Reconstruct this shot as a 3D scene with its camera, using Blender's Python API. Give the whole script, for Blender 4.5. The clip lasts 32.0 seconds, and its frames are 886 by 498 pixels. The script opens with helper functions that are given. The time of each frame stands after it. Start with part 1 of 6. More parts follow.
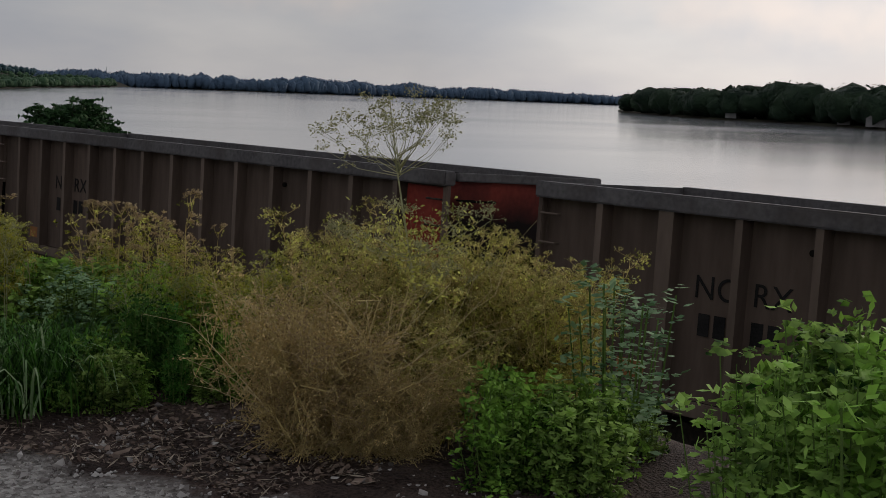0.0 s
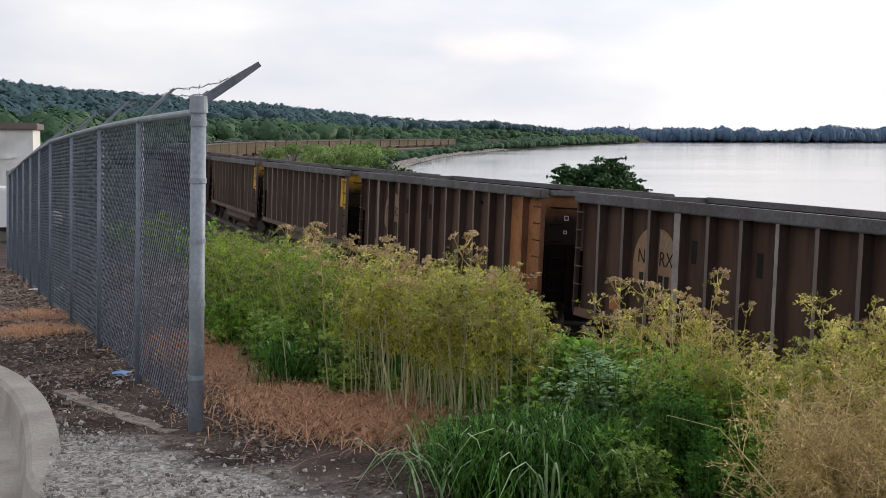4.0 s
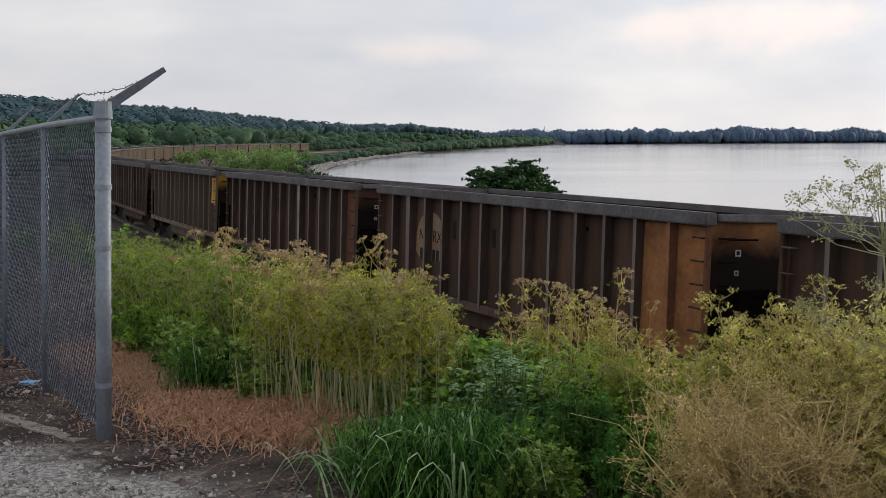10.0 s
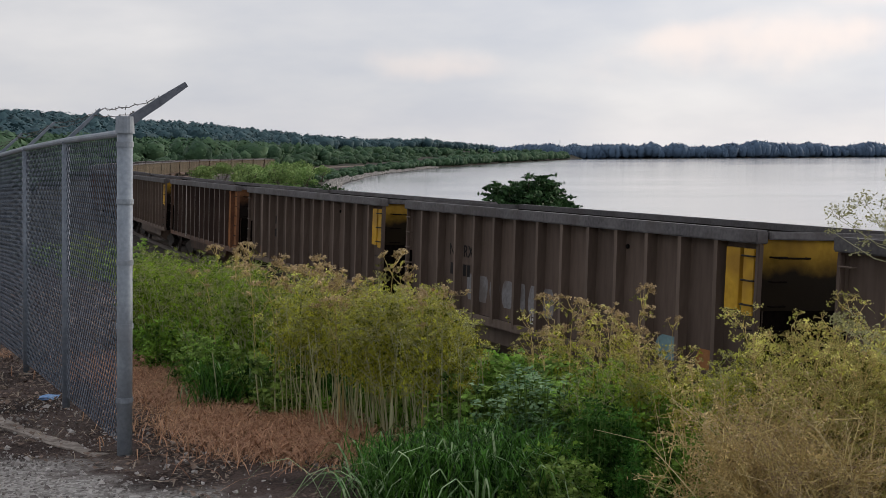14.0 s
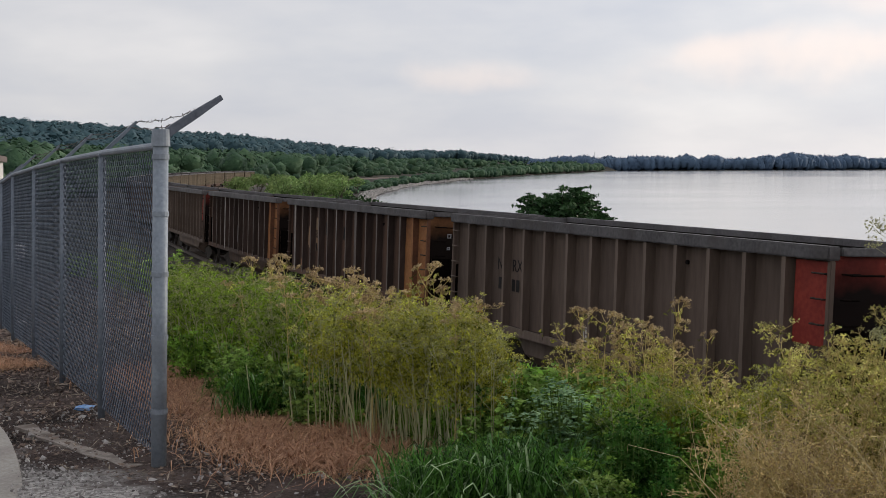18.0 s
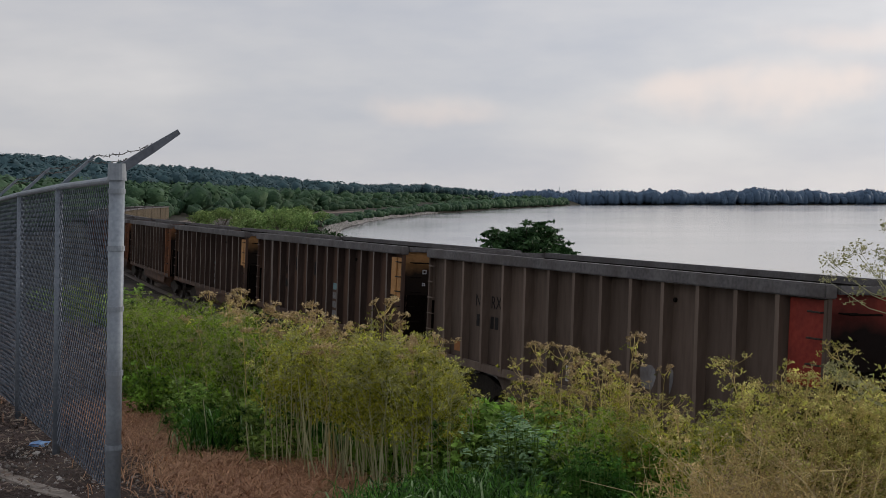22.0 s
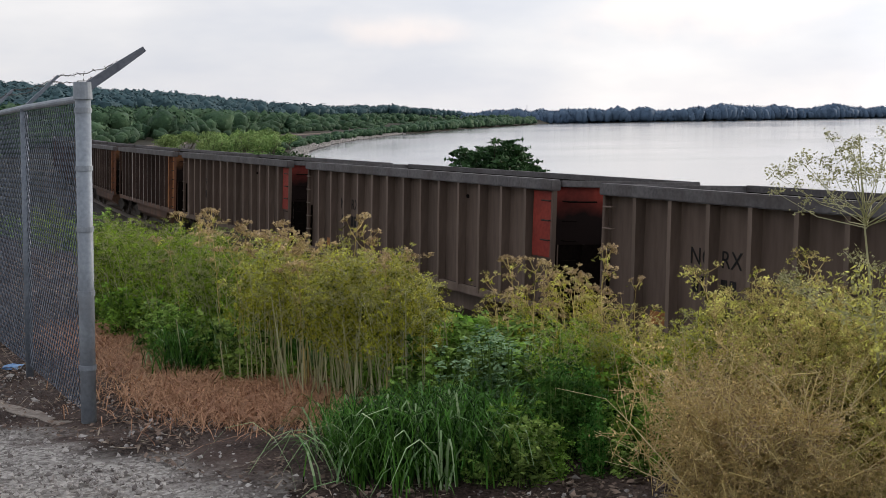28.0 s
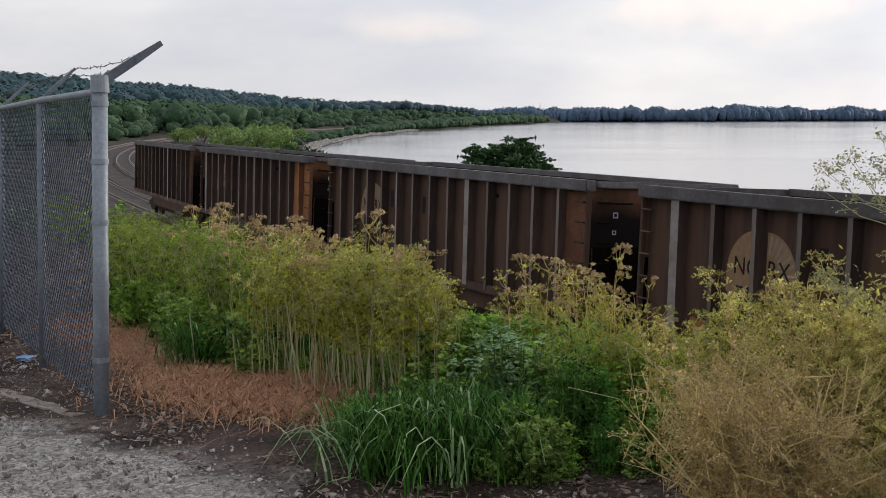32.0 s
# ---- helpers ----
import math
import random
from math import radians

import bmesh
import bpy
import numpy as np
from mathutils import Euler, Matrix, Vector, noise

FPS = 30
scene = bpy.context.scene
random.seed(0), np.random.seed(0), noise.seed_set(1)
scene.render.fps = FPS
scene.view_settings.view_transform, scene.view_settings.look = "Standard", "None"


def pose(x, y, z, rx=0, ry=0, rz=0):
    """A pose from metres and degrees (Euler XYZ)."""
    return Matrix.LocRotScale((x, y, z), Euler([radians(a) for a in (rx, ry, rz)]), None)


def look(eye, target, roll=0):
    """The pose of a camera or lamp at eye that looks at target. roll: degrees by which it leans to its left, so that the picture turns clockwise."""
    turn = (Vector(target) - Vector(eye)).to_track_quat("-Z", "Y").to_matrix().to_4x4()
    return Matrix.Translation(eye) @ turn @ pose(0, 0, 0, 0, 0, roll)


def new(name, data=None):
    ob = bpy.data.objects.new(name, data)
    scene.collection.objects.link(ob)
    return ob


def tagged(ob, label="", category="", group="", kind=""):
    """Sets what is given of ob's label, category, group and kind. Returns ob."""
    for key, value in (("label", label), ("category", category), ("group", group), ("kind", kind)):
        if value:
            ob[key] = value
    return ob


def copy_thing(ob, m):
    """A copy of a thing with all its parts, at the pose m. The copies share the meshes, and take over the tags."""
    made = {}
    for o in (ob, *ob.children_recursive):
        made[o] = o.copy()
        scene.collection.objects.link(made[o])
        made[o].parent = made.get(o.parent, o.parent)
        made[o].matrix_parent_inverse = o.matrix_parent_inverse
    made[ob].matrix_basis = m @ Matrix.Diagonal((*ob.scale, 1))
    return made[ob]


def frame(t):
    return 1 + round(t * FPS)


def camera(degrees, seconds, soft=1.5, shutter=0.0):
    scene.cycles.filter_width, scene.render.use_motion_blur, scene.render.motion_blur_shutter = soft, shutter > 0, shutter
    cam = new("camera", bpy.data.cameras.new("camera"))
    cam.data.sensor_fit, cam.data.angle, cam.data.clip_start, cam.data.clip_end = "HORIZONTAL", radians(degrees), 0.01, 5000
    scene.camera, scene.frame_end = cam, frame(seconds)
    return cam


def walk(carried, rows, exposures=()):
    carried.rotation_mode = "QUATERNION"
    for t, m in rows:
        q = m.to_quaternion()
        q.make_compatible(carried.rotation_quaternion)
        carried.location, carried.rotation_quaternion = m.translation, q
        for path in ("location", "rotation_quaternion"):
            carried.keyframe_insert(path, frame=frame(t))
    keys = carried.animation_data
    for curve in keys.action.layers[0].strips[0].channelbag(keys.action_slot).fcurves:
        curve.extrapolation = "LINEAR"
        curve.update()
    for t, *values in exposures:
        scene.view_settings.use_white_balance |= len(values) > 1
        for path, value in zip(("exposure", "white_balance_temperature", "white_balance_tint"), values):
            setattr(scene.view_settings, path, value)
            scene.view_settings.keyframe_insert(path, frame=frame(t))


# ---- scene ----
cam = camera(38.0, 32.0, soft=0.8)
PATH = [
    (0, pose(-0.100, -0.440, 1.540, 83.14, -2.31, -21.52)),
    (0.2, pose(-0.100, -0.240, 1.570, 83.17, -1.49, -17.15)),
    (0.4, pose(-0.120, -0.030, 1.578, 83.09, -1.36, -12.35)),
    (0.6, pose(-0.150, 0.130, 1.625, 83.17, -0.51, -7.76)),
    (1, pose(-0.056, 0.130, 1.634, 84.01, -0.49, -0.70)),
    (1.5, pose(-0.056, 0.094, 1.641, 84.41, -0.47, 1.21)),
    (2, pose(-0.055, 0.086, 1.642, 84.79, -0.25, 1.94)),
    (2.5, pose(-0.051, 0.070, 1.642, 85.28, -0.26, 1.92)),
    (4.5, pose(-0.048, 0.027, 1.641, 84.60, -0.10, 0.33)),
    (5, pose(-0.038, 0.021, 1.650, 83.02, -0.28, -1.87)),
    (5.5, pose(-0.038, 0.015, 1.653, 82.99, 0.24, -2.87)),
    (6, pose(-0.035, -0.013, 1.659, 83.25, 0.88, -2.92)),
    (6.5, pose(-0.020, -0.019, 1.655, 83.54, 1.01, -2.81)),
    (7, pose(-0.007, -0.008, 1.658, 83.77, 1.02, -2.48)),
    (7.5, pose(0.005, -0.011, 1.657, 84.14, 0.92, -2.25)),
    (8, pose(0.010, -0.006, 1.651, 84.37, 0.72, -2.26)),
    (8.5, pose(0.007, -0.022, 1.652, 84.60, 0.42, -2.35)),
    (9, pose(0.000, -0.000, 1.650, 84.83, 0.30, -2.43)),
    (9.5, pose(0.007, -0.016, 1.649, 85.08, 0.24, -2.37)),
    (10, pose(0.004, -0.020, 1.646, 85.13, 0.21, -2.47)),
    (10.5, pose(0.002, -0.025, 1.645, 85.12, 0.17, -2.68)),
    (11, pose(-0.003, -0.028, 1.642, 85.05, 0.12, -2.92)),
    (11.5, pose(-0.006, -0.025, 1.638, 85.00, 0.18, -2.98)),
    (12, pose(-0.013, -0.030, 1.643, 85.03, 0.18, -2.90)),
    (12.5, pose(-0.024, -0.026, 1.644, 85.13, 0.23, -2.70)),
    (13, pose(-0.027, -0.022, 1.644, 85.31, 0.13, -2.47)),
    (13.5, pose(-0.026, -0.018, 1.646, 85.50, 0.09, -2.13)),
    (14, pose(-0.030, 0.003, 1.647, 85.78, 0.22, -1.79)),
    (14.5, pose(-0.037, 0.012, 1.648, 86.09, 0.27, -1.25)),
    (16.5, pose(-0.024, 0.013, 1.648, 86.30, 0.15, -0.76)),
    (17, pose(-0.026, 0.007, 1.650, 86.28, 0.24, -0.68)),
    (17.5, pose(-0.025, 0.010, 1.650, 86.32, 0.25, -0.48)),
    (18, pose(-0.027, 0.010, 1.654, 86.30, 0.14, -0.26)),
    (18.5, pose(-0.026, 0.012, 1.656, 86.34, 0.09, -0.15)),
    (19, pose(-0.026, 0.014, 1.657, 86.47, 0.20, -0.28)),
    (19.5, pose(-0.025, 0.011, 1.651, 86.54, 0.14, -2.55)),
    (20, pose(-0.034, -0.000, 1.657, 86.61, -0.07, -2.74)),
    (20.5, pose(-0.016, -0.006, 1.650, 86.73, 0.08, -1.74)),
    (21, pose(0.006, -0.001, 1.650, 86.97, 0.04, -1.80)),
    (21.5, pose(0.013, 0.000, 1.654, 87.38, 0.01, -1.81)),
    (22, pose(0.018, -0.004, 1.660, 87.81, 0.00, -1.81)),
    (22.5, pose(0.028, 0.003, 1.654, 87.96, 0.25, -1.86)),
    (23, pose(0.033, 0.011, 1.640, 87.84, 0.39, -2.07)),
    (23.5, pose(0.027, 0.013, 1.626, 87.25, 0.61, -2.42)),
    (24, pose(0.022, -0.002, 1.619, 85.90, 0.63, -2.84)),
    (24.5, pose(0.022, -0.001, 1.617, 85.42, 0.68, -3.17)),
    (25, pose(0.011, 0.006, 1.629, 85.07, 0.77, -3.53)),
    (25.5, pose(0.001, 0.008, 1.632, 85.02, 0.98, -3.83)),
    (27.5, pose(-0.001, 0.009, 1.627, 84.59, 1.09, -3.44)),
    (28, pose(0.002, 0.002, 1.626, 84.27, 0.83, -3.25)),
    (28.5, pose(-0.001, 0.004, 1.627, 84.02, 0.57, -3.11)),
    (29, pose(0.002, 0.004, 1.632, 83.82, 0.47, -2.85)),
    (29.5, pose(-0.003, 0.000, 1.628, 83.81, 0.42, -2.58)),
    (30, pose(-0.004, 0.007, 1.631, 83.85, 0.02, -2.38)),
    (30.5, pose(-0.006, 0.007, 1.632, 83.94, -0.09, -2.23)),
    (31, pose(-0.002, 0.001, 1.637, 84.07, -0.04, -2.31)),
    (31.5, pose(-0.005, -0.004, 1.633, 84.17, 0.01, -2.45)),
    (32, pose(-0.013, -0.004, 1.630, 84.14, 0.10, -2.68)),
]
EXPOSURE = [(0.0, -0.98), (0.3, -0.96), (0.6, -0.7), (0.9, -0.3), (1.5, -0.05), (2.5, 0.05), (4.5, 0.38), (5.0, 0.4), (5.5, 0.2), (6.0, 0.05), (9.0, -0.05), (11.0, -0.02),
            (13.0, -0.12), (16.5, -0.04), (19.0, -0.15), (22.0, -0.36), (23.0, -0.25), (24.0, 0.12), (25.5, 0.14), (28.0, 0.17), (30.0, 0.1), (32.0, 0.05)]
walk(cam, PATH, EXPOSURE)

# ---- light ----
CLOUDS = ((-13.5, 4.3, 0.080, 0.016, 0.62), (-17.5, 4.9, 0.065, 0.014, 0.62), (-1.4, 4.0, 0.055, 0.011, 0.5), (-37.0, 4.2, 0.11, 0.022, 0.6), (-20.5, 6.8, 0.10, 0.012, 0.45))
world = bpy.data.worlds.new("evening_sky")
scene.world = world
world.use_nodes = True
wn, wl = world.node_tree.nodes, world.node_tree.links
wn.clear()
w_out = wn.new("ShaderNodeOutputWorld")
w_bg = wn.new("ShaderNodeBackground")
w_sky = wn.new("ShaderNodeTexSky")
w_sky.sky_type = "NISHITA"
w_sky.sun_disc = False
SUN_EL, SUN_AZ = radians(14), radians(62)
w_sky.sun_elevation, w_sky.sun_rotation = SUN_EL, SUN_AZ
w_gain = wn.new("ShaderNodeMix")
w_gain.data_type = "RGBA"
w_gain.blend_type = "MULTIPLY"
w_gain.inputs[0].default_value = 1.0
w_gain.inputs[7].default_value = (0.075, 0.075, 0.08, 1)
wl.new(w_sky.outputs[0], w_gain.inputs[6])
w_tc = wn.new("ShaderNodeTexCoord")
w_map = wn.new("ShaderNodeMapping")
w_map.inputs["Scale"].default_value = (1.6, 1.6, 5.0)
w_map.inputs["Location"].default_value = (0.37, 0.1, 0.2)
wl.new(w_tc.outputs["Generated"], w_map.inputs[0])
w_noise = wn.new("ShaderNodeTexNoise")
w_noise.inputs["Scale"].default_value = 2.1
w_noise.inputs["Detail"].default_value = 5
w_noise.inputs["Roughness"].default_value = 0.52
wl.new(w_map.outputs[0], w_noise.inputs[0])
w_ramp = wn.new("ShaderNodeValToRGB")
w_ramp.color_ramp.elements[0].position = 0.42
w_ramp.color_ramp.elements[0].color = (0.637, 0.655, 0.728, 1)
w_ramp.color_ramp.elements[1].position = 0.72
w_ramp.color_ramp.elements[1].color = (0.89, 0.865, 0.875, 1)
mid = w_ramp.color_ramp.elements.new(0.57)
mid.color = (0.76, 0.755, 0.79, 1)
wl.new(w_noise.outputs[0], w_ramp.inputs[0])
# warm-lit cloud banks over the lake
w_colour = w_ramp.outputs[0]
for az_, el_, wide, high, amount in CLOUDS:
    w_sub, w_scl, w_wob, w_add, w_len = [wn.new("ShaderNodeVectorMath") for _ in range(5)]
    w_sub.operation, w_scl.operation, w_wob.operation, w_add.operation, w_len.operation = "SUBTRACT", "MULTIPLY", "MULTIPLY_ADD", "ADD", "LENGTH"
    w_sub.inputs[1].default_value = (-math.sin(radians(az_)) * math.cos(radians(el_)), math.cos(radians(az_)) * math.cos(radians(el_)), math.sin(radians(el_)))
    wl.new(w_tc.outputs["Generated"], w_sub.inputs[0])
    w_scl.inputs[1].default_value = (1 / wide, 1 / wide, 1 / high)
    wl.new(w_sub.outputs[0], w_scl.inputs[0])
    w_puff = wn.new("ShaderNodeTexNoise")
    w_puff.inputs["Scale"].default_value, w_puff.inputs["Detail"].default_value = 14.0, 4
    wl.new(w_tc.outputs["Generated"], w_puff.inputs[0])
    w_wob.inputs[1].default_value, w_wob.inputs[2].default_value = (3.2, 3.2, 3.2), (-1.6, -1.6, -1.6)
    wl.new(w_puff.outputs["Color"], w_wob.inputs[0])
    wl.new(w_scl.outputs[0], w_add.inputs[0])
    wl.new(w_wob.outputs[0], w_add.inputs[1])
    wl.new(w_add.outputs[0], w_len.inputs[0])
    w_edge, w_tint = wn.new("ShaderNodeMapRange"), wn.new("ShaderNodeMix")
    w_edge.interpolation_type = "SMOOTHSTEP"
    w_edge.inputs[1].default_value, w_edge.inputs[2].default_value = 0.1, 1.6
    w_edge.inputs[3].default_value, w_edge.inputs[4].default_value = amount, 0.0
    wl.new(w_len.outputs["Value"], w_edge.inputs[0])
    w_tint.data_type = "RGBA"
    wl.new(w_edge.outputs[0], w_tint.inputs[0])
    wl.new(w_colour, w_tint.inputs[6])
    w_tint.inputs[7].default_value = (1.06, 0.90, 0.83, 1)
    w_colour = w_tint.outputs[2]
w_dot = wn.new("ShaderNodeVectorMath")
w_dot.operation = "DOT_PRODUCT"
w_dot.inputs[1].default_value = (math.sin(SUN_AZ), math.cos(SUN_AZ), 0.1)
wl.new(w_tc.outputs["Generated"], w_dot.inputs[0])
w_rng = wn.new("ShaderNodeMapRange")
w_rng.inputs[1].default_value, w_rng.inputs[2].default_value = -1.0, 1.0
wl.new(w_dot.outputs["Value"], w_rng.inputs[0])
w_glow = wn.new("ShaderNodeValToRGB")
w_glow.color_ramp.elements[0].color, w_glow.color_ramp.elements[1].color = (0.48, 0.48, 0.48, 1), (1.0, 1.0, 1.0, 1)
for place, level in ((0.5, 0.50), (0.735, 0.545), (0.875, 0.61), (0.92, 0.82), (0.955, 0.97)):
    w_glow.color_ramp.elements.new(place).color = (level, level, level, 1)
wl.new(w_rng.outputs[0], w_glow.inputs[0])
w_twice = wn.new("ShaderNodeMath")
w_twice.operation = "MULTIPLY"
w_twice.inputs[1].default_value = 2.0
wl.new(w_glow.outputs[0], w_twice.inputs[0])
w_mix = wn.new("ShaderNodeMix")
w_mix.data_type = "RGBA"
w_mix.inputs[0].default_value = 0.86
wl.new(w_gain.outputs[2], w_mix.inputs[6])
wl.new(w_colour, w_mix.inputs[7])
wl.new(w_mix.outputs[2], w_bg.inputs[0])
wl.new(w_twice.outputs[0], w_bg.inputs[1])
wl.new(w_bg.outputs[0], w_out.inputs[0])

sun = new("sun", bpy.data.lights.new("sun", "SUN"))
sun.data.energy, sun.data.angle, sun.data.color = 1.5, radians(16), (1.0, 0.86, 0.72)
sun.matrix_world = look((0, 0, 0), (-math.sin(SUN_AZ) * math.cos(SUN_EL), -math.cos(SUN_AZ) * math.cos(SUN_EL), -math.sin(SUN_EL)))


# ---- materials ----
def rgb(c):
    return (c[0], c[1], c[2], 1.0)


def mat(name, a, b, scale=4.0, rough=0.8, metal=0.0, fine=40.0, bump=0.15, stain=None, stain_scale=1.2, stain_amount=0.45,
        island=0.0, stretch=(1, 1, 1), random_tint=0.0, spec=0.14, bump_dist=0.02):
    """Two base colours mixed by grain at two scales, stains of a third colour, relief, and variation from piece to piece."""
    m = bpy.data.materials.new(name)
    m.use_nodes = True
    n, l = m.node_tree.nodes, m.node_tree.links
    bsdf = n["Principled BSDF"]
    bsdf.inputs["Roughness"].default_value, bsdf.inputs["Metallic"].default_value = rough, metal
    bsdf.inputs["Specular IOR Level"].default_value = spec
    tc, mp = n.new("ShaderNodeTexCoord"), n.new("ShaderNodeMapping")
    mp.inputs["Scale"].default_value = stretch
    l.new(tc.outputs["Object"], mp.inputs[0])
    big, small = n.new("ShaderNodeTexNoise"), n.new("ShaderNodeTexNoise")
    for tex, sc, det in ((big, scale, 4), (small, fine, 3)):
        tex.inputs["Scale"].default_value, tex.inputs["Detail"].default_value = sc, det
        l.new(mp.outputs[0], tex.inputs[0])
    add = n.new("ShaderNodeMath")
    add.operation = "MULTIPLY_ADD"
    add.inputs[1].default_value = 0.5
    l.new(small.outputs[0], add.inputs[0])
    half = n.new("ShaderNodeMath")
    half.operation = "MULTIPLY"
    half.inputs[1].default_value = 0.5
    l.new(big.outputs[0], half.inputs[0])
    l.new(half.outputs[0], add.inputs[2])
    ramp = n.new("ShaderNodeValToRGB")
    ramp.color_ramp.elements[0].position, ramp.color_ramp.elements[0].color = 0.36, rgb(a)
    ramp.color_ramp.elements[1].position, ramp.color_ramp.elements[1].color = 0.64, rgb(b)
    if island:
        geo, mixv = n.new("ShaderNodeNewGeometry"), n.new("ShaderNodeMix")
        mixv.inputs[0].default_value = island
        l.new(add.outputs[0], mixv.inputs[2])
        l.new(geo.outputs["Random Per Island"], mixv.inputs[3])
        l.new(mixv.outputs[0], ramp.inputs[0])
        ramp.color_ramp.elements[0].position, ramp.color_ramp.elements[1].position = 0.15, 0.85
    else:
        l.new(add.outputs[0], ramp.inputs[0])
    colour = ramp.outputs[0]
    if stain:
        st, sr, mx = n.new("ShaderNodeTexNoise"), n.new("ShaderNodeValToRGB"), n.new("ShaderNodeMix")
        st.inputs["Scale"].default_value, st.inputs["Detail"].default_value = stain_scale, 6
        l.new(mp.outputs[0], st.inputs[0])
        sr.color_ramp.elements[0].position, sr.color_ramp.elements[1].position = 0.5, 0.66
        sr.color_ramp.elements[1].color = (stain_amount, stain_amount, stain_amount, 1)
        l.new(st.outputs[0], sr.inputs[0])
        mx.data_type = "RGBA"
        l.new(sr.outputs[0], mx.inputs[0])
        l.new(colour, mx.inputs[6])
        mx.inputs[7].default_value = rgb(stain)
        colour = mx.outputs[2]
    if random_tint:
        oi, hs, mr = n.new("ShaderNodeObjectInfo"), n.new("ShaderNodeHueSaturation"), n.new("ShaderNodeMapRange")
        mr.inputs[3].default_value, mr.inputs[4].default_value = 1 - random_tint, 1 + random_tint
        l.new(oi.outputs["Random"], mr.inputs[0])
        l.new(mr.outputs[0], hs.inputs["Value"])
        l.new(colour, hs.inputs["Color"])
        colour = hs.outputs[0]
    l.new(colour, bsdf.inputs["Base Color"])
    if bump:
        bp = n.new("ShaderNodeBump")
        bp.inputs["Strength"].default_value, bp.inputs["Distance"].default_value = bump, bump_dist
        l.new(small.outputs[0], bp.inputs["Height"])
        l.new(bp.outputs[0], bsdf.inputs["Normal"])
    return m


def leafy(name, a, b, island=0.4, scale=10.0, through_light=0.2, rough=0.6, tint=0.12, relief=0.0):
    """Leaves: colour varies from clump to clump, from leaf to leaf and from plant to plant, and some light passes through."""
    m = bpy.data.materials.new(name)
    m.use_nodes = True
    n, l = m.node_tree.nodes, m.node_tree.links
    bsdf, out = n["Principled BSDF"], n["Material Output"]
    bsdf.inputs["Roughness"].default_value = rough
    bsdf.inputs["Specular IOR Level"].default_value = 0.1
    tc, tex, rng_ = n.new("ShaderNodeTexCoord"), n.new("ShaderNodeTexNoise"), n.new("ShaderNodeMapRange")
    tex.inputs["Scale"].default_value, tex.inputs["Detail"].default_value = scale, 3
    rng_.inputs[1].default_value, rng_.inputs[2].default_value = 0.33, 0.67
    l.new(tc.outputs["Object"], tex.inputs[0])
    l.new(tex.outputs[0], rng_.inputs[0])
    geo, mixv, ramp = n.new("ShaderNodeNewGeometry"), n.new("ShaderNodeMix"), n.new("ShaderNodeValToRGB")
    mixv.inputs[0].default_value = island
    l.new(rng_.outputs[0], mixv.inputs[2])
    l.new(geo.outputs["Random Per Island"], mixv.inputs[3])
    l.new(mixv.outputs[0], ramp.inputs[0])
    ramp.color_ramp.elements[0].position, ramp.color_ramp.elements[0].color = 0.12, rgb(a)
    ramp.color_ramp.elements[1].position, ramp.color_ramp.elements[1].color = 0.90, rgb(b)
    oi, hs, mr, mh = n.new("ShaderNodeObjectInfo"), n.new("ShaderNodeHueSaturation"), n.new("ShaderNodeMapRange"), n.new("ShaderNodeMapRange")
    mr.inputs[3].default_value, mr.inputs[4].default_value = 1 - tint * 1.6, 1 + tint * 1.6
    mh.inputs[3].default_value, mh.inputs[4].default_value = 0.5 - tint * 0.04, 0.5 + tint * 0.07
    l.new(oi.outputs["Random"], mh.inputs[0])
    l.new(oi.outputs["Random"], mr.inputs[0])
    l.new(mr.outputs[0], hs.inputs["Value"])
    l.new(mh.outputs[0], hs.inputs["Hue"])
    l.new(ramp.outputs[0], hs.inputs["Color"])
    l.new(hs.outputs[0], bsdf.inputs["Base Color"])
    tr, mx = n.new("ShaderNodeBsdfTranslucent"), n.new("ShaderNodeMixShader")
    if relief:
        bt, bp = n.new("ShaderNodeTexNoise"), n.new("ShaderNodeBump")
        bt.inputs["Scale"].default_value, bt.inputs["Detail"].default_value, bt.inputs["Roughness"].default_value = 0.45, 5, 0.65
        l.new(tc.outputs["Object"], bt.inputs[0])
        bp.inputs["Strength"].default_value, bp.inputs["Distance"].default_value = 1.0, relief
        l.new(bt.outputs[0], bp.inputs["Height"])
        l.new(bp.outputs[0], bsdf.inputs["Normal"])
    l.new(hs.outputs[0], tr.inputs[0])
    mx.inputs[0].default_value = through_light
    l.new(bsdf.outputs[0], mx.inputs[1])
    l.new(tr.outputs[0], mx.inputs[2])
    l.new(mx.outputs[0], out.inputs[0])
    return m


M_GROUND = mat("bank_soil", (0.016, 0.014, 0.010), (0.05, 0.043, 0.030), scale=0.5, fine=9, bump=0.6, stain=(0.06, 0.08, 0.03), stain_scale=0.3)
M_STONE = mat("loose_stone", (0.16, 0.14, 0.13), (0.55, 0.52, 0.49), scale=2, fine=30, bump=0.3, island=0.7)
M_BALLAST = mat("ballast", (0.028, 0.025, 0.023), (0.095, 0.084, 0.077), scale=0.9, fine=14, bump=0.8, stain=(0.12, 0.085, 0.065), stain_scale=0.5)
M_RAIL = mat("rail_steel", (0.10, 0.07, 0.055), (0.22, 0.18, 0.16), scale=3, rough=0.45, metal=0.7, bump=0.05)
M_TIE = mat("old_timber_tie", (0.05, 0.042, 0.036), (0.13, 0.11, 0.09), scale=2, fine=25, random_tint=0.25)
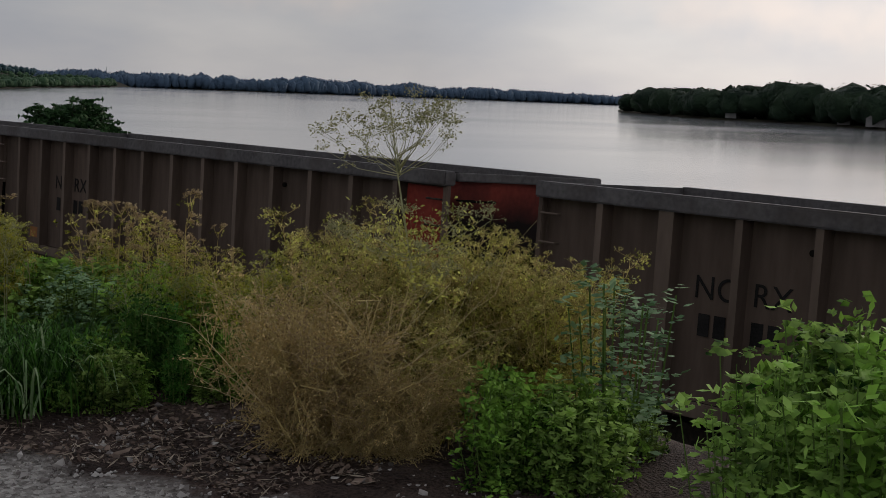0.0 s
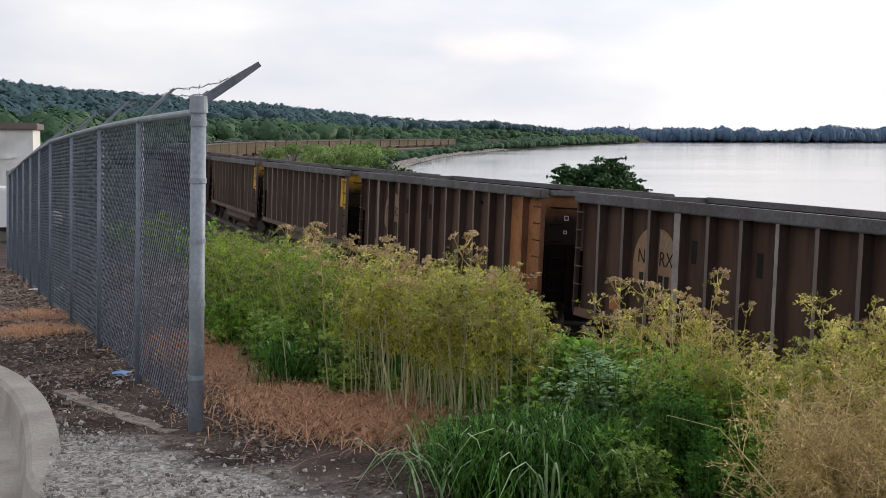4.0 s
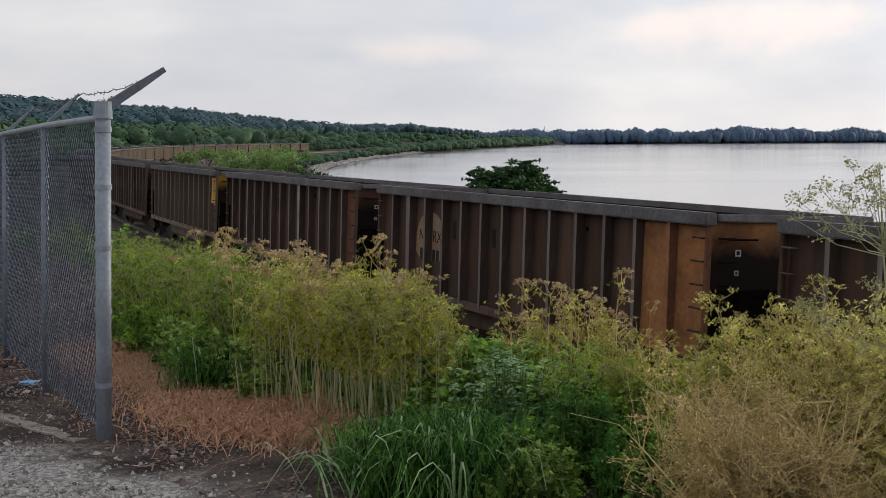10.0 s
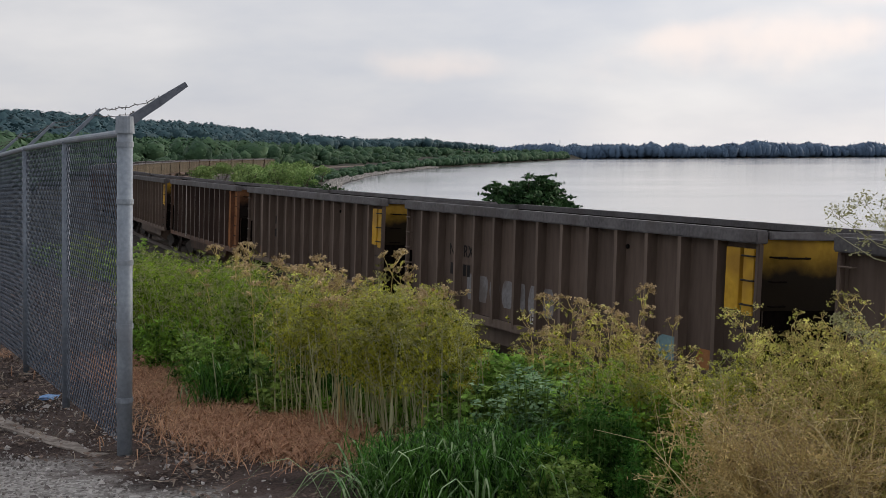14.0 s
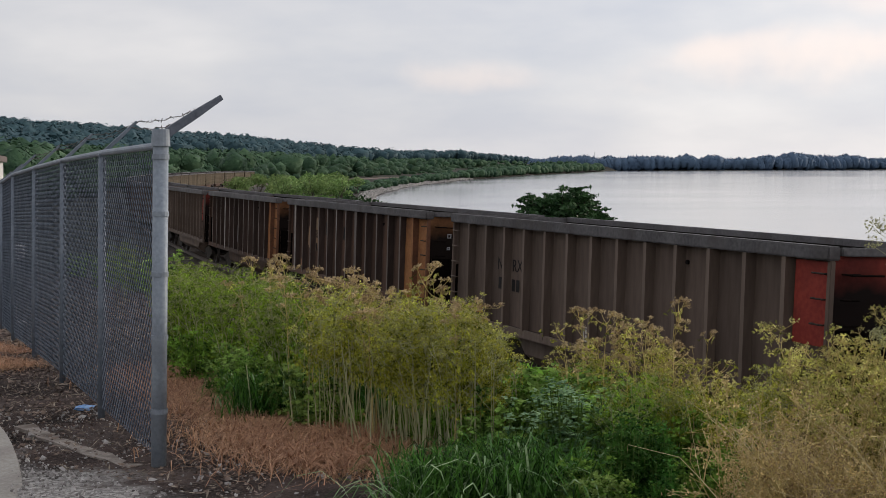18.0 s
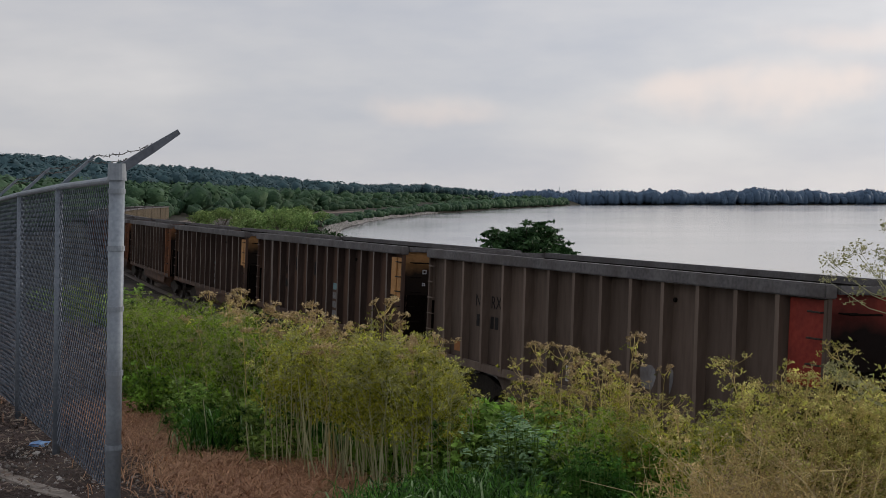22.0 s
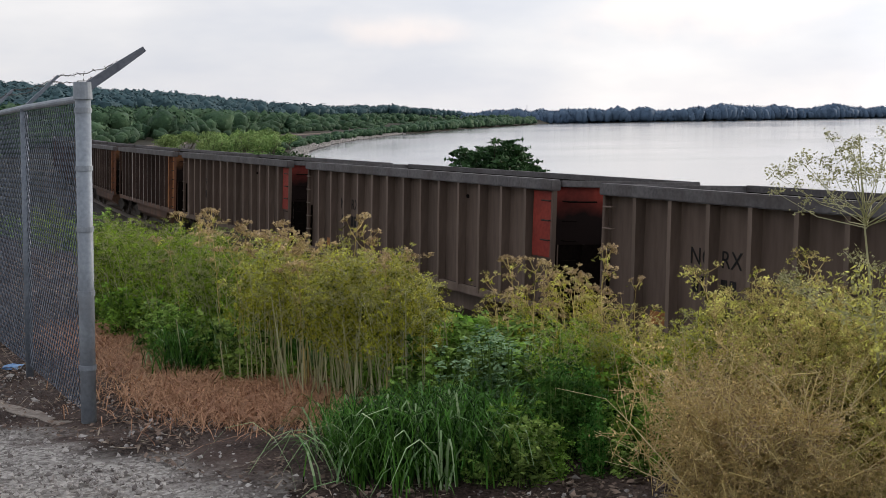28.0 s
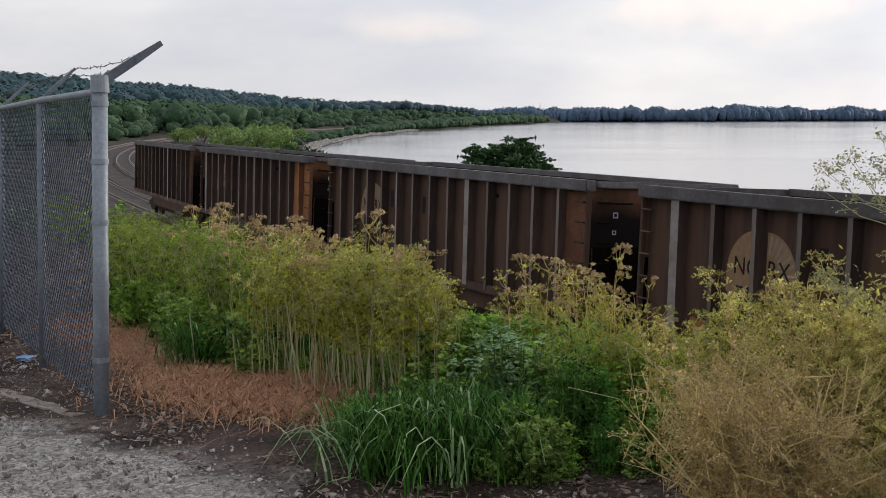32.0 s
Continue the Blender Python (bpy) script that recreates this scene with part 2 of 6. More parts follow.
M_CONC = mat("kerb_concrete", (0.30, 0.275, 0.24), (0.45, 0.42, 0.375), scale=1.4, fine=50, bump=0.2, stain=(0.22, 0.19, 0.17), stain_scale=1.6, stain_amount=0.55)
M_GALV = mat("galvanised_steel", (0.21, 0.24, 0.28), (0.32, 0.36, 0.40), scale=5, fine=45, rough=0.5, metal=0.15, bump=0.05, stain=(0.17, 0.18, 0.20), stain_scale=3)
M_WIRE = mat("fence_wire", (0.11, 0.13, 0.16), (0.20, 0.23, 0.27), scale=6, rough=0.55, metal=0.5, bump=0)
M_LINE_POST = mat("weathered_line_post_steel", (0.14, 0.165, 0.20), (0.23, 0.26, 0.30), scale=5, fine=45, rough=0.55, metal=0.15, bump=0.05)
M_STRIP = mat("weathered_concrete_strip", (0.20, 0.165, 0.14), (0.36, 0.32, 0.28), scale=3, fine=40, bump=0.5, stain=(0.10, 0.075, 0.06), stain_scale=4, stain_amount=0.7)
# Darker steel for the end arm: its backlit shade put into the colour.
M_BACKLIT_ARM = mat("dull_arm_steel", (0.10, 0.11, 0.135), (0.17, 0.185, 0.215), scale=5, fine=45, rough=0.6, metal=0.2, bump=0.05)
M_BARB = mat("barbed_wire_steel", (0.10, 0.09, 0.085), (0.20, 0.18, 0.17), scale=8, rough=0.6, metal=0.5, bump=0)

M_CAR_TAN = mat("dusty_grey_brown_paint", (0.150, 0.112, 0.087), (0.215, 0.162, 0.130), scale=0.7, fine=9, rough=0.62, bump=0.06, stain=(0.085, 0.060, 0.048), stain_scale=0.8, stain_amount=0.5, stretch=(1, 1, 0.25), random_tint=0.16)
M_CAR_BROWN = mat("weathered_oxide_brown_paint", (0.078, 0.050, 0.040), (0.150, 0.098, 0.076), scale=0.8, fine=8, rough=0.66, bump=0.08, stain=(0.17, 0.085, 0.045), stain_scale=0.7, stain_amount=0.45, stretch=(1, 1, 0.22), random_tint=0.28)
# Darker copies of the car paints: shade between ribs put into the colour.
M_SHADED_TAN = mat("coal_grimed_grey_brown_sheet", (0.100, 0.072, 0.056), (0.165, 0.121, 0.096), scale=0.9, fine=7, rough=0.7, bump=0.08, stain=(0.055, 0.039, 0.031), stain_scale=1.1, stain_amount=0.6, stretch=(1, 1, 0.2), random_tint=0.16)
M_SHADED_BROWN = mat("coal_grimed_oxide_sheet", (0.042, 0.028, 0.023), (0.094, 0.064, 0.052), scale=0.9, fine=7, rough=0.72, bump=0.08, stain=(0.13, 0.062, 0.032), stain_scale=0.9, stain_amount=0.5, stretch=(1, 1, 0.2), random_tint=0.28)
# Pale tan: puts sunlight into the lake side's colour; also emblem rays.
M_SUNLIT_AND_RAY_TAN = mat("sun_bleached_tan_paint", (0.27, 0.225, 0.165), (0.40, 0.335, 0.25), scale=0.8, fine=8, rough=0.66, bump=0.06, stain=(0.19, 0.13, 0.085), stain_scale=0.8, stain_amount=0.5, stretch=(1, 1, 0.25), random_tint=0.15)
M_CHORD = mat("worn_grey_top_chord", (0.085, 0.080, 0.082), (0.165, 0.155, 0.155), scale=1.2, fine=14, rough=0.6, bump=0.06, stain=(0.085, 0.072, 0.066), stain_scale=1.4, stain_amount=0.6, random_tint=0.15)
M_COAL = mat("coal_dusted_steel", (0.008, 0.007, 0.006), (0.022, 0.019, 0.017), scale=1.2, fine=20, rough=0.9, bump=0.2, spec=0.05)
# Near-black steel puts the shade of the gap between cars into its colour.
M_GAP_BLACK = mat("soot_black_end_steel", (0.004, 0.003, 0.0025), (0.012, 0.008, 0.006), scale=1.1, fine=12, rough=0.9, bump=0.08, spec=0.04)
M_YELLOW = mat("safety_yellow_paint", (0.56, 0.32, 0.030), (0.72, 0.43, 0.05), scale=1.3, fine=12, rough=0.55, bump=0.04, stain=(0.26, 0.13, 0.03), stain_scale=1.5, stain_amount=0.6)
M_ORANGE = mat("faded_orange_rust_paint", (0.27, 0.115, 0.045), (0.42, 0.19, 0.075), scale=1.1, fine=12, rough=0.62, bump=0.06, stain=(0.13, 0.058, 0.03), stain_scale=1.0, stain_amount=0.7)
M_AMBER = mat("pale_amber_paint", (0.42, 0.21, 0.075), (0.56, 0.30, 0.12), scale=1.2, fine=12, rough=0.6, bump=0.05, stain=(0.20, 0.095, 0.045), stain_scale=1.3, stain_amount=0.65)
M_RED = mat("faded_red_paint", (0.24, 0.035, 0.026), (0.36, 0.060, 0.040), scale=1.1, fine=12, rough=0.6, bump=0.05, stain=(0.10, 0.025, 0.02), stain_scale=1.0, stain_amount=0.6)
M_RUST = mat("dark_rust_paint", (0.12, 0.055, 0.032), (0.21, 0.095, 0.052), scale=1.1, fine=12, rough=0.66, bump=0.06, stain=(0.06, 0.034, 0.025), stain_scale=1.0, stain_amount=0.7)
M_PALE = mat("bleached_rib_paint", (0.26, 0.23, 0.205), (0.36, 0.33, 0.30), scale=1.5, fine=12, rough=0.6, bump=0.04, stain=(0.14, 0.10, 0.08), stain_scale=1.4)
# Rib face paler than the sheets: skylight put into its colour.
M_LIT_RIB = mat("rubbed_grey_brown_rib_face", (0.150, 0.122, 0.104), (0.235, 0.196, 0.170), scale=0.8, fine=9, rough=0.62, bump=0.06, stain=(0.105, 0.070, 0.052), stain_scale=0.9, stain_amount=0.6, stretch=(1, 1, 0.25), random_tint=0.22)
M_STENCIL = mat("pale_stencil_paint", (0.34, 0.34, 0.35), (0.52, 0.52, 0.53), scale=2, fine=14, rough=0.7, bump=0)
M_TAG_WHITE = mat("chalky_white_spray_paint", (0.19, 0.18, 0.18), (0.31, 0.30, 0.30), scale=2, fine=14, rough=0.7, bump=0, stain=(0.15, 0.12, 0.10), stain_scale=1.5, stain_amount=0.6)
M_TAG_TEAL = mat("pale_teal_spray_paint", (0.16, 0.27, 0.29), (0.24, 0.38, 0.40), scale=2, fine=14, rough=0.7, bump=0, stain=(0.15, 0.12, 0.10), stain_scale=1.5, stain_amount=0.5)
M_PATCH = mat("faded_tan_emblem_paint", (0.27, 0.165, 0.092), (0.37, 0.24, 0.145), scale=1.2, fine=10, rough=0.6, bump=0.04, stain=(0.15, 0.09, 0.055), stain_scale=1.2)
M_INK = mat("black_stencil_paint", (0.012, 0.011, 0.011), (0.028, 0.026, 0.025), scale=3, rough=0.7, bump=0)
M_WHITE = mat("white_stencil_paint", (0.55, 0.54, 0.52), (0.72, 0.71, 0.69), scale=3, rough=0.6, bump=0)
M_BOGIE = mat("bogie_cast_steel", (0.025, 0.021, 0.018), (0.07, 0.058, 0.048), scale=3, fine=25, rough=0.7, metal=0.2, bump=0.1)
M_WHEEL = mat("wheel_steel", (0.06, 0.05, 0.045), (0.16, 0.14, 0.13), scale=5, rough=0.5, metal=0.6, bump=0.05)

M_SEED = leafy("ripening_seed_heads", (0.14, 0.152, 0.024), (0.81, 0.79, 0.22), island=0.25, through_light=0.3, tint=0.18, scale=7)
M_SPRAY = leafy("yellow_green_feathery_leaf", (0.044, 0.068, 0.008), (0.79, 0.775, 0.115), island=0.22, through_light=0.3, tint=0.18, scale=7)
M_GOLDSEED = leafy("golden_seed_heads", (0.15, 0.13, 0.035), (0.86, 0.79, 0.32), island=0.25, through_light=0.3, tint=0.16, scale=6)
M_GOLD = leafy("golden_olive_feathery_leaf", (0.065, 0.065, 0.014), (0.84, 0.80, 0.23), island=0.18, through_light=0.3, tint=0.16, scale=6)
M_LUSHSEED = leafy("green_seed_heads", (0.05, 0.09, 0.014), (0.48, 0.60, 0.12), island=0.25, through_light=0.3, scale=7)
M_LUSH = leafy("green_feathery_leaf", (0.014, 0.042, 0.006), (0.44, 0.62, 0.075), island=0.22, through_light=0.3, scale=7)
M_DRYSEED = leafy("tan_dry_seed_heads", (0.24, 0.165, 0.085), (0.70, 0.55, 0.34), through_light=0.3)
M_TANLEAF = leafy("withered_tan_leaf", (0.22, 0.15, 0.066), (0.92, 0.70, 0.36), through_light=0.3, scale=5)
M_BARESTEM = mat("bleached_bare_twig", (0.52, 0.42, 0.22), (0.86, 0.74, 0.46), scale=6, fine=30, rough=0.6, bump=0, island=0.4)
M_GREENSTEM = mat("green_plant_stem", (0.07, 0.14, 0.03), (0.22, 0.33, 0.09), scale=6, fine=30, rough=0.6, bump=0, island=0.5)
M_STEM = mat("pale_plant_stem", (0.30, 0.31, 0.15), (0.60, 0.58, 0.38), scale=6, fine=30, rough=0.6, bump=0, island=0.5)
M_DRYSTEM = mat("dry_tan_stem", (0.40, 0.31, 0.11), (0.78, 0.64, 0.31), scale=6, fine=30, rough=0.6, bump=0, island=0.6)
M_GREEN = leafy("fresh_green_leaf", (0.008, 0.034, 0.005), (0.36, 0.62, 0.10), island=0.3, through_light=0.3, scale=5)
M_PLUME = leafy("dark_feathery_leaf", (0.006, 0.030, 0.006), (0.13, 0.32, 0.055), through_light=0.25, scale=5)
M_NETTLE = leafy("dull_green_leaf", (0.013, 0.045, 0.008), (0.50, 0.72, 0.18), island=0.3, through_light=0.3, scale=5)
M_SILVER = leafy("pale_backed_leaf", (0.05, 0.13, 0.05), (0.40, 0.56, 0.31))
M_GRASS = leafy("long_green_grass", (0.003, 0.018, 0.002), (0.10, 0.26, 0.038), island=0.9, rough=0.65, through_light=0.2)
M_GRASS_TIP = leafy("pale_drooping_grass_blade", (0.16, 0.30, 0.11), (0.50, 0.62, 0.36), island=0.8, rough=0.5, through_light=0.3)
M_DRYGRASS = leafy("rusty_dry_grass", (0.26, 0.13, 0.075), (0.76, 0.46, 0.29), island=0.6)
M_SHRUB = leafy("dark_glossy_leaf", (0.012, 0.032, 0.012), (0.062, 0.122, 0.045), rough=0.45, scale=2.0)
M_YOUNG = leafy("light_willow_leaf", (0.07, 0.15, 0.035), (0.36, 0.48, 0.18), scale=0.6, through_light=0.25)
M_WOOD_NEAR = leafy("woodland_leaf", (0.026, 0.062, 0.034), (0.086, 0.146, 0.074), island=0.4, scale=0.12, through_light=0.05, relief=0.5)
# Bluish base colours put distance haze into the two far woods.
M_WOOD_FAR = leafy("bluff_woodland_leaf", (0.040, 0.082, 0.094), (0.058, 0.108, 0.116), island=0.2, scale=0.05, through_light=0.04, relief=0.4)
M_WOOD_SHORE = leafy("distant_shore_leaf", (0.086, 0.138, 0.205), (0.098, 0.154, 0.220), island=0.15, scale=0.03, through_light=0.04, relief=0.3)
M_WOOD_HEAD = leafy("headland_oak_leaf", (0.014, 0.030, 0.018), (0.042, 0.068, 0.038), island=0.3, scale=0.08, through_light=0.05, relief=1.6)
M_PALESEED = leafy("pale_dry_seed_heads", (0.20, 0.20, 0.09), (0.56, 0.55, 0.30), through_light=0.3)
M_BARK = mat("bark", (0.05, 0.042, 0.034), (0.12, 0.10, 0.08), scale=6, fine=30, bump=0.3)
M_RIPRAP = mat("shore_rock", (0.20, 0.19, 0.175), (0.42, 0.40, 0.37), scale=1, fine=8, bump=0.3, island=0.6)

M_WATER = bpy.data.materials.new("lake_water")
M_WATER.use_nodes = True
n, l = M_WATER.node_tree.nodes, M_WATER.node_tree.links
b = n["Principled BSDF"]
b.inputs["Base Color"].default_value = (0.24, 0.245, 0.26, 1)
b.inputs["Roughness"].default_value = 0.12
b.inputs["IOR"].default_value = 1.33
b.inputs["Specular IOR Level"].default_value = 0.5
tc, mp = n.new("ShaderNodeTexCoord"), n.new("ShaderNodeMapping")
mp.inputs["Scale"].default_value = (0.10, 0.34, 1)
l.new(tc.outputs["Object"], mp.inputs[0])
wa, wb = n.new("ShaderNodeTexNoise"), n.new("ShaderNodeTexNoise")
wa.inputs["Scale"].default_value, wa.inputs["Detail"].default_value = 6.0, 4
wb.inputs["Scale"].default_value, wb.inputs["Detail"].default_value = 0.05, 3
l.new(mp.outputs[0], wa.inputs[0])
l.new(mp.outputs[0], wb.inputs[0])
bp = n.new("ShaderNodeBump")
bp.inputs["Strength"].default_value, bp.inputs["Distance"].default_value = 0.03, 0.02
l.new(wa.outputs[0], bp.inputs["Height"])
l.new(bp.outputs[0], b.inputs["Normal"])
mr = n.new("ShaderNodeMapRange")
mr.inputs[1].default_value, mr.inputs[2].default_value = 0.4, 0.65
mr.inputs[3].default_value, mr.inputs[4].default_value = 0.09, 0.13
l.new(wb.outputs[0], mr.inputs[0])
l.new(mr.outputs[0], b.inputs["Roughness"])


# ---- mesh helpers ----
def part(name, bm, material, parent=None, label="", at=None):
    """Links a bmesh (or a ready mesh) as one object under a thing or a part."""
    if isinstance(bm, bmesh.types.BMesh):
        me = bpy.data.meshes.new(name)
        bm.to_mesh(me)
        bm.free()
        me.materials.append(material)
    else:
        me = bm
    ob = new(name, me)
    if parent is not None:
        ob.parent = parent
    if at is not None:
        ob.matrix_basis = at
    if label:
        ob["label"] = label
    return ob


def thing(name, label, category, at=None, group="", kind=""):
    ob = new(name)
    if at is not None:
        ob.matrix_basis = at
    return tagged(ob, label, category, group, kind)


def box(x0, x1, y0, y1, z0, z1, bevel=0.0, bm=None):
    bm = bm or bmesh.new()
    vs = [bm.verts.new((x, y, z)) for x in (x0, x1) for y in (y0, y1) for z in (z0, z1)]
    fs = [bm.faces.new([vs[i] for i in q]) for q in ((0, 1, 3, 2), (4, 6, 7, 5), (0, 4, 5, 1), (2, 3, 7, 6), (0, 2, 6, 4), (1, 5, 7, 3))]
    if bevel:
        es = list({e for f in fs for e in f.edges})
        bmesh.ops.bevel(bm, geom=es, offset=bevel, segments=2, affect="EDGES", clamp_overlap=True)
    return bm


def rod(p, q, r, sides=8, bm=None, r2=None):
    """A capped tube from p to q."""
    bm = bm or bmesh.new()
    p, q = Vector(p), Vector(q)
    turn = (q - p).to_track_quat("Z", "Y").to_matrix()
    rings = []
    for c, rr in ((p, r), (q, r if r2 is None else r2)):
        rings.append([bm.verts.new(c + turn @ Vector((rr * math.cos(a), rr * math.sin(a), 0))) for a in [2 * math.pi * i / sides for i in range(sides)]])
    for i in range(sides):
        bm.faces.new((rings[0][i], rings[0][(i + 1) % sides], rings[1][(i + 1) % sides], rings[1][i]))
    bm.faces.new(rings[0][::-1])
    bm.faces.new(rings[1])
    return bm


def quads(name, V, material, smooth=False):
    """A mesh of loose quads from an array (n, 4, 3)."""
    V = np.asarray(V, dtype=np.float32)
    k = len(V)
    me = bpy.data.meshes.new(name)
    me.vertices.add(4 * k)
    me.vertices.foreach_set("co", V.reshape(-1))
    me.loops.add(4 * k)
    me.loops.foreach_set("vertex_index", np.arange(4 * k, dtype=np.int32))
    me.polygons.add(k)
    me.polygons.foreach_set("loop_start", np.arange(0, 4 * k, 4, dtype=np.int32))
    me.update(calc_edges=True)
    me.materials.append(material)
    return me


def leaf_quads(C, size, rng, long=1.7, flat=0.0):
    """Kite-shaped leaves with random tilt round the centres C; flat pulls them towards level."""
    k = len(C)
    size = np.broadcast_to(np.asarray(size, float), (k,))
    a = rng.normal(size=(k, 3))
    a[:, 2] *= 1 - flat
    a /= np.linalg.norm(a, axis=1)[:, None]
    h = rng.normal(size=(k, 3))
    h[:, 2] *= 1 - flat
    b = np.cross(a, h)
    if flat:
        up = np.array([0, 0, 1.0]) * flat + rng.normal(size=(k, 3)) * (1 - flat)
        b = np.cross(a, up)
    b /= np.linalg.norm(b, axis=1)[:, None] + 1e-9
    L, W = (size * long)[:, None], size[:, None]
    return np.stack([C - a * L * 0.5, C + b * W * 0.5 - a * L * 0.08, C + a * L * 0.5, C - b * W * 0.5 - a * L * 0.08], 1)


def shingle_quads(C, N, size, rng, long=1.2):
    """Kite-shaped clumps that face outwards along N."""
    size = np.asarray(size, float)
    a = np.cross(N, rng.normal(size=N.shape))
    a /= np.linalg.norm(a, axis=1)[:, None] + 1e-9
    b = np.cross(N, a)
    L, W = (size * long)[:, None], size[:, None]
    return np.stack([C - a * L * 0.5, C + b * W * 0.5, C + a * L * 0.5, C - b * W * 0.5], 1)


def blade_quads(P, Q, w, rng):
    """Thin strips from P to Q, two crossed, tapering."""
    P, Q = np.asarray(P, float), np.asarray(Q, float)
    d = Q - P
    w = np.broadcast_to(np.asarray(w, float), (len(P),))[:, None]
    side = np.cross(d, rng.normal(size=d.shape))
    side /= np.linalg.norm(side, axis=1)[:, None] + 1e-9
    other = np.cross(d, side)
    other /= np.linalg.norm(other, axis=1)[:, None] + 1e-9
    out = []
    for s in (side, other):
        out.append(np.stack([P - s * w / 2, P + s * w / 2, Q + s * w * 0.35, Q - s * w * 0.35], 1))
    return np.concatenate(out)


# ---- the line of the railway ----
KNOTS = [-20, 30, 60, 100, 140, 180, 240, 320, 450, 760]
CURVE = [0.0122, 0.1102, 0.1375, 0.1635, 0.1475, 0.1162, 0.1052, 0.1394, 0.0524, 0.0036]
STEP = 2.0
S = np.arange(-800, 1701, STEP)
kap = np.interp(S, KNOTS, CURVE) / 100
kap[S < -60] = 0
kap[S > 760] = 0
TH = -np.concatenate([[0], np.cumsum((kap[1:] + kap[:-1]) / 2 * STEP)])
i0 = int(np.argmin(abs(S)))
TH = TH - TH[i0] + 0.38264
TM = (TH[1:] + TH[:-1]) / 2
LX = np.concatenate([[0], np.cumsum(-np.sin(TM) * STEP)])
LY = np.concatenate([[0], np.cumsum(np.cos(TM) * STEP)])
LX, LY = LX - LX[i0] + 4.6206, LY - LY[i0] + 21.4992
CX, CY = LX + 1.6 * np.cos(TH), LY + 1.6 * np.sin(TH)
RAIL_Z = -3.30
WATER_Z = -5.0
SHORE_S = [-900, 60, 100, 150, 220, 330, 460, 600, 700, 900, 1500]
SHORE_Q = [11.5, 11.5, 19, 29, 35, 39, 36, 28, 26, 12, 6]


def on_track(s, q=0.0, z=RAIL_Z):
    th = np.interp(s, S, TH)
    return Vector((np.interp(s, S, CX) + q * math.cos(th), np.interp(s, S, CY) + q * math.sin(th), z))


def track_sq(x, y):
    """Nearest place along the line, and the distance from it (towards the lake positive)."""
    x, y = np.atleast_1d(np.asarray(x, float)), np.atleast_1d(np.asarray(y, float))
    best = np.full(x.shape, 1e18)
    s, q = np.zeros(x.shape), np.zeros(x.shape)
    step = 5
    for i in range(0, len(S) - step, step):
        ax, ay, dx, dy = CX[i], CY[i], CX[i + step] - CX[i], CY[i + step] - CY[i]
        ln = math.hypot(dx, dy)
        u = np.clip(((x - ax) * dx + (y - ay) * dy) / ln ** 2, 0, 1)
        ex, ey = x - ax - u * dx, y - ay - u * dy
        d = ex * ex + ey * ey
        m = d < best
        best[m] = d[m]
        s[m] = (S[i] + u * STEP * step)[m]
        q[m] = np.where(ex * dy - ey * dx > 0, 1, -1)[m] * np.sqrt(d[m])
    return s, q


def lot_height(x, y):
    along = -0.40 * x + 0.917 * y
    return np.interp(along, [-50, 6, 7.6, 14, 20, 28, 60, 90], [0.0, 0.0, -0.07, -0.23, -0.55, -1.1, -2.7, -3.3])


RIDGE_AZ = [-12, -7, -4.1, -0.84, 1.65, 4.6, 8.5, 11.3, 14.5, 16, 18, 19.5, 20.7, 30, 60]
RIDGE_EL = [0.34, 0.42, 0.38, 0.66, 0.68, 0.88, 1.33, 1.5, 1.72, 1.8, 1.92, 2.1, 2.3, 2.6, 2.3]
RIDGE_R = [1600, 1600, 1500, 1250, 1150, 1050, 900, 850, 800, 780, 740, 700, 660, 600, 600]


def hill_height(x, y):
    """The wooded bluffs beyond the railway's outer side."""
    r = np.hypot(x, y)
    az = np.degrees(np.arctan2(-x, y))
    far_r = np.interp(az, RIDGE_AZ, RIDGE_R)
    top = 1.65 + far_r * np.tan(np.radians(np.interp(az, RIDGE_AZ, RIDGE_EL))) - 10.5
    lumps = 1.5 * np.sin(x * 0.021) + 1.2 * np.sin(y * 0.017 + x * 0.011)
    t = np.clip((r / far_r - 0.45) / 0.55, 0, 1)
    return -3.6 + (np.maximum(top, -3.0) + 3.6 + lumps) * t * t * (3 - 2 * t)


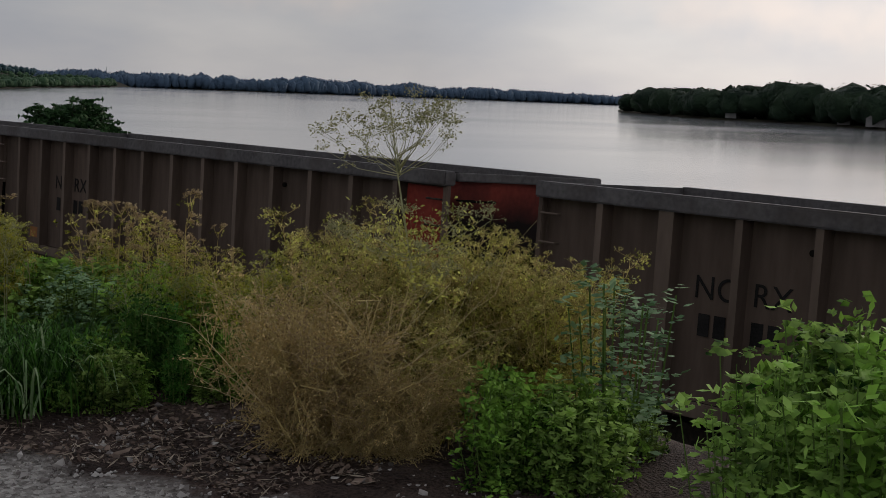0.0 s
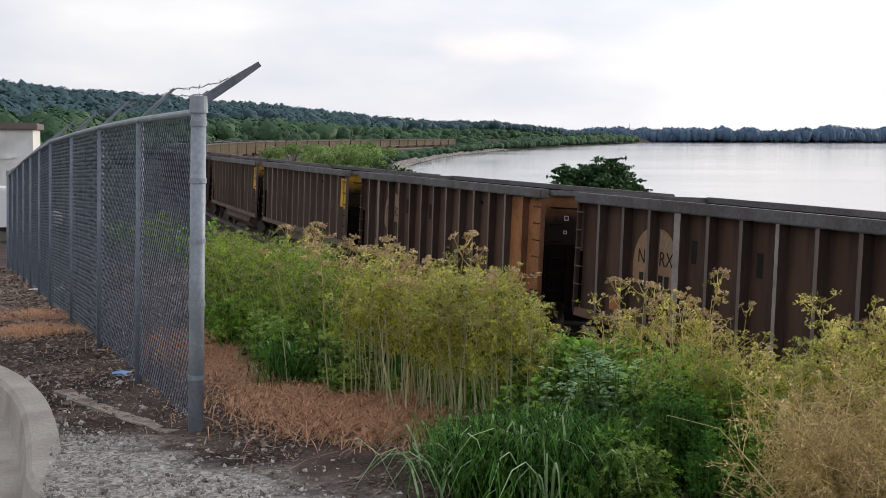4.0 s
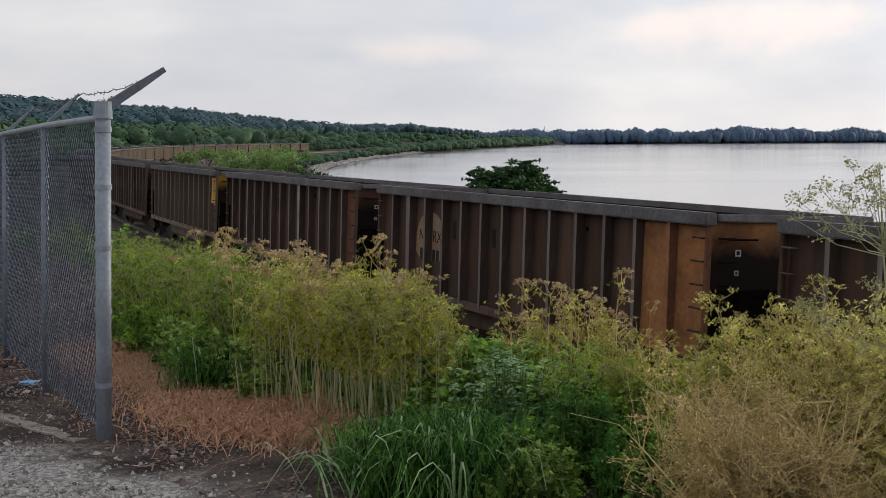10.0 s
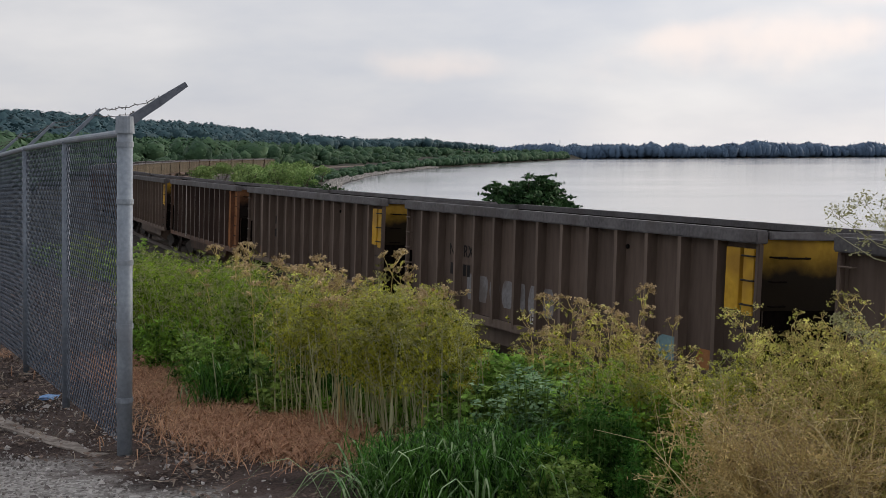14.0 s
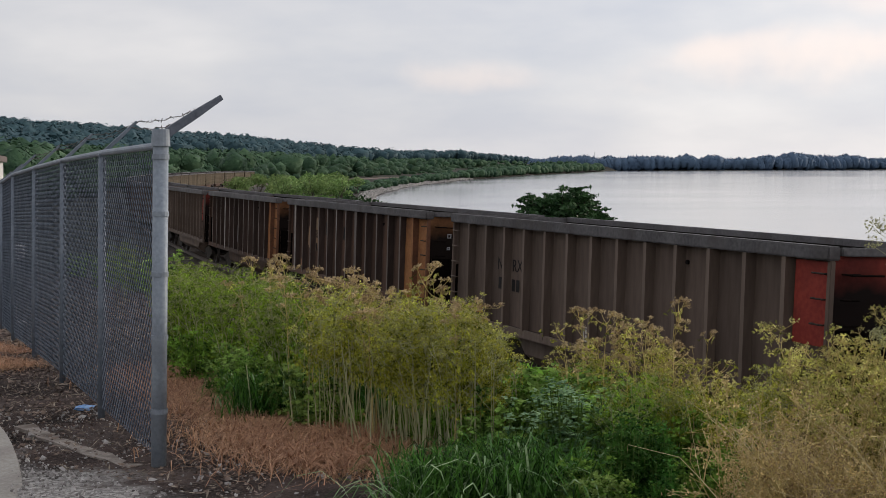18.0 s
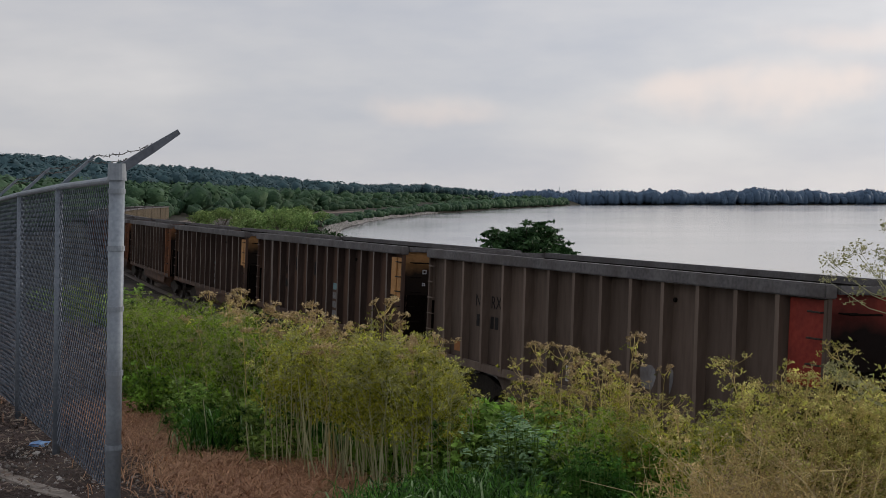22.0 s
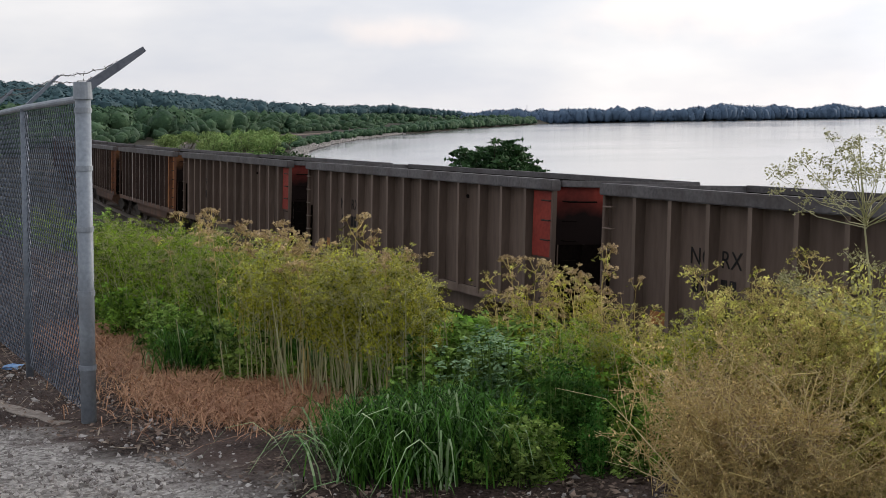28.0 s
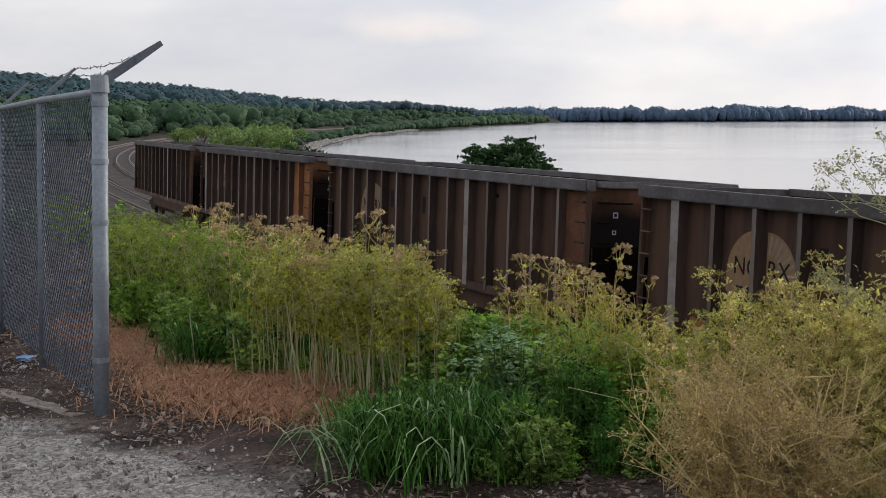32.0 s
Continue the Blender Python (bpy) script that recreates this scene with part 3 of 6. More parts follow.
def ground_height(x, y):
    x, y = np.atleast_1d(np.asarray(x, float)), np.atleast_1d(np.asarray(y, float))
    s, q = track_sq(x, y)
    lot = lot_height(x, y)
    shore = np.interp(s, SHORE_S, SHORE_Q)
    flat = -3.62
    t = np.clip((q + 9.6) / 5.2, 0, 1)
    bank = lot + (flat - lot) * (t * t * (3 - 2 * t))
    z = np.where(q < -4.4, bank, flat)
    far = np.clip((np.hypot(x, y) - 60) / 60, 0, 1)
    z = np.where(q < -4.4, z * (1 - far) + np.minimum(hill_height(x, y), 60) * far, z)
    t = np.clip((q - 7.2) / 1.6, 0, 1)
    z = np.where(q > 7.2, flat - 0.45 * t, z)
    t = np.clip((q - (shore - 2.0)) / 4.0, 0, 1)
    z = np.where(q > shore - 2.0, -4.07 - 1.9 * t, z)
    out = np.hypot(x, y)
    az = np.degrees(np.arctan2(-x, y))
    edge = np.interp(az, [-180, -60, -30, -26, -14, -7, -4, 180], [1500, 1700, 2150, 2050, 1640, 1600, 1700, 1700])
    t = np.clip((out - edge) / 30, 0, 1)
    z = np.where((q > shore) & (out > edge), -5.97 + 2.2 * t, z)
    beach = np.interp(-az, [29.2, 29.4, 31, 33, 36.6, 40.3, 60], [775, 768, 680, 604, 568, 486, 420])
    z = np.where((az < -29.2) & (az > -75) & (out > beach) & (out < beach + 260), -5.6 + 1.6 * np.clip((out - beach) / 8, 0, 1), z)
    return np.where(in_lot(x, y), -0.55, z)


KERB_Y = [-30, 0, 3, 4.5, 6, 6.53, 7.4, 8.35, 9.24, 10.0, 10.8, 11.4, 11.8, 12.0]
KERB_X = [-1.1, -1.3, -1.42, -1.57, -1.98, -2.13, -2.44, -2.83, -3.30, -3.86, -4.7, -5.8, -7.5, -10.0]


def in_lot(x, y):
    """The paved yard behind the curved kerb."""
    return (x < np.interp(y, KERB_Y, KERB_X) - 0.1) & (y < 11.9) & (y > -30) & (x > -40)


# ---- ground, water ----
def ground_sheet():
    az = np.concatenate([np.arange(-62, 40, 0.5), np.arange(40, 298, 4.0)])
    rad = np.concatenate([[0.35, 0.9], np.arange(1.5, 16, 0.22), np.geomspace(16, 60, 60)[0:], np.geomspace(62, 420, 90), np.geomspace(440, 4900, 90)])
    a = np.radians(az)
    X, Y = -np.outer(rad, np.sin(a)), np.outer(rad, np.cos(a))
    Z = ground_height(X.ravel(), Y.ravel()).reshape(X.shape)
    near = (np.hypot(X, Y) < 40)
    rough = np.array([noise.noise((x * 1.3, y * 1.3, 0)) * 0.03 + noise.noise((x * 5, y * 5, 3)) * 0.012 for x, y in zip(X[near], Y[near])])
    Z[near] += rough
    k, m = X.shape
    V = np.stack([X, Y, Z], -1).reshape(-1, 3)
    idx = np.arange(k * m).reshape(k, m)
    nx = np.roll(idx, -1, axis=1)
    F = np.stack([idx[:-1], idx[1:], nx[1:], nx[:-1]], -1).reshape(-1, 4)
    me = bpy.data.meshes.new("ground")
    V = np.vstack([V, [[0, 0, 0]]])
    faces = F.tolist() + [(k * m, idx[0, i], nx[0, i]) for i in range(m)]
    me.from_pydata(V.tolist(), [], faces)
    me.polygons.foreach_set("use_smooth", [True] * len(me.polygons))
    me.materials.append(M_LOT)
    me.materials.append(M_GROUND)
    cx, cy = X[:-1].ravel(), Y[:-1].ravel()
    s, q = track_sq(cx, cy)
    soil = (q < -9.3) & (np.hypot(cx, cy) < 45)
    slots = np.concatenate([np.where(soil, 0, 1), np.zeros(m)]).astype(np.int32)
    me.polygons.foreach_set("material_index", slots)
    return tagged(new("ground", me), "sloping soil and gravel ground falling to the railway and lake", "ground", kind="structure")


def lot_material():
    """Dark gravelly soil, turning to pale gravel towards the yard."""
    m = mat("lot_soil", (0.014, 0.0095, 0.008), (0.120, 0.084, 0.072), scale=2.0, fine=55, bump=1.0, stain=(0.16, 0.122, 0.105), stain_scale=1.6, stain_amount=0.55, bump_dist=0.04)
    n, l = m.node_tree.nodes, m.node_tree.links
    bsdf = n["Principled BSDF"]
    soil = bsdf.inputs["Base Color"].links[0].from_socket
    tc = n.new("ShaderNodeTexCoord")
    dot = n.new("ShaderNodeVectorMath")
    dot.operation = "DOT_PRODUCT"
    dot.inputs[1].default_value = (-0.97, -1.0, 0)
    l.new(tc.outputs["Object"], dot.inputs[0])
    ns = n.new("ShaderNodeTexNoise")
    ns.inputs["Scale"].default_value, ns.inputs["Detail"].default_value = 1.6, 6
    l.new(tc.outputs["Object"], ns.inputs[0])
    ad = n.new("ShaderNodeMath")
    ad.operation = "MULTIPLY_ADD"
    ad.inputs[1].default_value = 1.6
    l.new(ns.outputs[0], ad.inputs[0])
    l.new(dot.outputs["Value"], ad.inputs[2])
    mr = n.new("ShaderNodeMapRange")
    mr.inputs[1].default_value, mr.inputs[2].default_value = -4.45, -4.10
    l.new(ad.outputs[0], mr.inputs[0])
    fine, fr = n.new("ShaderNodeTexVoronoi"), n.new("ShaderNodeValToRGB")
    fine.inputs["Scale"].default_value = 42
    l.new(tc.outputs["Object"], fine.inputs[0])
    fr.color_ramp.elements[0].color, fr.color_ramp.elements[1].color = (0.15, 0.135, 0.12, 1), (0.62, 0.59, 0.55, 1)
    l.new(fine.outputs["Color"], fr.inputs[0])
    mx = n.new("ShaderNodeMix")
    mx.data_type = "RGBA"
    l.new(mr.outputs[0], mx.inputs[0])
    l.new(soil, mx.inputs[6])
    l.new(fr.outputs[0], mx.inputs[7])
    l.new(mx.outputs[2], bsdf.inputs["Base Color"])
    return m


M_LOT = lot_material()
ground_sheet()

bm = bmesh.new()
ring = [bm.verts.new((4800 * math.cos(a), 4800 * math.sin(a), WATER_Z)) for a in [math.pi * i / 48 for i in range(96)]]
bm.faces.new(ring)
water = part("lake_water", bm, M_WATER)
tagged(water, "calm pale grey lake under an overcast evening sky", "water", kind="structure")


# ---- railway ----
def ribbon(name, s0, s1, step, profile, material, label, category, parent=None):
    """A strip along the line with the cross-section profile [(q, z), ...]."""
    ss = np.arange(s0, s1 + 0.1, step)
    th, x, y = np.interp(ss, S, TH), np.interp(ss, S, CX), np.interp(ss, S, CY)
    V = [(x[i] + q * math.cos(th[i]), y[i] + q * math.sin(th[i]), z) for i in range(len(ss)) for q, z in profile]
    k = len(profile)
    F = [(i * k + j, i * k + j + 1, (i + 1) * k + j + 1, (i + 1) * k + j) for i in range(len(ss) - 1) for j in range(k - 1)]
    me = bpy.data.meshes.new(name)
    me.from_pydata(V, [], F)
    me.materials.append(material)
    ob = new(name, me)
    if parent is not None:
        ob.parent = parent
        return ob
    return tagged(ob, label, category, kind="structure")


ribbon("ballast_bed", -750, 1400, 4, [(-4.6, -3.9), (-2.1, -3.50), (-0.9, -3.47), (0.9, -3.47), (2.15, -3.54), (3.4, -3.47), (5.2, -3.47), (6.4, -3.50), (9.0, -3.95)], M_BALLAST,
       "grey crushed stone ballast under the double track", "ballast")
RAIL_SHAPE = [(-0.07, -0.17), (-0.02, -0.14), (-0.012, -0.045), (-0.037, -0.035), (-0.037, 0.0), (0.037, 0.0), (0.037, -0.035), (0.012, -0.045), (0.02, -0.14), (0.07, -0.17)]
for tq in (0.0, 4.3):
    track = thing("railway_track", "steel rails on dark timber ties in grey ballast", "railway track", kind="structure")
    for side in (-0.755, 0.755):
        ribbon("rail", -750, 1300, 3, [(tq + side + a, RAIL_Z + b) for a, b in RAIL_SHAPE], M_RAIL, "", "", track)
    V = []
    tie_mesh = bpy.data.meshes.new("tie")
    tb = box(-1.3, 1.3, -0.115, 0.115, -0.16, 0.0, 0.012)
    tb.to_mesh(tie_mesh)
    tb.free()
    tie_mesh.materials.append(M_TIE)
    for i in range(150):
        s = 46 + i * 0.56
        th = float(np.interp(s, S, TH))
        tie = new("tie", tie_mesh)
        tie.parent = track
        tie.matrix_basis = Matrix.Translation(on_track(s, tq, RAIL_Z - 0.172)) @ Matrix.Rotation(th, 4, "Z")
    bm = bmesh.new()
    for i in range(420):
        s = 130 + i * 0.56
        th = float(np.interp(s, S, TH))
        mm = Matrix.Translation(on_track(s, tq, RAIL_Z - 0.172)) @ Matrix.Rotation(th, 4, "Z")
        vs = [bm.verts.new(mm @ Vector((x, y, 0))) for x, y in ((-1.3, -0.115), (1.3, -0.115), (1.3, 0.115), (-1.3, 0.115))]
        bm.faces.new(vs)
    far_ties = part("far_ties", bm, M_TIE, track)
    far_ties["kind"] = "stuff"

# ---- coal gondolas ----
PITCH, BODY, SPEED, TAIL_S = 16.18, 14.35, 20.43, 49.0
HALF, SILL, TOP = 1.6, 1.10, 3.66
CHORD, CANT = 0.21, radians(2.7)
BAYS = 14
SHEET = HALF - 0.09
BAY = BODY / BAYS


def strip_text(body, size, material, name):
    cu = bpy.data.curves.new(name, "FONT")
    cu.body, cu.size, cu.extrude = body, size, 0.002
    cu.space_character = 1.05
    tmp = bpy.data.objects.new(name, cu)
    scene.collection.objects.link(tmp)
    bpy.context.view_layer.update()
    me = bpy.data.meshes.new_from_object(tmp.evaluated_get(bpy.context.evaluated_depsgraph_get()))
    bpy.data.objects.remove(tmp)
    bpy.data.curves.remove(cu)
    me.materials.clear()
    me.materials.append(material)
    return me


TEXT_NC = strip_text("NC", 0.395, M_INK, "reporting_mark")
TEXT_RX = strip_text("RX", 0.395, M_INK, "reporting_mark")


def wheel_mesh():
    bm = bmesh.new()
    prof = [(0.0, -0.03), (0.10, -0.05), (0.13, -0.02), (0.34, -0.01), (0.40, -0.055), (0.455, -0.06), (0.46, 0.045), (0.49, 0.06), (0.49, 0.08), (0.40, 0.075), (0.34, 0.03), (0.0, 0.03)]
    k = 20
    rings = [[bm.verts.new((r * math.cos(2 * math.pi * i / k), y, r * math.sin(2 * math.pi * i / k))) for i in range(k)] for r, y in prof[1:-1]]
    for a, c in zip(rings, rings[1:]):
        for i in range(k):
            bm.faces.new((a[i], a[(i + 1) % k], c[(i + 1) % k], c[i]))
    bm.faces.new(rings[0])
    bm.faces.new(rings[-1][::-1])
    me = bpy.data.meshes.new("wheel")
    bm.to_mesh(me)
    bm.free()
    me.materials.append(M_WHEEL)
    return me


WHEEL = wheel_mesh()


def bogie(car, x):
    bol = part("bogie", box(x - 0.2, x + 0.2, -1.0, 1.0, 0.42, 0.68, 0.03), M_BOGIE, car, "dark cast steel bogie")
    for sy in (-1, 1):
        bm = bmesh.new()
        y0, y1 = sy * 0.95 - 0.07, sy * 0.95 + 0.07
        pts = [(-1.15, 0.40), (-1.15, 0.62), (-0.75, 0.70), (-0.3, 0.82), (0.3, 0.82), (0.75, 0.70), (1.15, 0.62), (1.15, 0.40), (0.75, 0.44), (0.35, 0.20), (-0.35, 0.20), (-0.75, 0.44)]
        a = [bm.verts.new((x + px, y0, pz)) for px, pz in pts]
        c = [bm.verts.new((x + px, y1, pz)) for px, pz in pts]
        bm.faces.new(a)
        bm.faces.new(c[::-1])
        for i in range(len(pts)):
            j = (i + 1) % len(pts)
            bm.faces.new((a[i], c[i], c[j], a[j]))
        part("side_frame", bm, M_BOGIE, bol)
        for sx in (-0.89, 0.89):
            wl_ob = part("wheel", WHEEL, None, bol)
            wl_ob.matrix_basis = Matrix.Translation((x + sx, sy * 0.74, 0.46)) @ Matrix.Diagonal((1, -sy, 1, 1))
    for sx in (-0.89, 0.89):
        part("axle", rod((x + sx, -0.98, 0.46), (x + sx, 0.98, 0.46), 0.075, 10), M_WHEEL, bol)
    return bol


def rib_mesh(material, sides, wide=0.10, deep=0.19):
    """A pressed stake, light put into its outer face colour and shade into its flanks, tapering in towards the sill."""
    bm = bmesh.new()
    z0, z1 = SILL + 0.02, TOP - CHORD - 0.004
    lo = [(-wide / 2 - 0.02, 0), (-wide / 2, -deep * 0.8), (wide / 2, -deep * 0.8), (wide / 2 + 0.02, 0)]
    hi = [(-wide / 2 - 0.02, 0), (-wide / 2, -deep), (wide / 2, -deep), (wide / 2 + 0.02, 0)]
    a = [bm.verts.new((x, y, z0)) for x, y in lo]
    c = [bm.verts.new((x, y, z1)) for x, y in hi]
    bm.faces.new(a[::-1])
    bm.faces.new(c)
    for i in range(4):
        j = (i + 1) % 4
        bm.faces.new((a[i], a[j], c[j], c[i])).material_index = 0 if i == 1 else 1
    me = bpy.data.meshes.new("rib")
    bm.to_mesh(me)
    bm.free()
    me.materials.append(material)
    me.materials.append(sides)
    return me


# Darker second materials put shade into the flanks; lake-side ribs have none.
RIBS = {m.name: rib_mesh(m, w) for m, w in ((M_CAR_TAN, M_SHADED_TAN), (M_LIT_RIB, M_SHADED_BROWN), (M_PALE, M_SHADED_BROWN), (M_ORANGE, M_RUST), (M_RUST, M_SHADED_BROWN), (M_RED, M_SHADED_TAN), (M_SUNLIT_AND_RAY_TAN, M_SUNLIT_AND_RAY_TAN))}
RIBS_WIDE = {m.name: rib_mesh(m, w, 0.22) for m, w in ((M_CAR_TAN, M_SHADED_TAN), (M_LIT_RIB, M_SHADED_BROWN), (M_PALE, M_SHADED_BROWN))}


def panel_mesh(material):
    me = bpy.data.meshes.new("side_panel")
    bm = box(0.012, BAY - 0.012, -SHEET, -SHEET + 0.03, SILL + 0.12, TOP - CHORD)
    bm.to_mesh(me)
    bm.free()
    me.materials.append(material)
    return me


PANELS = {m.name: panel_mesh(m) for m in (M_SHADED_TAN, M_SHADED_BROWN)}
RUNGS = {}


def ladder(car, x, y, turned, material):
    """Six grab irons up a corner, each a bent bar on two short legs."""
    key = (turned, material.name)
    if key not in RUNGS:
        bm = bmesh.new()
        ends = [Vector((0, v, 0)) if turned else Vector((v, 0, 0)) for v in (-0.14, 0.14)]
        back = Vector((-0.07, 0, 0)) if turned else Vector((0, 0.07, 0))
        rod(ends[0], ends[1], 0.016, 6, bm)
        for e in ends:
            rod(e + back, e, 0.014, 5, bm)
        RUNGS[key] = bpy.data.meshes.new("rung")
        bm.to_mesh(RUNGS[key])
        bm.free()
        RUNGS[key].materials.append(material)
    for i in range(6):
        part("rung", RUNGS[key], None, car, at=Matrix.Translation((x, y, SILL + 0.25 + i * 0.38)))


def gap_shaded(base):
    """The end paint with the shade of the gap painted in, thickening in blotches down the wall."""
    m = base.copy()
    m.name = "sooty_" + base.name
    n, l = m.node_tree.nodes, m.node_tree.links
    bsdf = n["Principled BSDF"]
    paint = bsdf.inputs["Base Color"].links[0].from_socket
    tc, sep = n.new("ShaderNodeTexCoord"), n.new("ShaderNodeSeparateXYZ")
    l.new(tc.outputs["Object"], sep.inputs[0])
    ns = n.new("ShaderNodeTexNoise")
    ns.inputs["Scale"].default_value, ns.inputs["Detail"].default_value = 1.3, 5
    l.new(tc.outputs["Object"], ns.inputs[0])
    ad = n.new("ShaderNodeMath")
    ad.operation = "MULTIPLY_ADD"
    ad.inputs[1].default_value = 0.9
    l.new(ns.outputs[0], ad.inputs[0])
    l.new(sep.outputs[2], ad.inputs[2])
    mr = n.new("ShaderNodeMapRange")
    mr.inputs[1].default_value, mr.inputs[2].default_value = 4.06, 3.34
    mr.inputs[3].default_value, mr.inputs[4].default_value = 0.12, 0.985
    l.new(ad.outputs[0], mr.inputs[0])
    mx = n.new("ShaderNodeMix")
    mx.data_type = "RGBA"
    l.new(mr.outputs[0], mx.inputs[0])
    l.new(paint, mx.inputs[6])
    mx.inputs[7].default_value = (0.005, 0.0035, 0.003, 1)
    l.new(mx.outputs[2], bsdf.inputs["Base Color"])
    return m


GAP_SHADED = {m.name: gap_shaded(m) for m in (M_YELLOW, M_RED, M_ORANGE, M_RUST, M_AMBER)}


def gondola(kind, pale=(), wide=(), emblem=False, body_mat=None, tags=()):
    """An empty bathtub coal gondola; forward is +x, its rail level z = 0, and the bank lies on its -y side."""
    body_mat = body_mat or {"yellow": M_CAR_TAN, "red": M_CAR_TAN}.get(kind, M_CAR_BROWN)
    end_mat = {"yellow": M_YELLOW, "red": M_RED, "orange": M_ORANGE, "rust": M_RUST, "amber": M_AMBER}[kind]
    sheet_mat, face_mat = (M_SHADED_TAN, M_CAR_TAN) if body_mat is M_CAR_TAN else (M_SHADED_BROWN, M_LIT_RIB)
    words = {"yellow": "dusty grey-brown ribbed coal gondola with a yellow end panel",
             "red": "dusty grey-brown ribbed coal gondola with a red end panel",
             "orange": "weathered dark brown ribbed coal gondola with faded orange end bays",
             "amber": "weathered dark brown ribbed coal gondola with amber ladder panel",
             "rust": "weathered dark brown ribbed coal gondola with rust-stained end"}[kind]
    car = thing("coal_gondola", words, "rail car", group="coal train")
    h = BODY / 2
    for sy, nm in ((-1, "side_wall"), (1, "side_wall")):
        y = sy * HALF
        if sy > 0:
            part(nm, box(-h, h, y - 0.12, y - 0.09, SILL + 0.12, TOP - CHORD), M_SUNLIT_AND_RAY_TAN, car)
        else:
            for i in range(BAYS):
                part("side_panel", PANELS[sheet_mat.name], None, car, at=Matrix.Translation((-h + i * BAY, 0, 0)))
        part("side_sill", box(-h, h, min(y + sy * 0.05, y - sy * 0.06), max(y + sy * 0.05, y - sy * 0.06), SILL - 0.06, SILL + 0.12, 0.012), body_mat, car)
        part("top_chord", box(-h - 0.06, h + 0.06, min(y + sy * 0.13, y - sy * 0.10), max(y + sy * 0.13, y - sy * 0.10), TOP - CHORD, TOP, 0.02), M_CHORD, car, "worn grey top chord")
        for i in range(1, BAYS):
            x = -h + i * BAY
            bm_name = face_mat.name
            table = RIBS
            if i in pale:
                bm_name = M_PALE.name
            elif kind == "orange" and i >= BAYS - 1:
                bm_name = end_mat.name
            if i in wide:
                table = RIBS_WIDE
                bm_name = bm_name if bm_name in RIBS_WIDE else face_mat.name
            r = part("rib", table[bm_name] if sy < 0 else RIBS[M_SUNLIT_AND_RAY_TAN.name], None, car)
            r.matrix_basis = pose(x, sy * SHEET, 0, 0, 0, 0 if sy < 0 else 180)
    for sx in (-1, 1):
        x = sx * h
        x0, x1 = min(x, x - sx * 0.04), max(x, x - sx * 0.04)
        up = GAP_SHADED[end_mat.name] if sx > 0 else body_mat
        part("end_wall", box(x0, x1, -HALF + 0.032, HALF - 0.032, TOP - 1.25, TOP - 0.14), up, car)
        low = part("lower_end_wall", box(x0 - 0.012, x1 - 0.012 if sx > 0 else x1 + 0.012, -HALF + 0.032, HALF - 0.032, SILL, TOP - 1.25), M_GAP_BLACK, car, "lower end blackened with painted gap shade")
        part("end_chord", box(min(x, x + sx * 0.10), max(x, x + sx * 0.10), -HALF + 0.1, HALF - 0.1, TOP - 0.14, TOP - 0.015, 0.015), M_CHORD, car)
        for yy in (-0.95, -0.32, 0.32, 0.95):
            part("end_stiffener", box(min(x, x + sx * 0.07), max(x, x + sx * 0.07), yy - 0.04, yy + 0.04, SILL, TOP - 1.25), M_GAP_BLACK, car)
        part("corner_post", box(x - 0.045, x + 0.045, -HALF - 0.06, -HALF + 0.03, SILL, TOP - CHORD, 0.012), sheet_mat if not (kind == "orange" and sx > 0) else M_RUST, car)
        part("corner_post", box(x - 0.05, x + 0.05, HALF - 0.05, HALF + 0.05, SILL, TOP - CHORD, 0.012), M_SUNLIT_AND_RAY_TAN, car)
        bm = box(x if sx > 0 else x - 0.35, x + 0.35 if sx > 0 else x, -0.18, 0.18, 0.66, 0.98, 0.02)
        box(x + 0.35 if sx > 0 else x - 0.92, x + 0.92 if sx > 0 else x - 0.35, -0.11, 0.11, 0.70, 0.93, 0.03, bm)
        part("coupler", bm, M_BOGIE, car)
        bm = bmesh.new()
        rod((x + sx * 0.14, -HALF + 0.25, TOP - 0.42), (x + sx * 0.14, -HALF + 0.85, TOP - 0.42), 0.018, 6, bm)
        rod((x + sx * 0.02, -HALF + 0.25, TOP - 0.42), (x + sx * 0.14, -HALF + 0.25, TOP - 0.42), 0.015, 5, bm)
        rod((x + sx * 0.02, -HALF + 0.85, TOP - 0.42), (x + sx * 0.14, -HALF + 0.85, TOP - 0.42), 0.015, 5, bm)
        part("grab_iron", bm, M_GAP_BLACK, car)
    ladder(car, h - 0.19, -HALF - 0.10, False, M_BOGIE)
    ladder(car, -h + 0.19, -HALF - 0.10, False, body_mat)
    ladder(car, h + 0.10, -HALF + 0.30, True, M_GAP_BLACK)
    # painted end panels on the bank side
    y = -SHEET - 0.004
    if kind in ("yellow", "amber"):
        for x0, x1, z0 in ((h - BAY * 0.80, h - BAY * 0.45, TOP - 1.28), (h - BAY * 0.36, h - 0.10, TOP - 1.34)):
            part("end_panel", box(x0, x1, y - 0.12, y, z0, TOP - CHORD - 0.09, 0.006), end_mat, car, kind + " painted end panel")
    elif kind == "red":
        part("end_panel", box(h - BAY * 0.86, h - 0.05, y - 0.06, y, SILL + 1.05, TOP - CHORD - 0.03), end_mat, car, "red painted end panel")
    elif kind == "orange":
        for x0, x1 in ((h - BAY * 1.93, h - BAY * 1.06), (h - BAY * 0.94, h - 0.05)):
            part("end_panel", box(x0, x1, y - 0.02, y, SILL + 0.14, TOP - CHORD - 0.03), end_mat, car, "faded orange end bay")
    else:
        part("end_panel", box(h - BAY * 0.94, h - 0.05, y - 0.02, y, SILL + 0.14, TOP - CHORD - 0.03), end_mat, car, "rusty end bay")
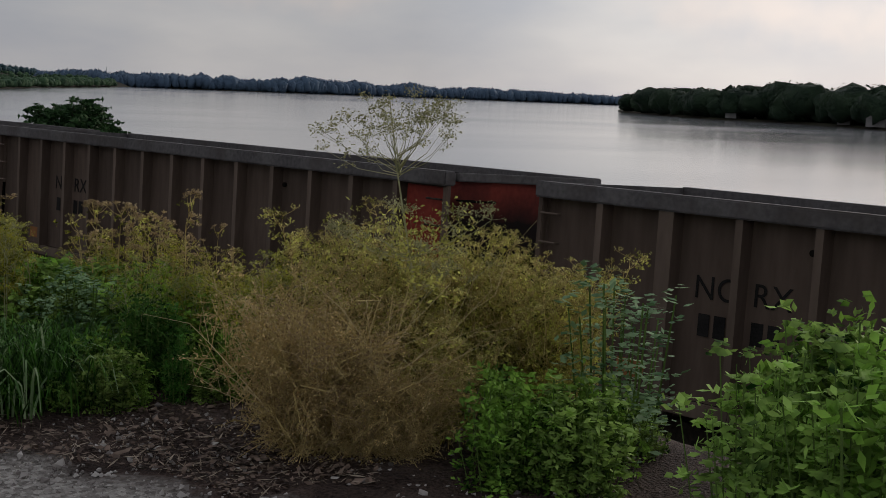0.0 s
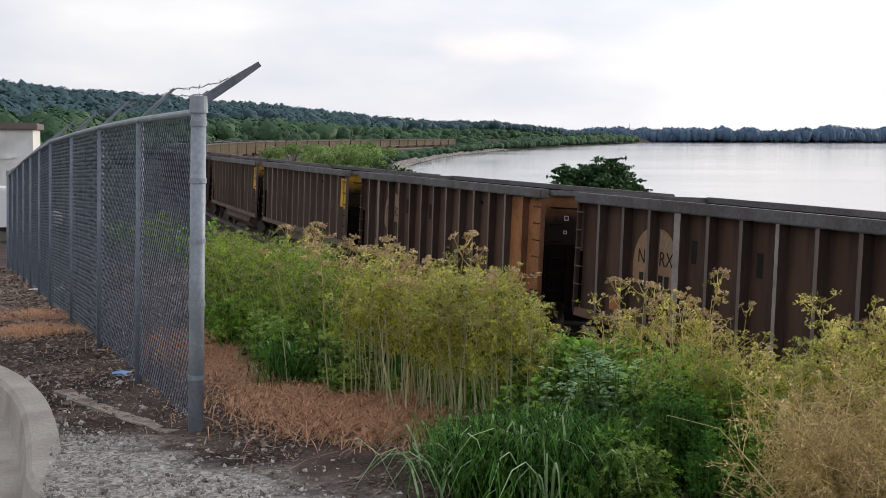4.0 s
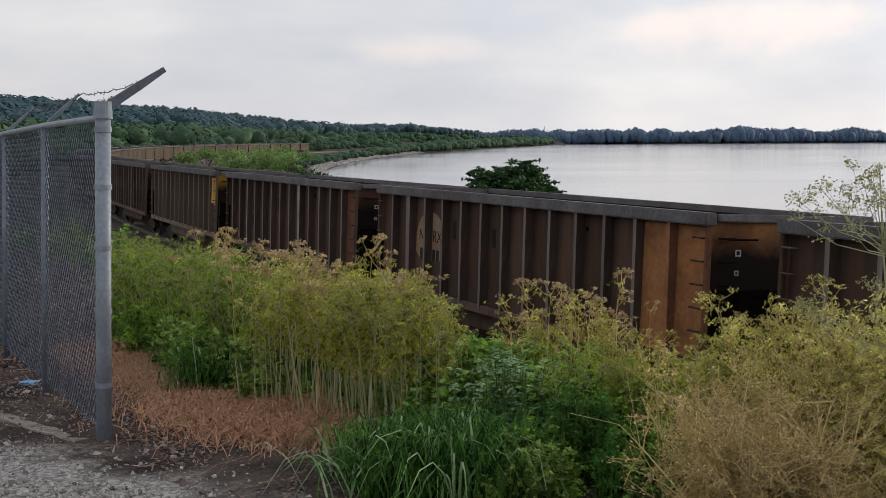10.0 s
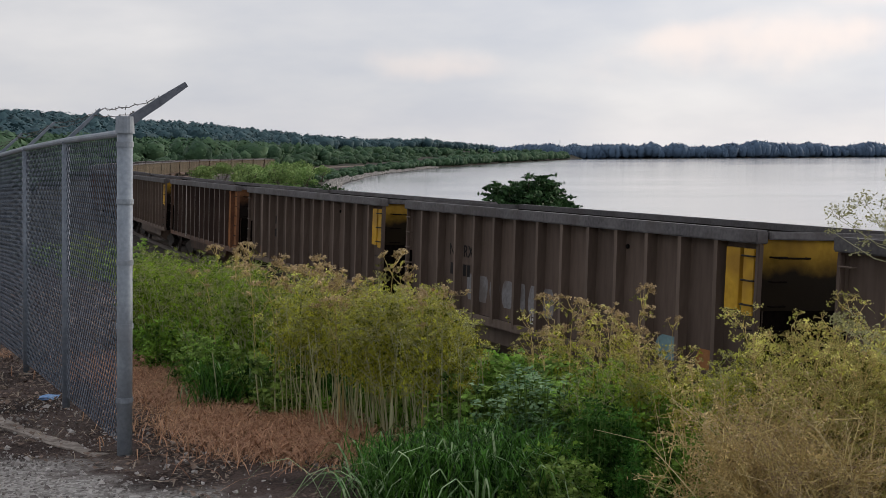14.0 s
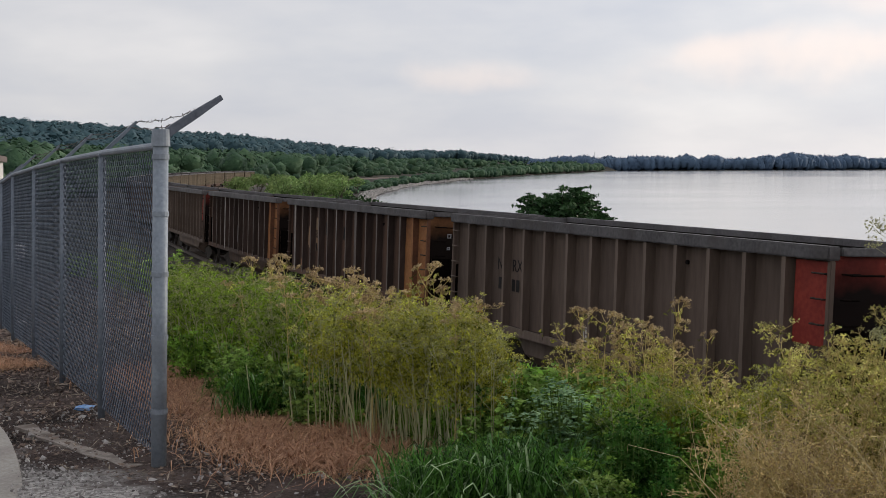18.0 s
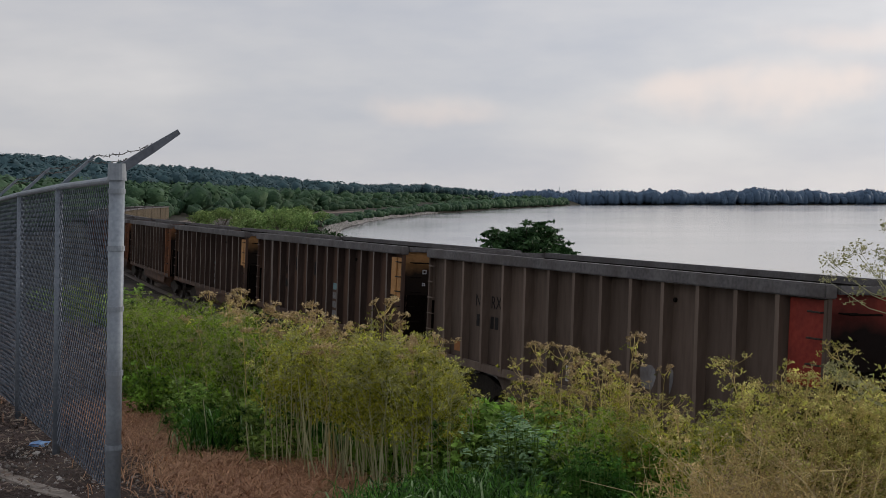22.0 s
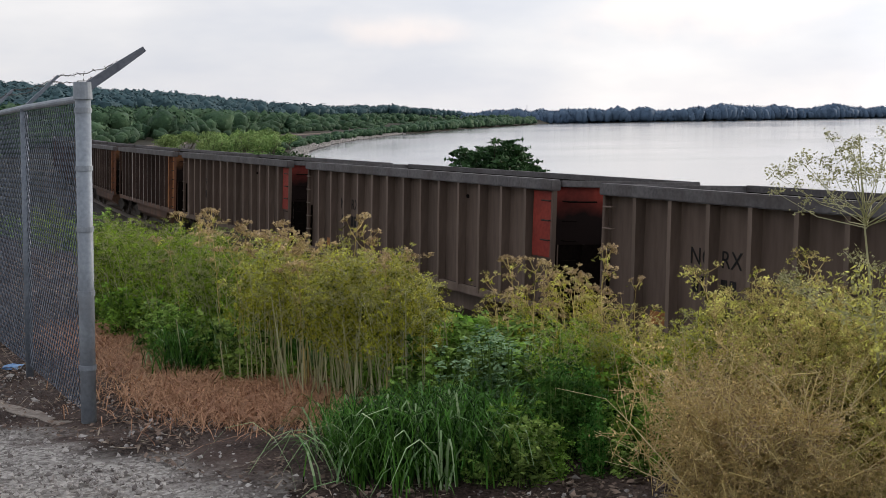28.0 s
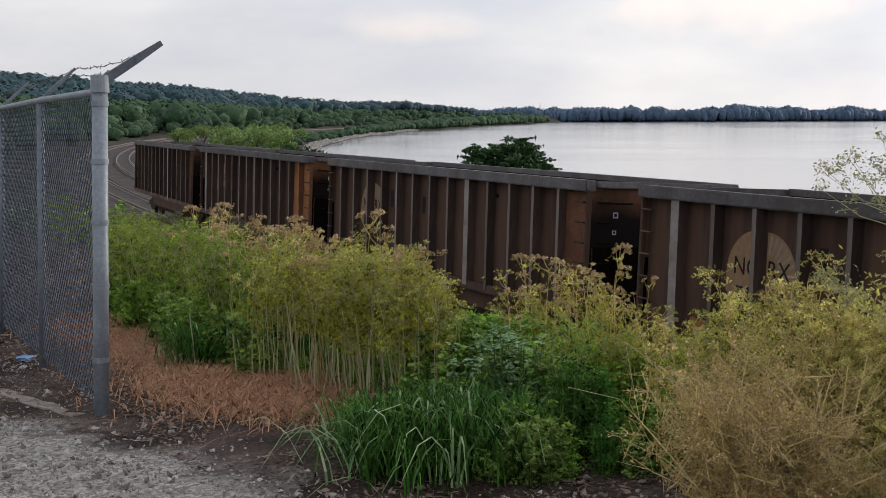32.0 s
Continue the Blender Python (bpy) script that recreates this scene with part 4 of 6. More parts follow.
    if body_mat is not M_CAR_TAN:
        for z0, side in ((TOP - 0.70, 0.11), (TOP - 1.01, 0.08)):
            bm = bmesh.new()
            for a0, a1, b0, b1 in ((0, 1, 0, 0.2), (0, 1, 0.8, 1), (0, 0.2, 0.2, 0.8), (0.8, 1, 0.2, 0.8)):
                box(h, h + 0.006, -HALF + 0.52 + a0 * side, -HALF + 0.52 + a1 * side, z0 + b0 * side, z0 + b1 * side, 0, bm)
            part("stencil_square", bm, M_STENCIL, car, "small pale stencilled square on the shade-darkened end")
    # tub between the bogies, and the floors over them
    bm = bmesh.new()
    sec = [(-1.30, SILL + 0.05), (-1.30, 0.62), (-0.95, 0.36), (0.95, 0.36), (1.30, 0.62), (1.30, SILL + 0.05)]
    rows = []
    for x, lift in ((-4.2, 0.75), (-3.55, 0.0), (3.55, 0.0), (4.2, 0.75)):
        rows.append([bm.verts.new((x, yy, min(SILL + 0.05, zz + lift * (1 if zz < 1 else 0)))) for yy, zz in sec])
    for a, c in zip(rows, rows[1:]):
        for i in range(len(sec) - 1):
            bm.faces.new((a[i], a[i + 1], c[i + 1], c[i]))
    bm.faces.new(rows[0][::-1])
    bm.faces.new(rows[-1])
    part("tub", bm, body_mat, car, "rounded belly tub between the bogies")
    part("floor", box(-h + 0.05, h - 0.05, -HALF + 0.035, HALF - 0.035, SILL + 0.06, SILL + 0.10), M_COAL, car, "coal-dusted floor inside")
    bm = bmesh.new()
    for sy in (-1, 1):
        yy = sy * (HALF - 0.125)
        box(-h + 0.05, h - 0.05, min(yy, yy - sy * 0.004), max(yy, yy - sy * 0.004), SILL + 0.14, TOP - 0.12, 0, bm)
    part("lining", bm, M_COAL, car, "coal-blackened inner walls")
    for xx in (-h * 0.45, 0.0, h * 0.45):
        part("cross_brace", rod((xx, -HALF + 0.05, TOP - 0.5), (xx, HALF - 0.05, TOP - 0.5), 0.04, 8), M_COAL, car)
    # marks on the bank side, near the trailing end
    yl = y - 0.006
    mid = -h + 3 * BAY
    base = 2.46 if body_mat is M_CAR_TAN else 2.40
    if emblem:
        for side in (-1, 1):
            bm = bmesh.new()
            arc = [(0.13 + 0.70 * math.sin(radians(a)), 2.40 + 0.70 * math.cos(radians(a))) for a in range(0, 91, 10)]
            outline = [(0.13, 1.95)] + arc + [(0.83, 2.12), (0.55, 1.95)]
            outline = outline if side > 0 else outline[::-1]
            bm.faces.new([bm.verts.new((mid + side * px, y - 0.003, pz)) for px, pz in outline])
            part("emblem", bm, M_PATCH, car, "faded tan rounded emblem patch")
        for i in range(7):
            a = radians(8 + 12 * i)
            bm = bmesh.new()
            q = [(0.13 + r_ * math.sin(a + w), 2.40 + r_ * math.cos(a + w)) for r_, w in ((0.36, -0.045), (0.66, -0.04), (0.66, 0.04), (0.36, 0.045))]
            bm.faces.new([bm.verts.new((mid + px, y - 0.006, pz)) for px, pz in q])
            part("emblem_ray", bm, M_SUNLIT_AND_RAY_TAN, car, "pale ray of a faded emblem")
    for me, x in ((TEXT_NC, mid - 0.66), (TEXT_RX, mid + 0.15)):
        ob = part("reporting_mark", me, None, car, "black stencilled letters")
        ob.matrix_basis = pose(x, yl, base, 90, 0, 0)
    for x0 in (mid - 0.56, mid - 0.34, mid + 0.17, mid + 0.39):
        part("stencil_bar", box(x0, x0 + 0.16, yl - 0.002, yl, base - 0.45, base - 0.18), M_INK, car)
    part("orange_tag", box(-h + 1.32 * BAY, -h + 1.74 * BAY, y - 0.004, y, SILL + 0.24, SILL + 0.46), M_ORANGE, car, "small orange square tag")
    for x0, wide_, z0, z1, tint in tags:
        bm = bmesh.new()
        k = 14
        ring = [(x0 + wide_ * (0.5 + 0.5 * math.cos(2 * math.pi * i / k) * (1 + 0.12 * math.sin(5 * i + x0))), z0 + (z1 - z0) * (0.5 + 0.5 * max(-0.85, min(0.85, 1.3 * math.sin(2 * math.pi * i / k))))) for i in range(k)]
        bm.faces.new([bm.verts.new((px, y - 0.003, pz)) for px, pz in ring])
        part("graffiti_mark", bm, tint, car, "faded spray-painted mark")
    if kind in ("yellow", "red"):
        bm = bmesh.new()
        x0 = -h + 6.55 * BAY
        for a0, a1, b0, b1 in ((0, 0.36, 0, 0.04), (0, 0.36, 0.38, 0.42), (0, 0.04, 0.04, 0.38), (0.32, 0.36, 0.04, 0.38), (0.1, 0.26, 0.1, 0.18), (0.12, 0.2, 0.22, 0.34)):
            box(x0 + a0 * 0.62, x0 + a1 * 0.62, y - 0.004, y, SILL + 0.20 + b0 * 0.72, SILL + 0.20 + b1 * 0.72, 0, bm)
        part("stencil_plate", bm, M_WHITE, car, "small white stencilled plate")
    else:
        for i, z in ((4, 2.55), (6, 2.5)):
            part("dark_plate", box(-h + (i + 0.25) * BAY, -h + (i + 0.42) * BAY, y - 0.004, y, z, z + 0.42), M_INK, car)
    for x in (-5.25, 5.25):
        bogie(car, x)
    return car


SPRAY_LOW = tuple((-3.7 + 0.62 * i, 0.5, 1.45, 2.15, M_TAG_WHITE) for i in range(7)) + ((4.3, 0.8, 1.25, 1.75, M_TAG_TEAL), (5.5, 0.5, 1.25, 1.65, M_ORANGE))
SPRAY_BLOCK = tuple((-1.6 + 0.42 * i, 0.34, 1.45, 2.35, M_TAG_WHITE) for i in range(4))
SPRAY_PAIR = ((2.2, 0.5, 1.5, 2.0, M_TAG_WHITE), (2.8, 0.45, 1.5, 2.05, M_TAG_WHITE))
SPRAY_COLUMN = tuple((1.15, 0.42, 1.35 + 0.27 * i, 1.58 + 0.27 * i, M_TAG_TEAL if i == 3 else M_TAG_WHITE) for i in range(4))
KINDS = [
    ("yellow", {}), ("yellow", {"wide": (2,)}), ("red", {}), ("red", {"wide": (1,)}),
    ("orange", {"emblem": True, "pale": (4, 7), "wide": (4,)}), ("orange", {"emblem": True, "pale": (1, 6), "wide": (1, 8)}),
    ("rust", {"emblem": True, "pale": (5, 9), "wide": (9,)}), ("orange", {"emblem": True, "wide": (2,)}), ("rust", {"pale": (3, 9), "wide": (9,)}),
    ("amber", {"wide": (2,), "tags": SPRAY_COLUMN}), ("yellow", {"tags": SPRAY_LOW}), ("orange", {"emblem": True, "pale": (4,), "wide": (4,), "tags": SPRAY_BLOCK}), ("red", {"tags": SPRAY_PAIR}),
]
# which of those each car is, from the tail of the train forwards
ORDER = [6, 5, 6, 5, 7, 4, 3, 2, 0, 4, 5, 7, 7, 9, 9, 12, 0, 3, 11, 5, 2, 6, 0, 4, 1, 10, 1, 6, 0, 8, 7, 4, 5, 8, 6, 0, 1, 7, 4, 6, 8, 4, 0, 2, 1, 4]
first, TRAIN = {}, []
for k, kind in enumerate(ORDER):
    if kind in first:
        c = copy_thing(first[kind], Matrix.Identity(4))
    else:
        c = first[kind] = gondola(KINDS[kind][0], **KINDS[kind][1])
    TRAIN.append(c)


# the train runs a little faster at first; offsets fitted to the camera's view
EARLY_T, EARLY_S = [0, 0.5, 1.0, 1.5, 2.0, 4.0, 6.0, 9.0], [1.9, 1.1, 0.75, 0.5, 0.33, 0.2, 0.08, 0.0]


def car_pose(k, t):
    c = TAIL_S + SPEED * (32.0 - t) - PITCH * k - BODY / 2 + float(np.interp(t, EARLY_T, EARLY_S))
    a, b = on_track(c + 5.25, -0.1, RAIL_Z + 0.03), on_track(c - 5.25, -0.1, RAIL_Z + 0.03)
    d = b - a
    return Matrix.Translation((a + b) / 2) @ Matrix.Rotation(math.atan2(d.y, d.x), 4, "Z") @ Matrix.Rotation(-CANT, 4, "X")


def motions():
    for k, c in enumerate(TRAIN):
        walk(c, [(t / 2, car_pose(k, t / 2)) for t in range(0, 65)])
    # the tall weed sways in the train's wind; leans fitted to the camera's view
    stand, size = tall_weed.matrix_basis.copy(), tall_weed.scale.copy()
    foot, axis = stand.translation.copy(), Vector((0.38, 0.925, 0))
    turn = stand.to_quaternion().to_matrix().to_4x4()
    sway = ((0, -7), (0.6, -6), (1.5, -3), (4.5, 0), (6, 1), (8, -1), (10, -2.5), (12, -1), (14, -1), (17, -0.5), (20, -1), (22, 0), (25, 1.2), (26.5, -1), (28, -3), (30, -0.5), (32, 0.8))
    walk(tall_weed, [(t, Matrix.Translation(foot) @ Matrix.Rotation(radians(a), 4, axis) @ turn) for t, a in sway])
    tall_weed.scale = size


# ---- yard, kerb and fence ----
def kerb():
    ys = np.concatenate([np.linspace(-12, 6, 16), np.linspace(6.2, 11.9, 30)])
    xs = np.interp(ys, KERB_Y, KERB_X)
    for _ in range(4):
        xs[1:-1] = (xs[:-2] + 2 * xs[1:-1] + xs[2:]) / 4
    P = np.stack([xs, ys], 1)
    d = np.gradient(P, axis=0)
    d /= np.linalg.norm(d, axis=1)[:, None]
    nrm = np.stack([-d[:, 1], d[:, 0]], 1)
    prof = [(0.02, -0.45), (0.0, -0.02), (0.02, 0.03), (0.17, 0.03), (0.20, 0.0), (0.23, -0.20), (0.62, -0.22), (0.62, -0.45)]
    z0 = np.interp(ys, [-12, 6, 8, 12], [-0.05, -0.07, -0.09, -0.2])
    bm = bmesh.new()
    rows = [[bm.verts.new((P[i, 0] + nrm[i, 0] * o, P[i, 1] + nrm[i, 1] * o, z0[i] + h)) for o, h in prof] for i in range(len(P))]
    for a, c in zip(rows, rows[1:]):
        for j in range(len(prof) - 1):
            bm.faces.new((a[j], a[j + 1], c[j + 1], c[j]))
    tagged(part("kerb", bm, M_CONC), "curved pale concrete kerb and gutter beside gravelly soil", "kerb", kind="structure")
    bm = bmesh.new()
    inner = [(P[i, 0] + nrm[i, 0] * 0.60, P[i, 1] + nrm[i, 1] * 0.60) for i in range(len(P))]
    poly = [(-40, -12)] + inner + [(-40, 11.9)]
    bm.faces.new([bm.verts.new((x, y, -0.30)) for x, y in poly[::-1]])
    tagged(part("yard_pavement", bm, M_CONC), "pale worn concrete yard inside the kerb", "pavement", kind="structure")


kerb()

F0, FDIR, FNRM = Vector((-1.616, 7.245, 0)), Vector((-0.408, 0.913, 0)), Vector((0.913, 0.408, 0))
SPACING, NPOST = 1.914, 11
LEAN = 0.023


def gz(x, y):
    return float(ground_height(x, y)[0])


def fence():
    f = thing("chain_link_fence", "grey galvanised chain-link fence with barbed wire on angled arms", "fence")
    base = []
    for i in range(NPOST):
        p = F0 + FDIR * (SPACING * min(i, 4)) + Vector((-0.377, 0.926, 0)) * (SPACING * max(i - 4, 0))
        base.append(Vector((p.x, p.y, float(lot_height(p.x, p.y)) + (0.025, 0.055, 0.06, 0.045)[min(i, 3)])))
    up = (Vector((0, 0, 1)) + FNRM * LEAN).normalized()
    H = 1.82
    for i, b in enumerate(base):
        end = i in (0, NPOST - 1)
        r = 0.043 if end else 0.026
        post = part("post", rod(b - up * 0.25, b + up * (H + 0.03 if end else H - 0.04), r, 18), M_GALV if end else M_LINE_POST, f)
        for fc in post.data.polygons:
            fc.use_smooth = len(fc.vertices) == 4
        if end:
            cap = part("post_cap", rod(b + up * (H - 0.02), b + up * (H + 0.075), r + 0.010, 18, r2=r + 0.006), M_GALV, post)
            for z in (0.30, 0.72, 1.08, 1.42, 1.74):
                part("tension_band", rod(b + up * (z - 0.014), b + up * (z + 0.014), r + 0.005, 18), M_GALV, post)
        a0 = b + up * (H + (0.045 if end else 0.0)) + FNRM * 0.02
        a1 = a0 + (FNRM * 0.33 + Vector((0, 0, 0.215)) if end else FNRM * 0.22 + Vector((0, 0, 0.205)))
        d = (a1 - a0).normalized()
        bm = bmesh.new()
        nrm = d.cross(FDIR).normalized()
        def ringat(c, w, h):
            return [bm.verts.new(c + FDIR * sx * w + nrm * sz * h) for sx, sz in ((-1, -1), (1, -1), (1, 1), (-1, 1))]
        ra, rb, rc = ringat(a0 - d * 0.06, 0.022, 0.027 if end else 0.014), ringat(a0.lerp(a1, 0.55), 0.020, 0.023 if end else 0.011), ringat(a1, 0.012, 0.015 if end else 0.008)
        for u, v in ((ra, rb), (rb, rc)):
            for j in range(4):
                bm.faces.new((u[j], u[(j + 1) % 4], v[(j + 1) % 4], v[j]))
        bm.faces.new(ra[::-1])
        bm.faces.new(rc)
        part("barb_arm", bm, M_BACKLIT_ARM if end else M_LINE_POST, post)
    rng = np.random.default_rng(5)
    for i in range(NPOST - 1):
        a, b = base[i], base[i + 1]
        part("top_rail", rod(a + up * (H - 0.015), b + up * (H - 0.015), 0.021, 12), M_GALV, f)
        # woven wire of one bay: two sets of diagonals
        cell, wd = 0.071, 0.0029
        P, Q = [], []
        W = SPACING
        Hh = H - 0.03
        for k in np.arange(-Hh + 0.03, W - 0.02, cell):
            u0, v0, u1, v1 = k, 0.0, k + Hh, Hh
            if u0 < 0:
                u0, v0 = 0.0, -k
            if u1 > W:
                u1, v1 = W, W - k
            for flip in (0, 1):
                x0, x1 = (u0, u1) if not flip else (W - u0, W - u1)
                P.append(a.lerp(b, x0 / W) + up * (v0 + 0.02))
                Q.append(a.lerp(b, x1 / W) + up * (v1 + 0.02))
        P, Q = np.array(P), np.array(Q)
        d = Q - P
        side = np.cross(d, np.array(FNRM))
        side /= np.linalg.norm(side, axis=1)[:, None]
        nn = np.array(FNRM)[None, :]
        V = np.concatenate([np.stack([P - side * wd / 2, P + side * wd / 2, Q + side * wd / 2, Q - side * wd / 2], 1),
                            np.stack([P - nn * wd, P + nn * wd, Q + nn * wd, Q - nn * wd], 1)])
        part("wire_mesh", quads("wire_mesh", V, M_WIRE), None, f)
        # barbed strands
        for frac, near, sag in ((0.99, 0.84, 0.03), (0.80, 0.42, 0.03)):
            pts = []
            k = 14
            e0, e1 = [c + up * (H + (0.045 if m == 0 else 0)) + FNRM * (0.02 + (0.33 * near if m == 0 else 0.22 * frac)) + Vector((0, 0, 0.215 * near if m == 0 else 0.205 * frac)) for m, c in ((i, a), (i + 1, b))]
            for j in range(k + 1):
                u = j / k
                pts.append(e0.lerp(e1, u) + Vector((0, 0, -sag * 4 * u * (1 - u) + 0.006 * math.sin(j * 2.1 + i))))
            pts = np.array(pts)
            V = [blade_quads(pts[:-1], pts[1:], 0.006, rng)]
            t = np.arange(0.06, 0.98, 0.07)
            c = np.stack([np.interp(t, np.linspace(0, 1, k + 1), pts[:, m]) for m in range(3)], 1)
            r1 = rng.normal(size=c.shape)
            r1 /= np.linalg.norm(r1, axis=1)[:, None]
            V.append(blade_quads(c - r1 * 0.016, c + r1 * 0.016, 0.006, rng))
            part("barbed_strand", quads("barbed_strand", np.concatenate(V), M_BARB), None, f)
    return f


fence()

# thin concrete strip and litter near the post
bm = bmesh.new()
rs = np.random.default_rng(41)
us = np.linspace(0, 1, 15)
mx, my = np.interp(us, [0, 0.35, 0.7, 1], [-2.83, -2.50, -2.15, -1.75]), np.interp(us, [0, 0.35, 0.7, 1], [8.65, 8.18, 7.74, 7.25])
wide = 0.050 + rs.uniform(-0.025, 0.025, 15)
strip = [(mx[i] - 0.75 * wide[i], my[i] - 0.62 * wide[i]) for i in range(15)] + [(mx[i] + 0.75 * wide[i], my[i] + 0.62 * wide[i]) for i in range(14, -1, -1)]
lo = [bm.verts.new((x, y, gz(x, y) - 0.05)) for x, y in strip]
hi = [bm.verts.new((x, y, gz(x, y) + 0.010 + rs.uniform(-0.006, 0.006))) for x, y in strip]
for i in range(14):
    bm.faces.new((hi[i], hi[i + 1], hi[28 - i], hi[29 - i]))
for i in range(len(strip)):
    j = (i + 1) % len(strip)
    bm.faces.new((lo[i], lo[j], hi[j], hi[i]))
tagged(part("concrete_strip", bm, M_STRIP), "broken pale concrete strip half buried in soil", "concrete slab")


def crumpled(name, x, y, size, material, label, category, flat=0.35):
    bm = bmesh.new()
    bmesh.ops.create_icosphere(bm, subdivisions=2, radius=size)
    for v in bm.verts:
        k = 1 + 0.55 * noise.noise(v.co * (2.2 / size) + Vector((x, y, 0)))
        v.co = Vector((v.co.x * k * 1.4, v.co.y * k, v.co.z * k * flat))
    ob = part(name, bm, material)
    ob.matrix_basis = pose(x, y, gz(x, y) + size * flat * 0.6, 0, 0, 30)
    return tagged(ob, label, category)


M_BLUE = mat("blue_plastic", (0.10, 0.24, 0.52), (0.30, 0.48, 0.75), scale=8, rough=0.4, bump=0.1)
M_PAPER = mat("white_plastic_scrap", (0.55, 0.55, 0.55), (0.75, 0.75, 0.74), scale=8, rough=0.6, bump=0.1)
crumpled("plastic_litter", -2.62, 9.35, 0.055, M_BLUE, "crumpled pale blue plastic litter on soil", "litter")
crumpled("plastic_scrap", -5.75, 17.2, 0.17, M_PAPER, "long flat white plastic scrap on soil", "litter", 0.15)


def stones():
    rng = np.random.default_rng(11)
    k = 26000
    y = rng.uniform(3.6, 9.5, k)
    x = rng.uniform(-4.5, 2.4, k)
    s, q = track_sq(x, y)
    keep = (q < -9.7) & ~in_lot(x + 0.25, y) & ((0.97 * x + y < 5.2) | (rng.random(len(x)) < 0.3))
    x, y = x[keep], y[keep]
    z = ground_height(x, y)
    size = rng.gamma(1.5, 0.0033, len(x)) + 0.005
    V, F = [], []
    octa = np.array([(1, 0, 0), (0, 1, 0), (-1, 0, 0), (0, -1, 0), (0, 0, 0.8), (0, 0, -0.5)])
    for i in range(len(x)):
        jit = octa * (1 + rng.uniform(-0.4, 0.4, (6, 3))) * size[i]
        a = rng.uniform(0, 6.3)
        r = np.linalg.qr(rng.normal(size=(3, 3)))[0]
        o = len(V)
        V.extend((jit @ r.T + (x[i], y[i], z[i] + size[i] * 0.15)).tolist())
        F.extend([(o + m, o + (m + 1) % 4, o + 4) for m in range(4)] + [(o + (m + 1) % 4, o + m, o + 5) for m in range(4)])
    me = bpy.data.meshes.new("loose_stones")
    me.from_pydata(V, [], F)
    me.materials.append(M_STONE)
    tagged(new("loose_stones", me), "scattered pale crushed stones on dark soil", "gravel", kind="stuff")


stones()


def debris():
    """Dead leaves, bark chips and twigs lying on the soil along the fence."""
    rng = np.random.default_rng(12)
    k = 60000
    a, r = rng.uniform(-20, 28, k), 3.8 + 24 * rng.uniform(0, 1, k) ** 2.0
    more = rng.uniform(0, 1, 14000)
    a = np.concatenate([a, rng.uniform(9, 27, 14000)])
    r = np.concatenate([r, 9.5 + 14 * more])
    x, y = -r * np.sin(np.radians(a)), r * np.cos(np.radians(a))
    s, q = track_sq(x, y)
    clump = np.array([noise.noise((u * 0.9, v * 0.9, 7)) for u, v in zip(x, y)])
    keep = (q < -9.4) & ~in_lot(x + 0.2, y) & (clump > -0.3) & (0.97 * x + y > 5.15 + 0.3 * clump)
    x, y = x[keep], y[keep]
    z = ground_height(x, y) + 0.016
    size = rng.uniform(0.007, 0.020, len(x)) + 0.02 * rng.uniform(0, 1, len(x)) ** 4 + np.clip(np.hypot(x, y) - 9, 0, 10) * 0.0022
    for name, pick, material, long, label in (("leaf_litter", rng.random(len(x)) < 0.62, M_LITTER, 1.8, "brown dead leaves and bark chips on soil"), ("twig_litter", None, M_TWIG, 9.0, "pale dry twigs and straw on soil")):
        m = pick if pick is not None else ~used
        used = m
        P = np.stack([x[m], y[m], z[m]], 1)
        sz = size[m] if long < 5 else size[m] * 0.33
        tagged(new(name, quads(name, leaf_quads(P, sz, rng, long, 0.75), material)), label, "litter", kind="stuff")


M_LITTER = leafy("dead_leaf_litter", (0.05, 0.033, 0.028), (0.32, 0.24, 0.19), through_light=0.05)
M_TWIG = mat("dry_twig", (0.14, 0.105, 0.075), (0.44, 0.37, 0.29), scale=3, bump=0, island=0.7)
debris()


# ---- building and van beyond the fence ----
def at_polar(az, r, z=None):
    x, y = -r * math.sin(radians(az)), r * math.cos(radians(az))
    return Vector((x, y, gz(x, y) if z is None else z))


M_CLAD = mat("white_metal_cladding", (0.74, 0.74, 0.71), (0.84, 0.84, 0.81), scale=0.6, fine=8, rough=0.5, bump=0.05, stain=(0.36, 0.34, 0.31), stain_scale=0.5)
M_ROOF = mat("brown_roof_edge", (0.14, 0.11, 0.095), (0.22, 0.18, 0.16), scale=1, rough=0.6)
M_GLASS = mat("dark_glazing", (0.02, 0.024, 0.03), (0.04, 0.045, 0.055), scale=1, rough=0.08, bump=0, spec=0.6)
M_VAN = mat("white_vehicle_paint", (0.74, 0.75, 0.77), (0.84, 0.85, 0.86), scale=0.8, rough=0.3, bump=0)
M_TYRE = mat("tyre_rubber", (0.015, 0.015, 0.016), (0.035, 0.035, 0.036), scale=8, rough=0.85)

p = at_polar(18.9, 62)
shed = thing("storage_building", "white metal-clad storage building with brown roof edge", "building", at=pose(p.x, p.y, p.z - 0.3, 0, 0, 16.5))
part("wall", box(-16, 0, 0, 9, 0, 4.95), M_CLAD, shed)
part("roof", box(-16.2, 0.2, -0.2, 9.2, 4.95, 5.25, 0.03), M_ROOF, shed)
door = part("roller_door", box(-4.0, -0.9, -0.05, 0.0, 0.1, 3.6), M_CLAD, shed)
bm = bmesh.new()
for x0, x1, z0, z1 in ((-4.1, -4.0, 0.1, 3.7), (-0.9, -0.8, 0.1, 3.7), (-4.1, -0.8, 3.6, 3.7)):
    box(x0, x1, -0.09, 0.0, z0, z1, 0, bm)
part("door_frame", bm, M_CLAD, door)

p = at_polar(20.75, 47)
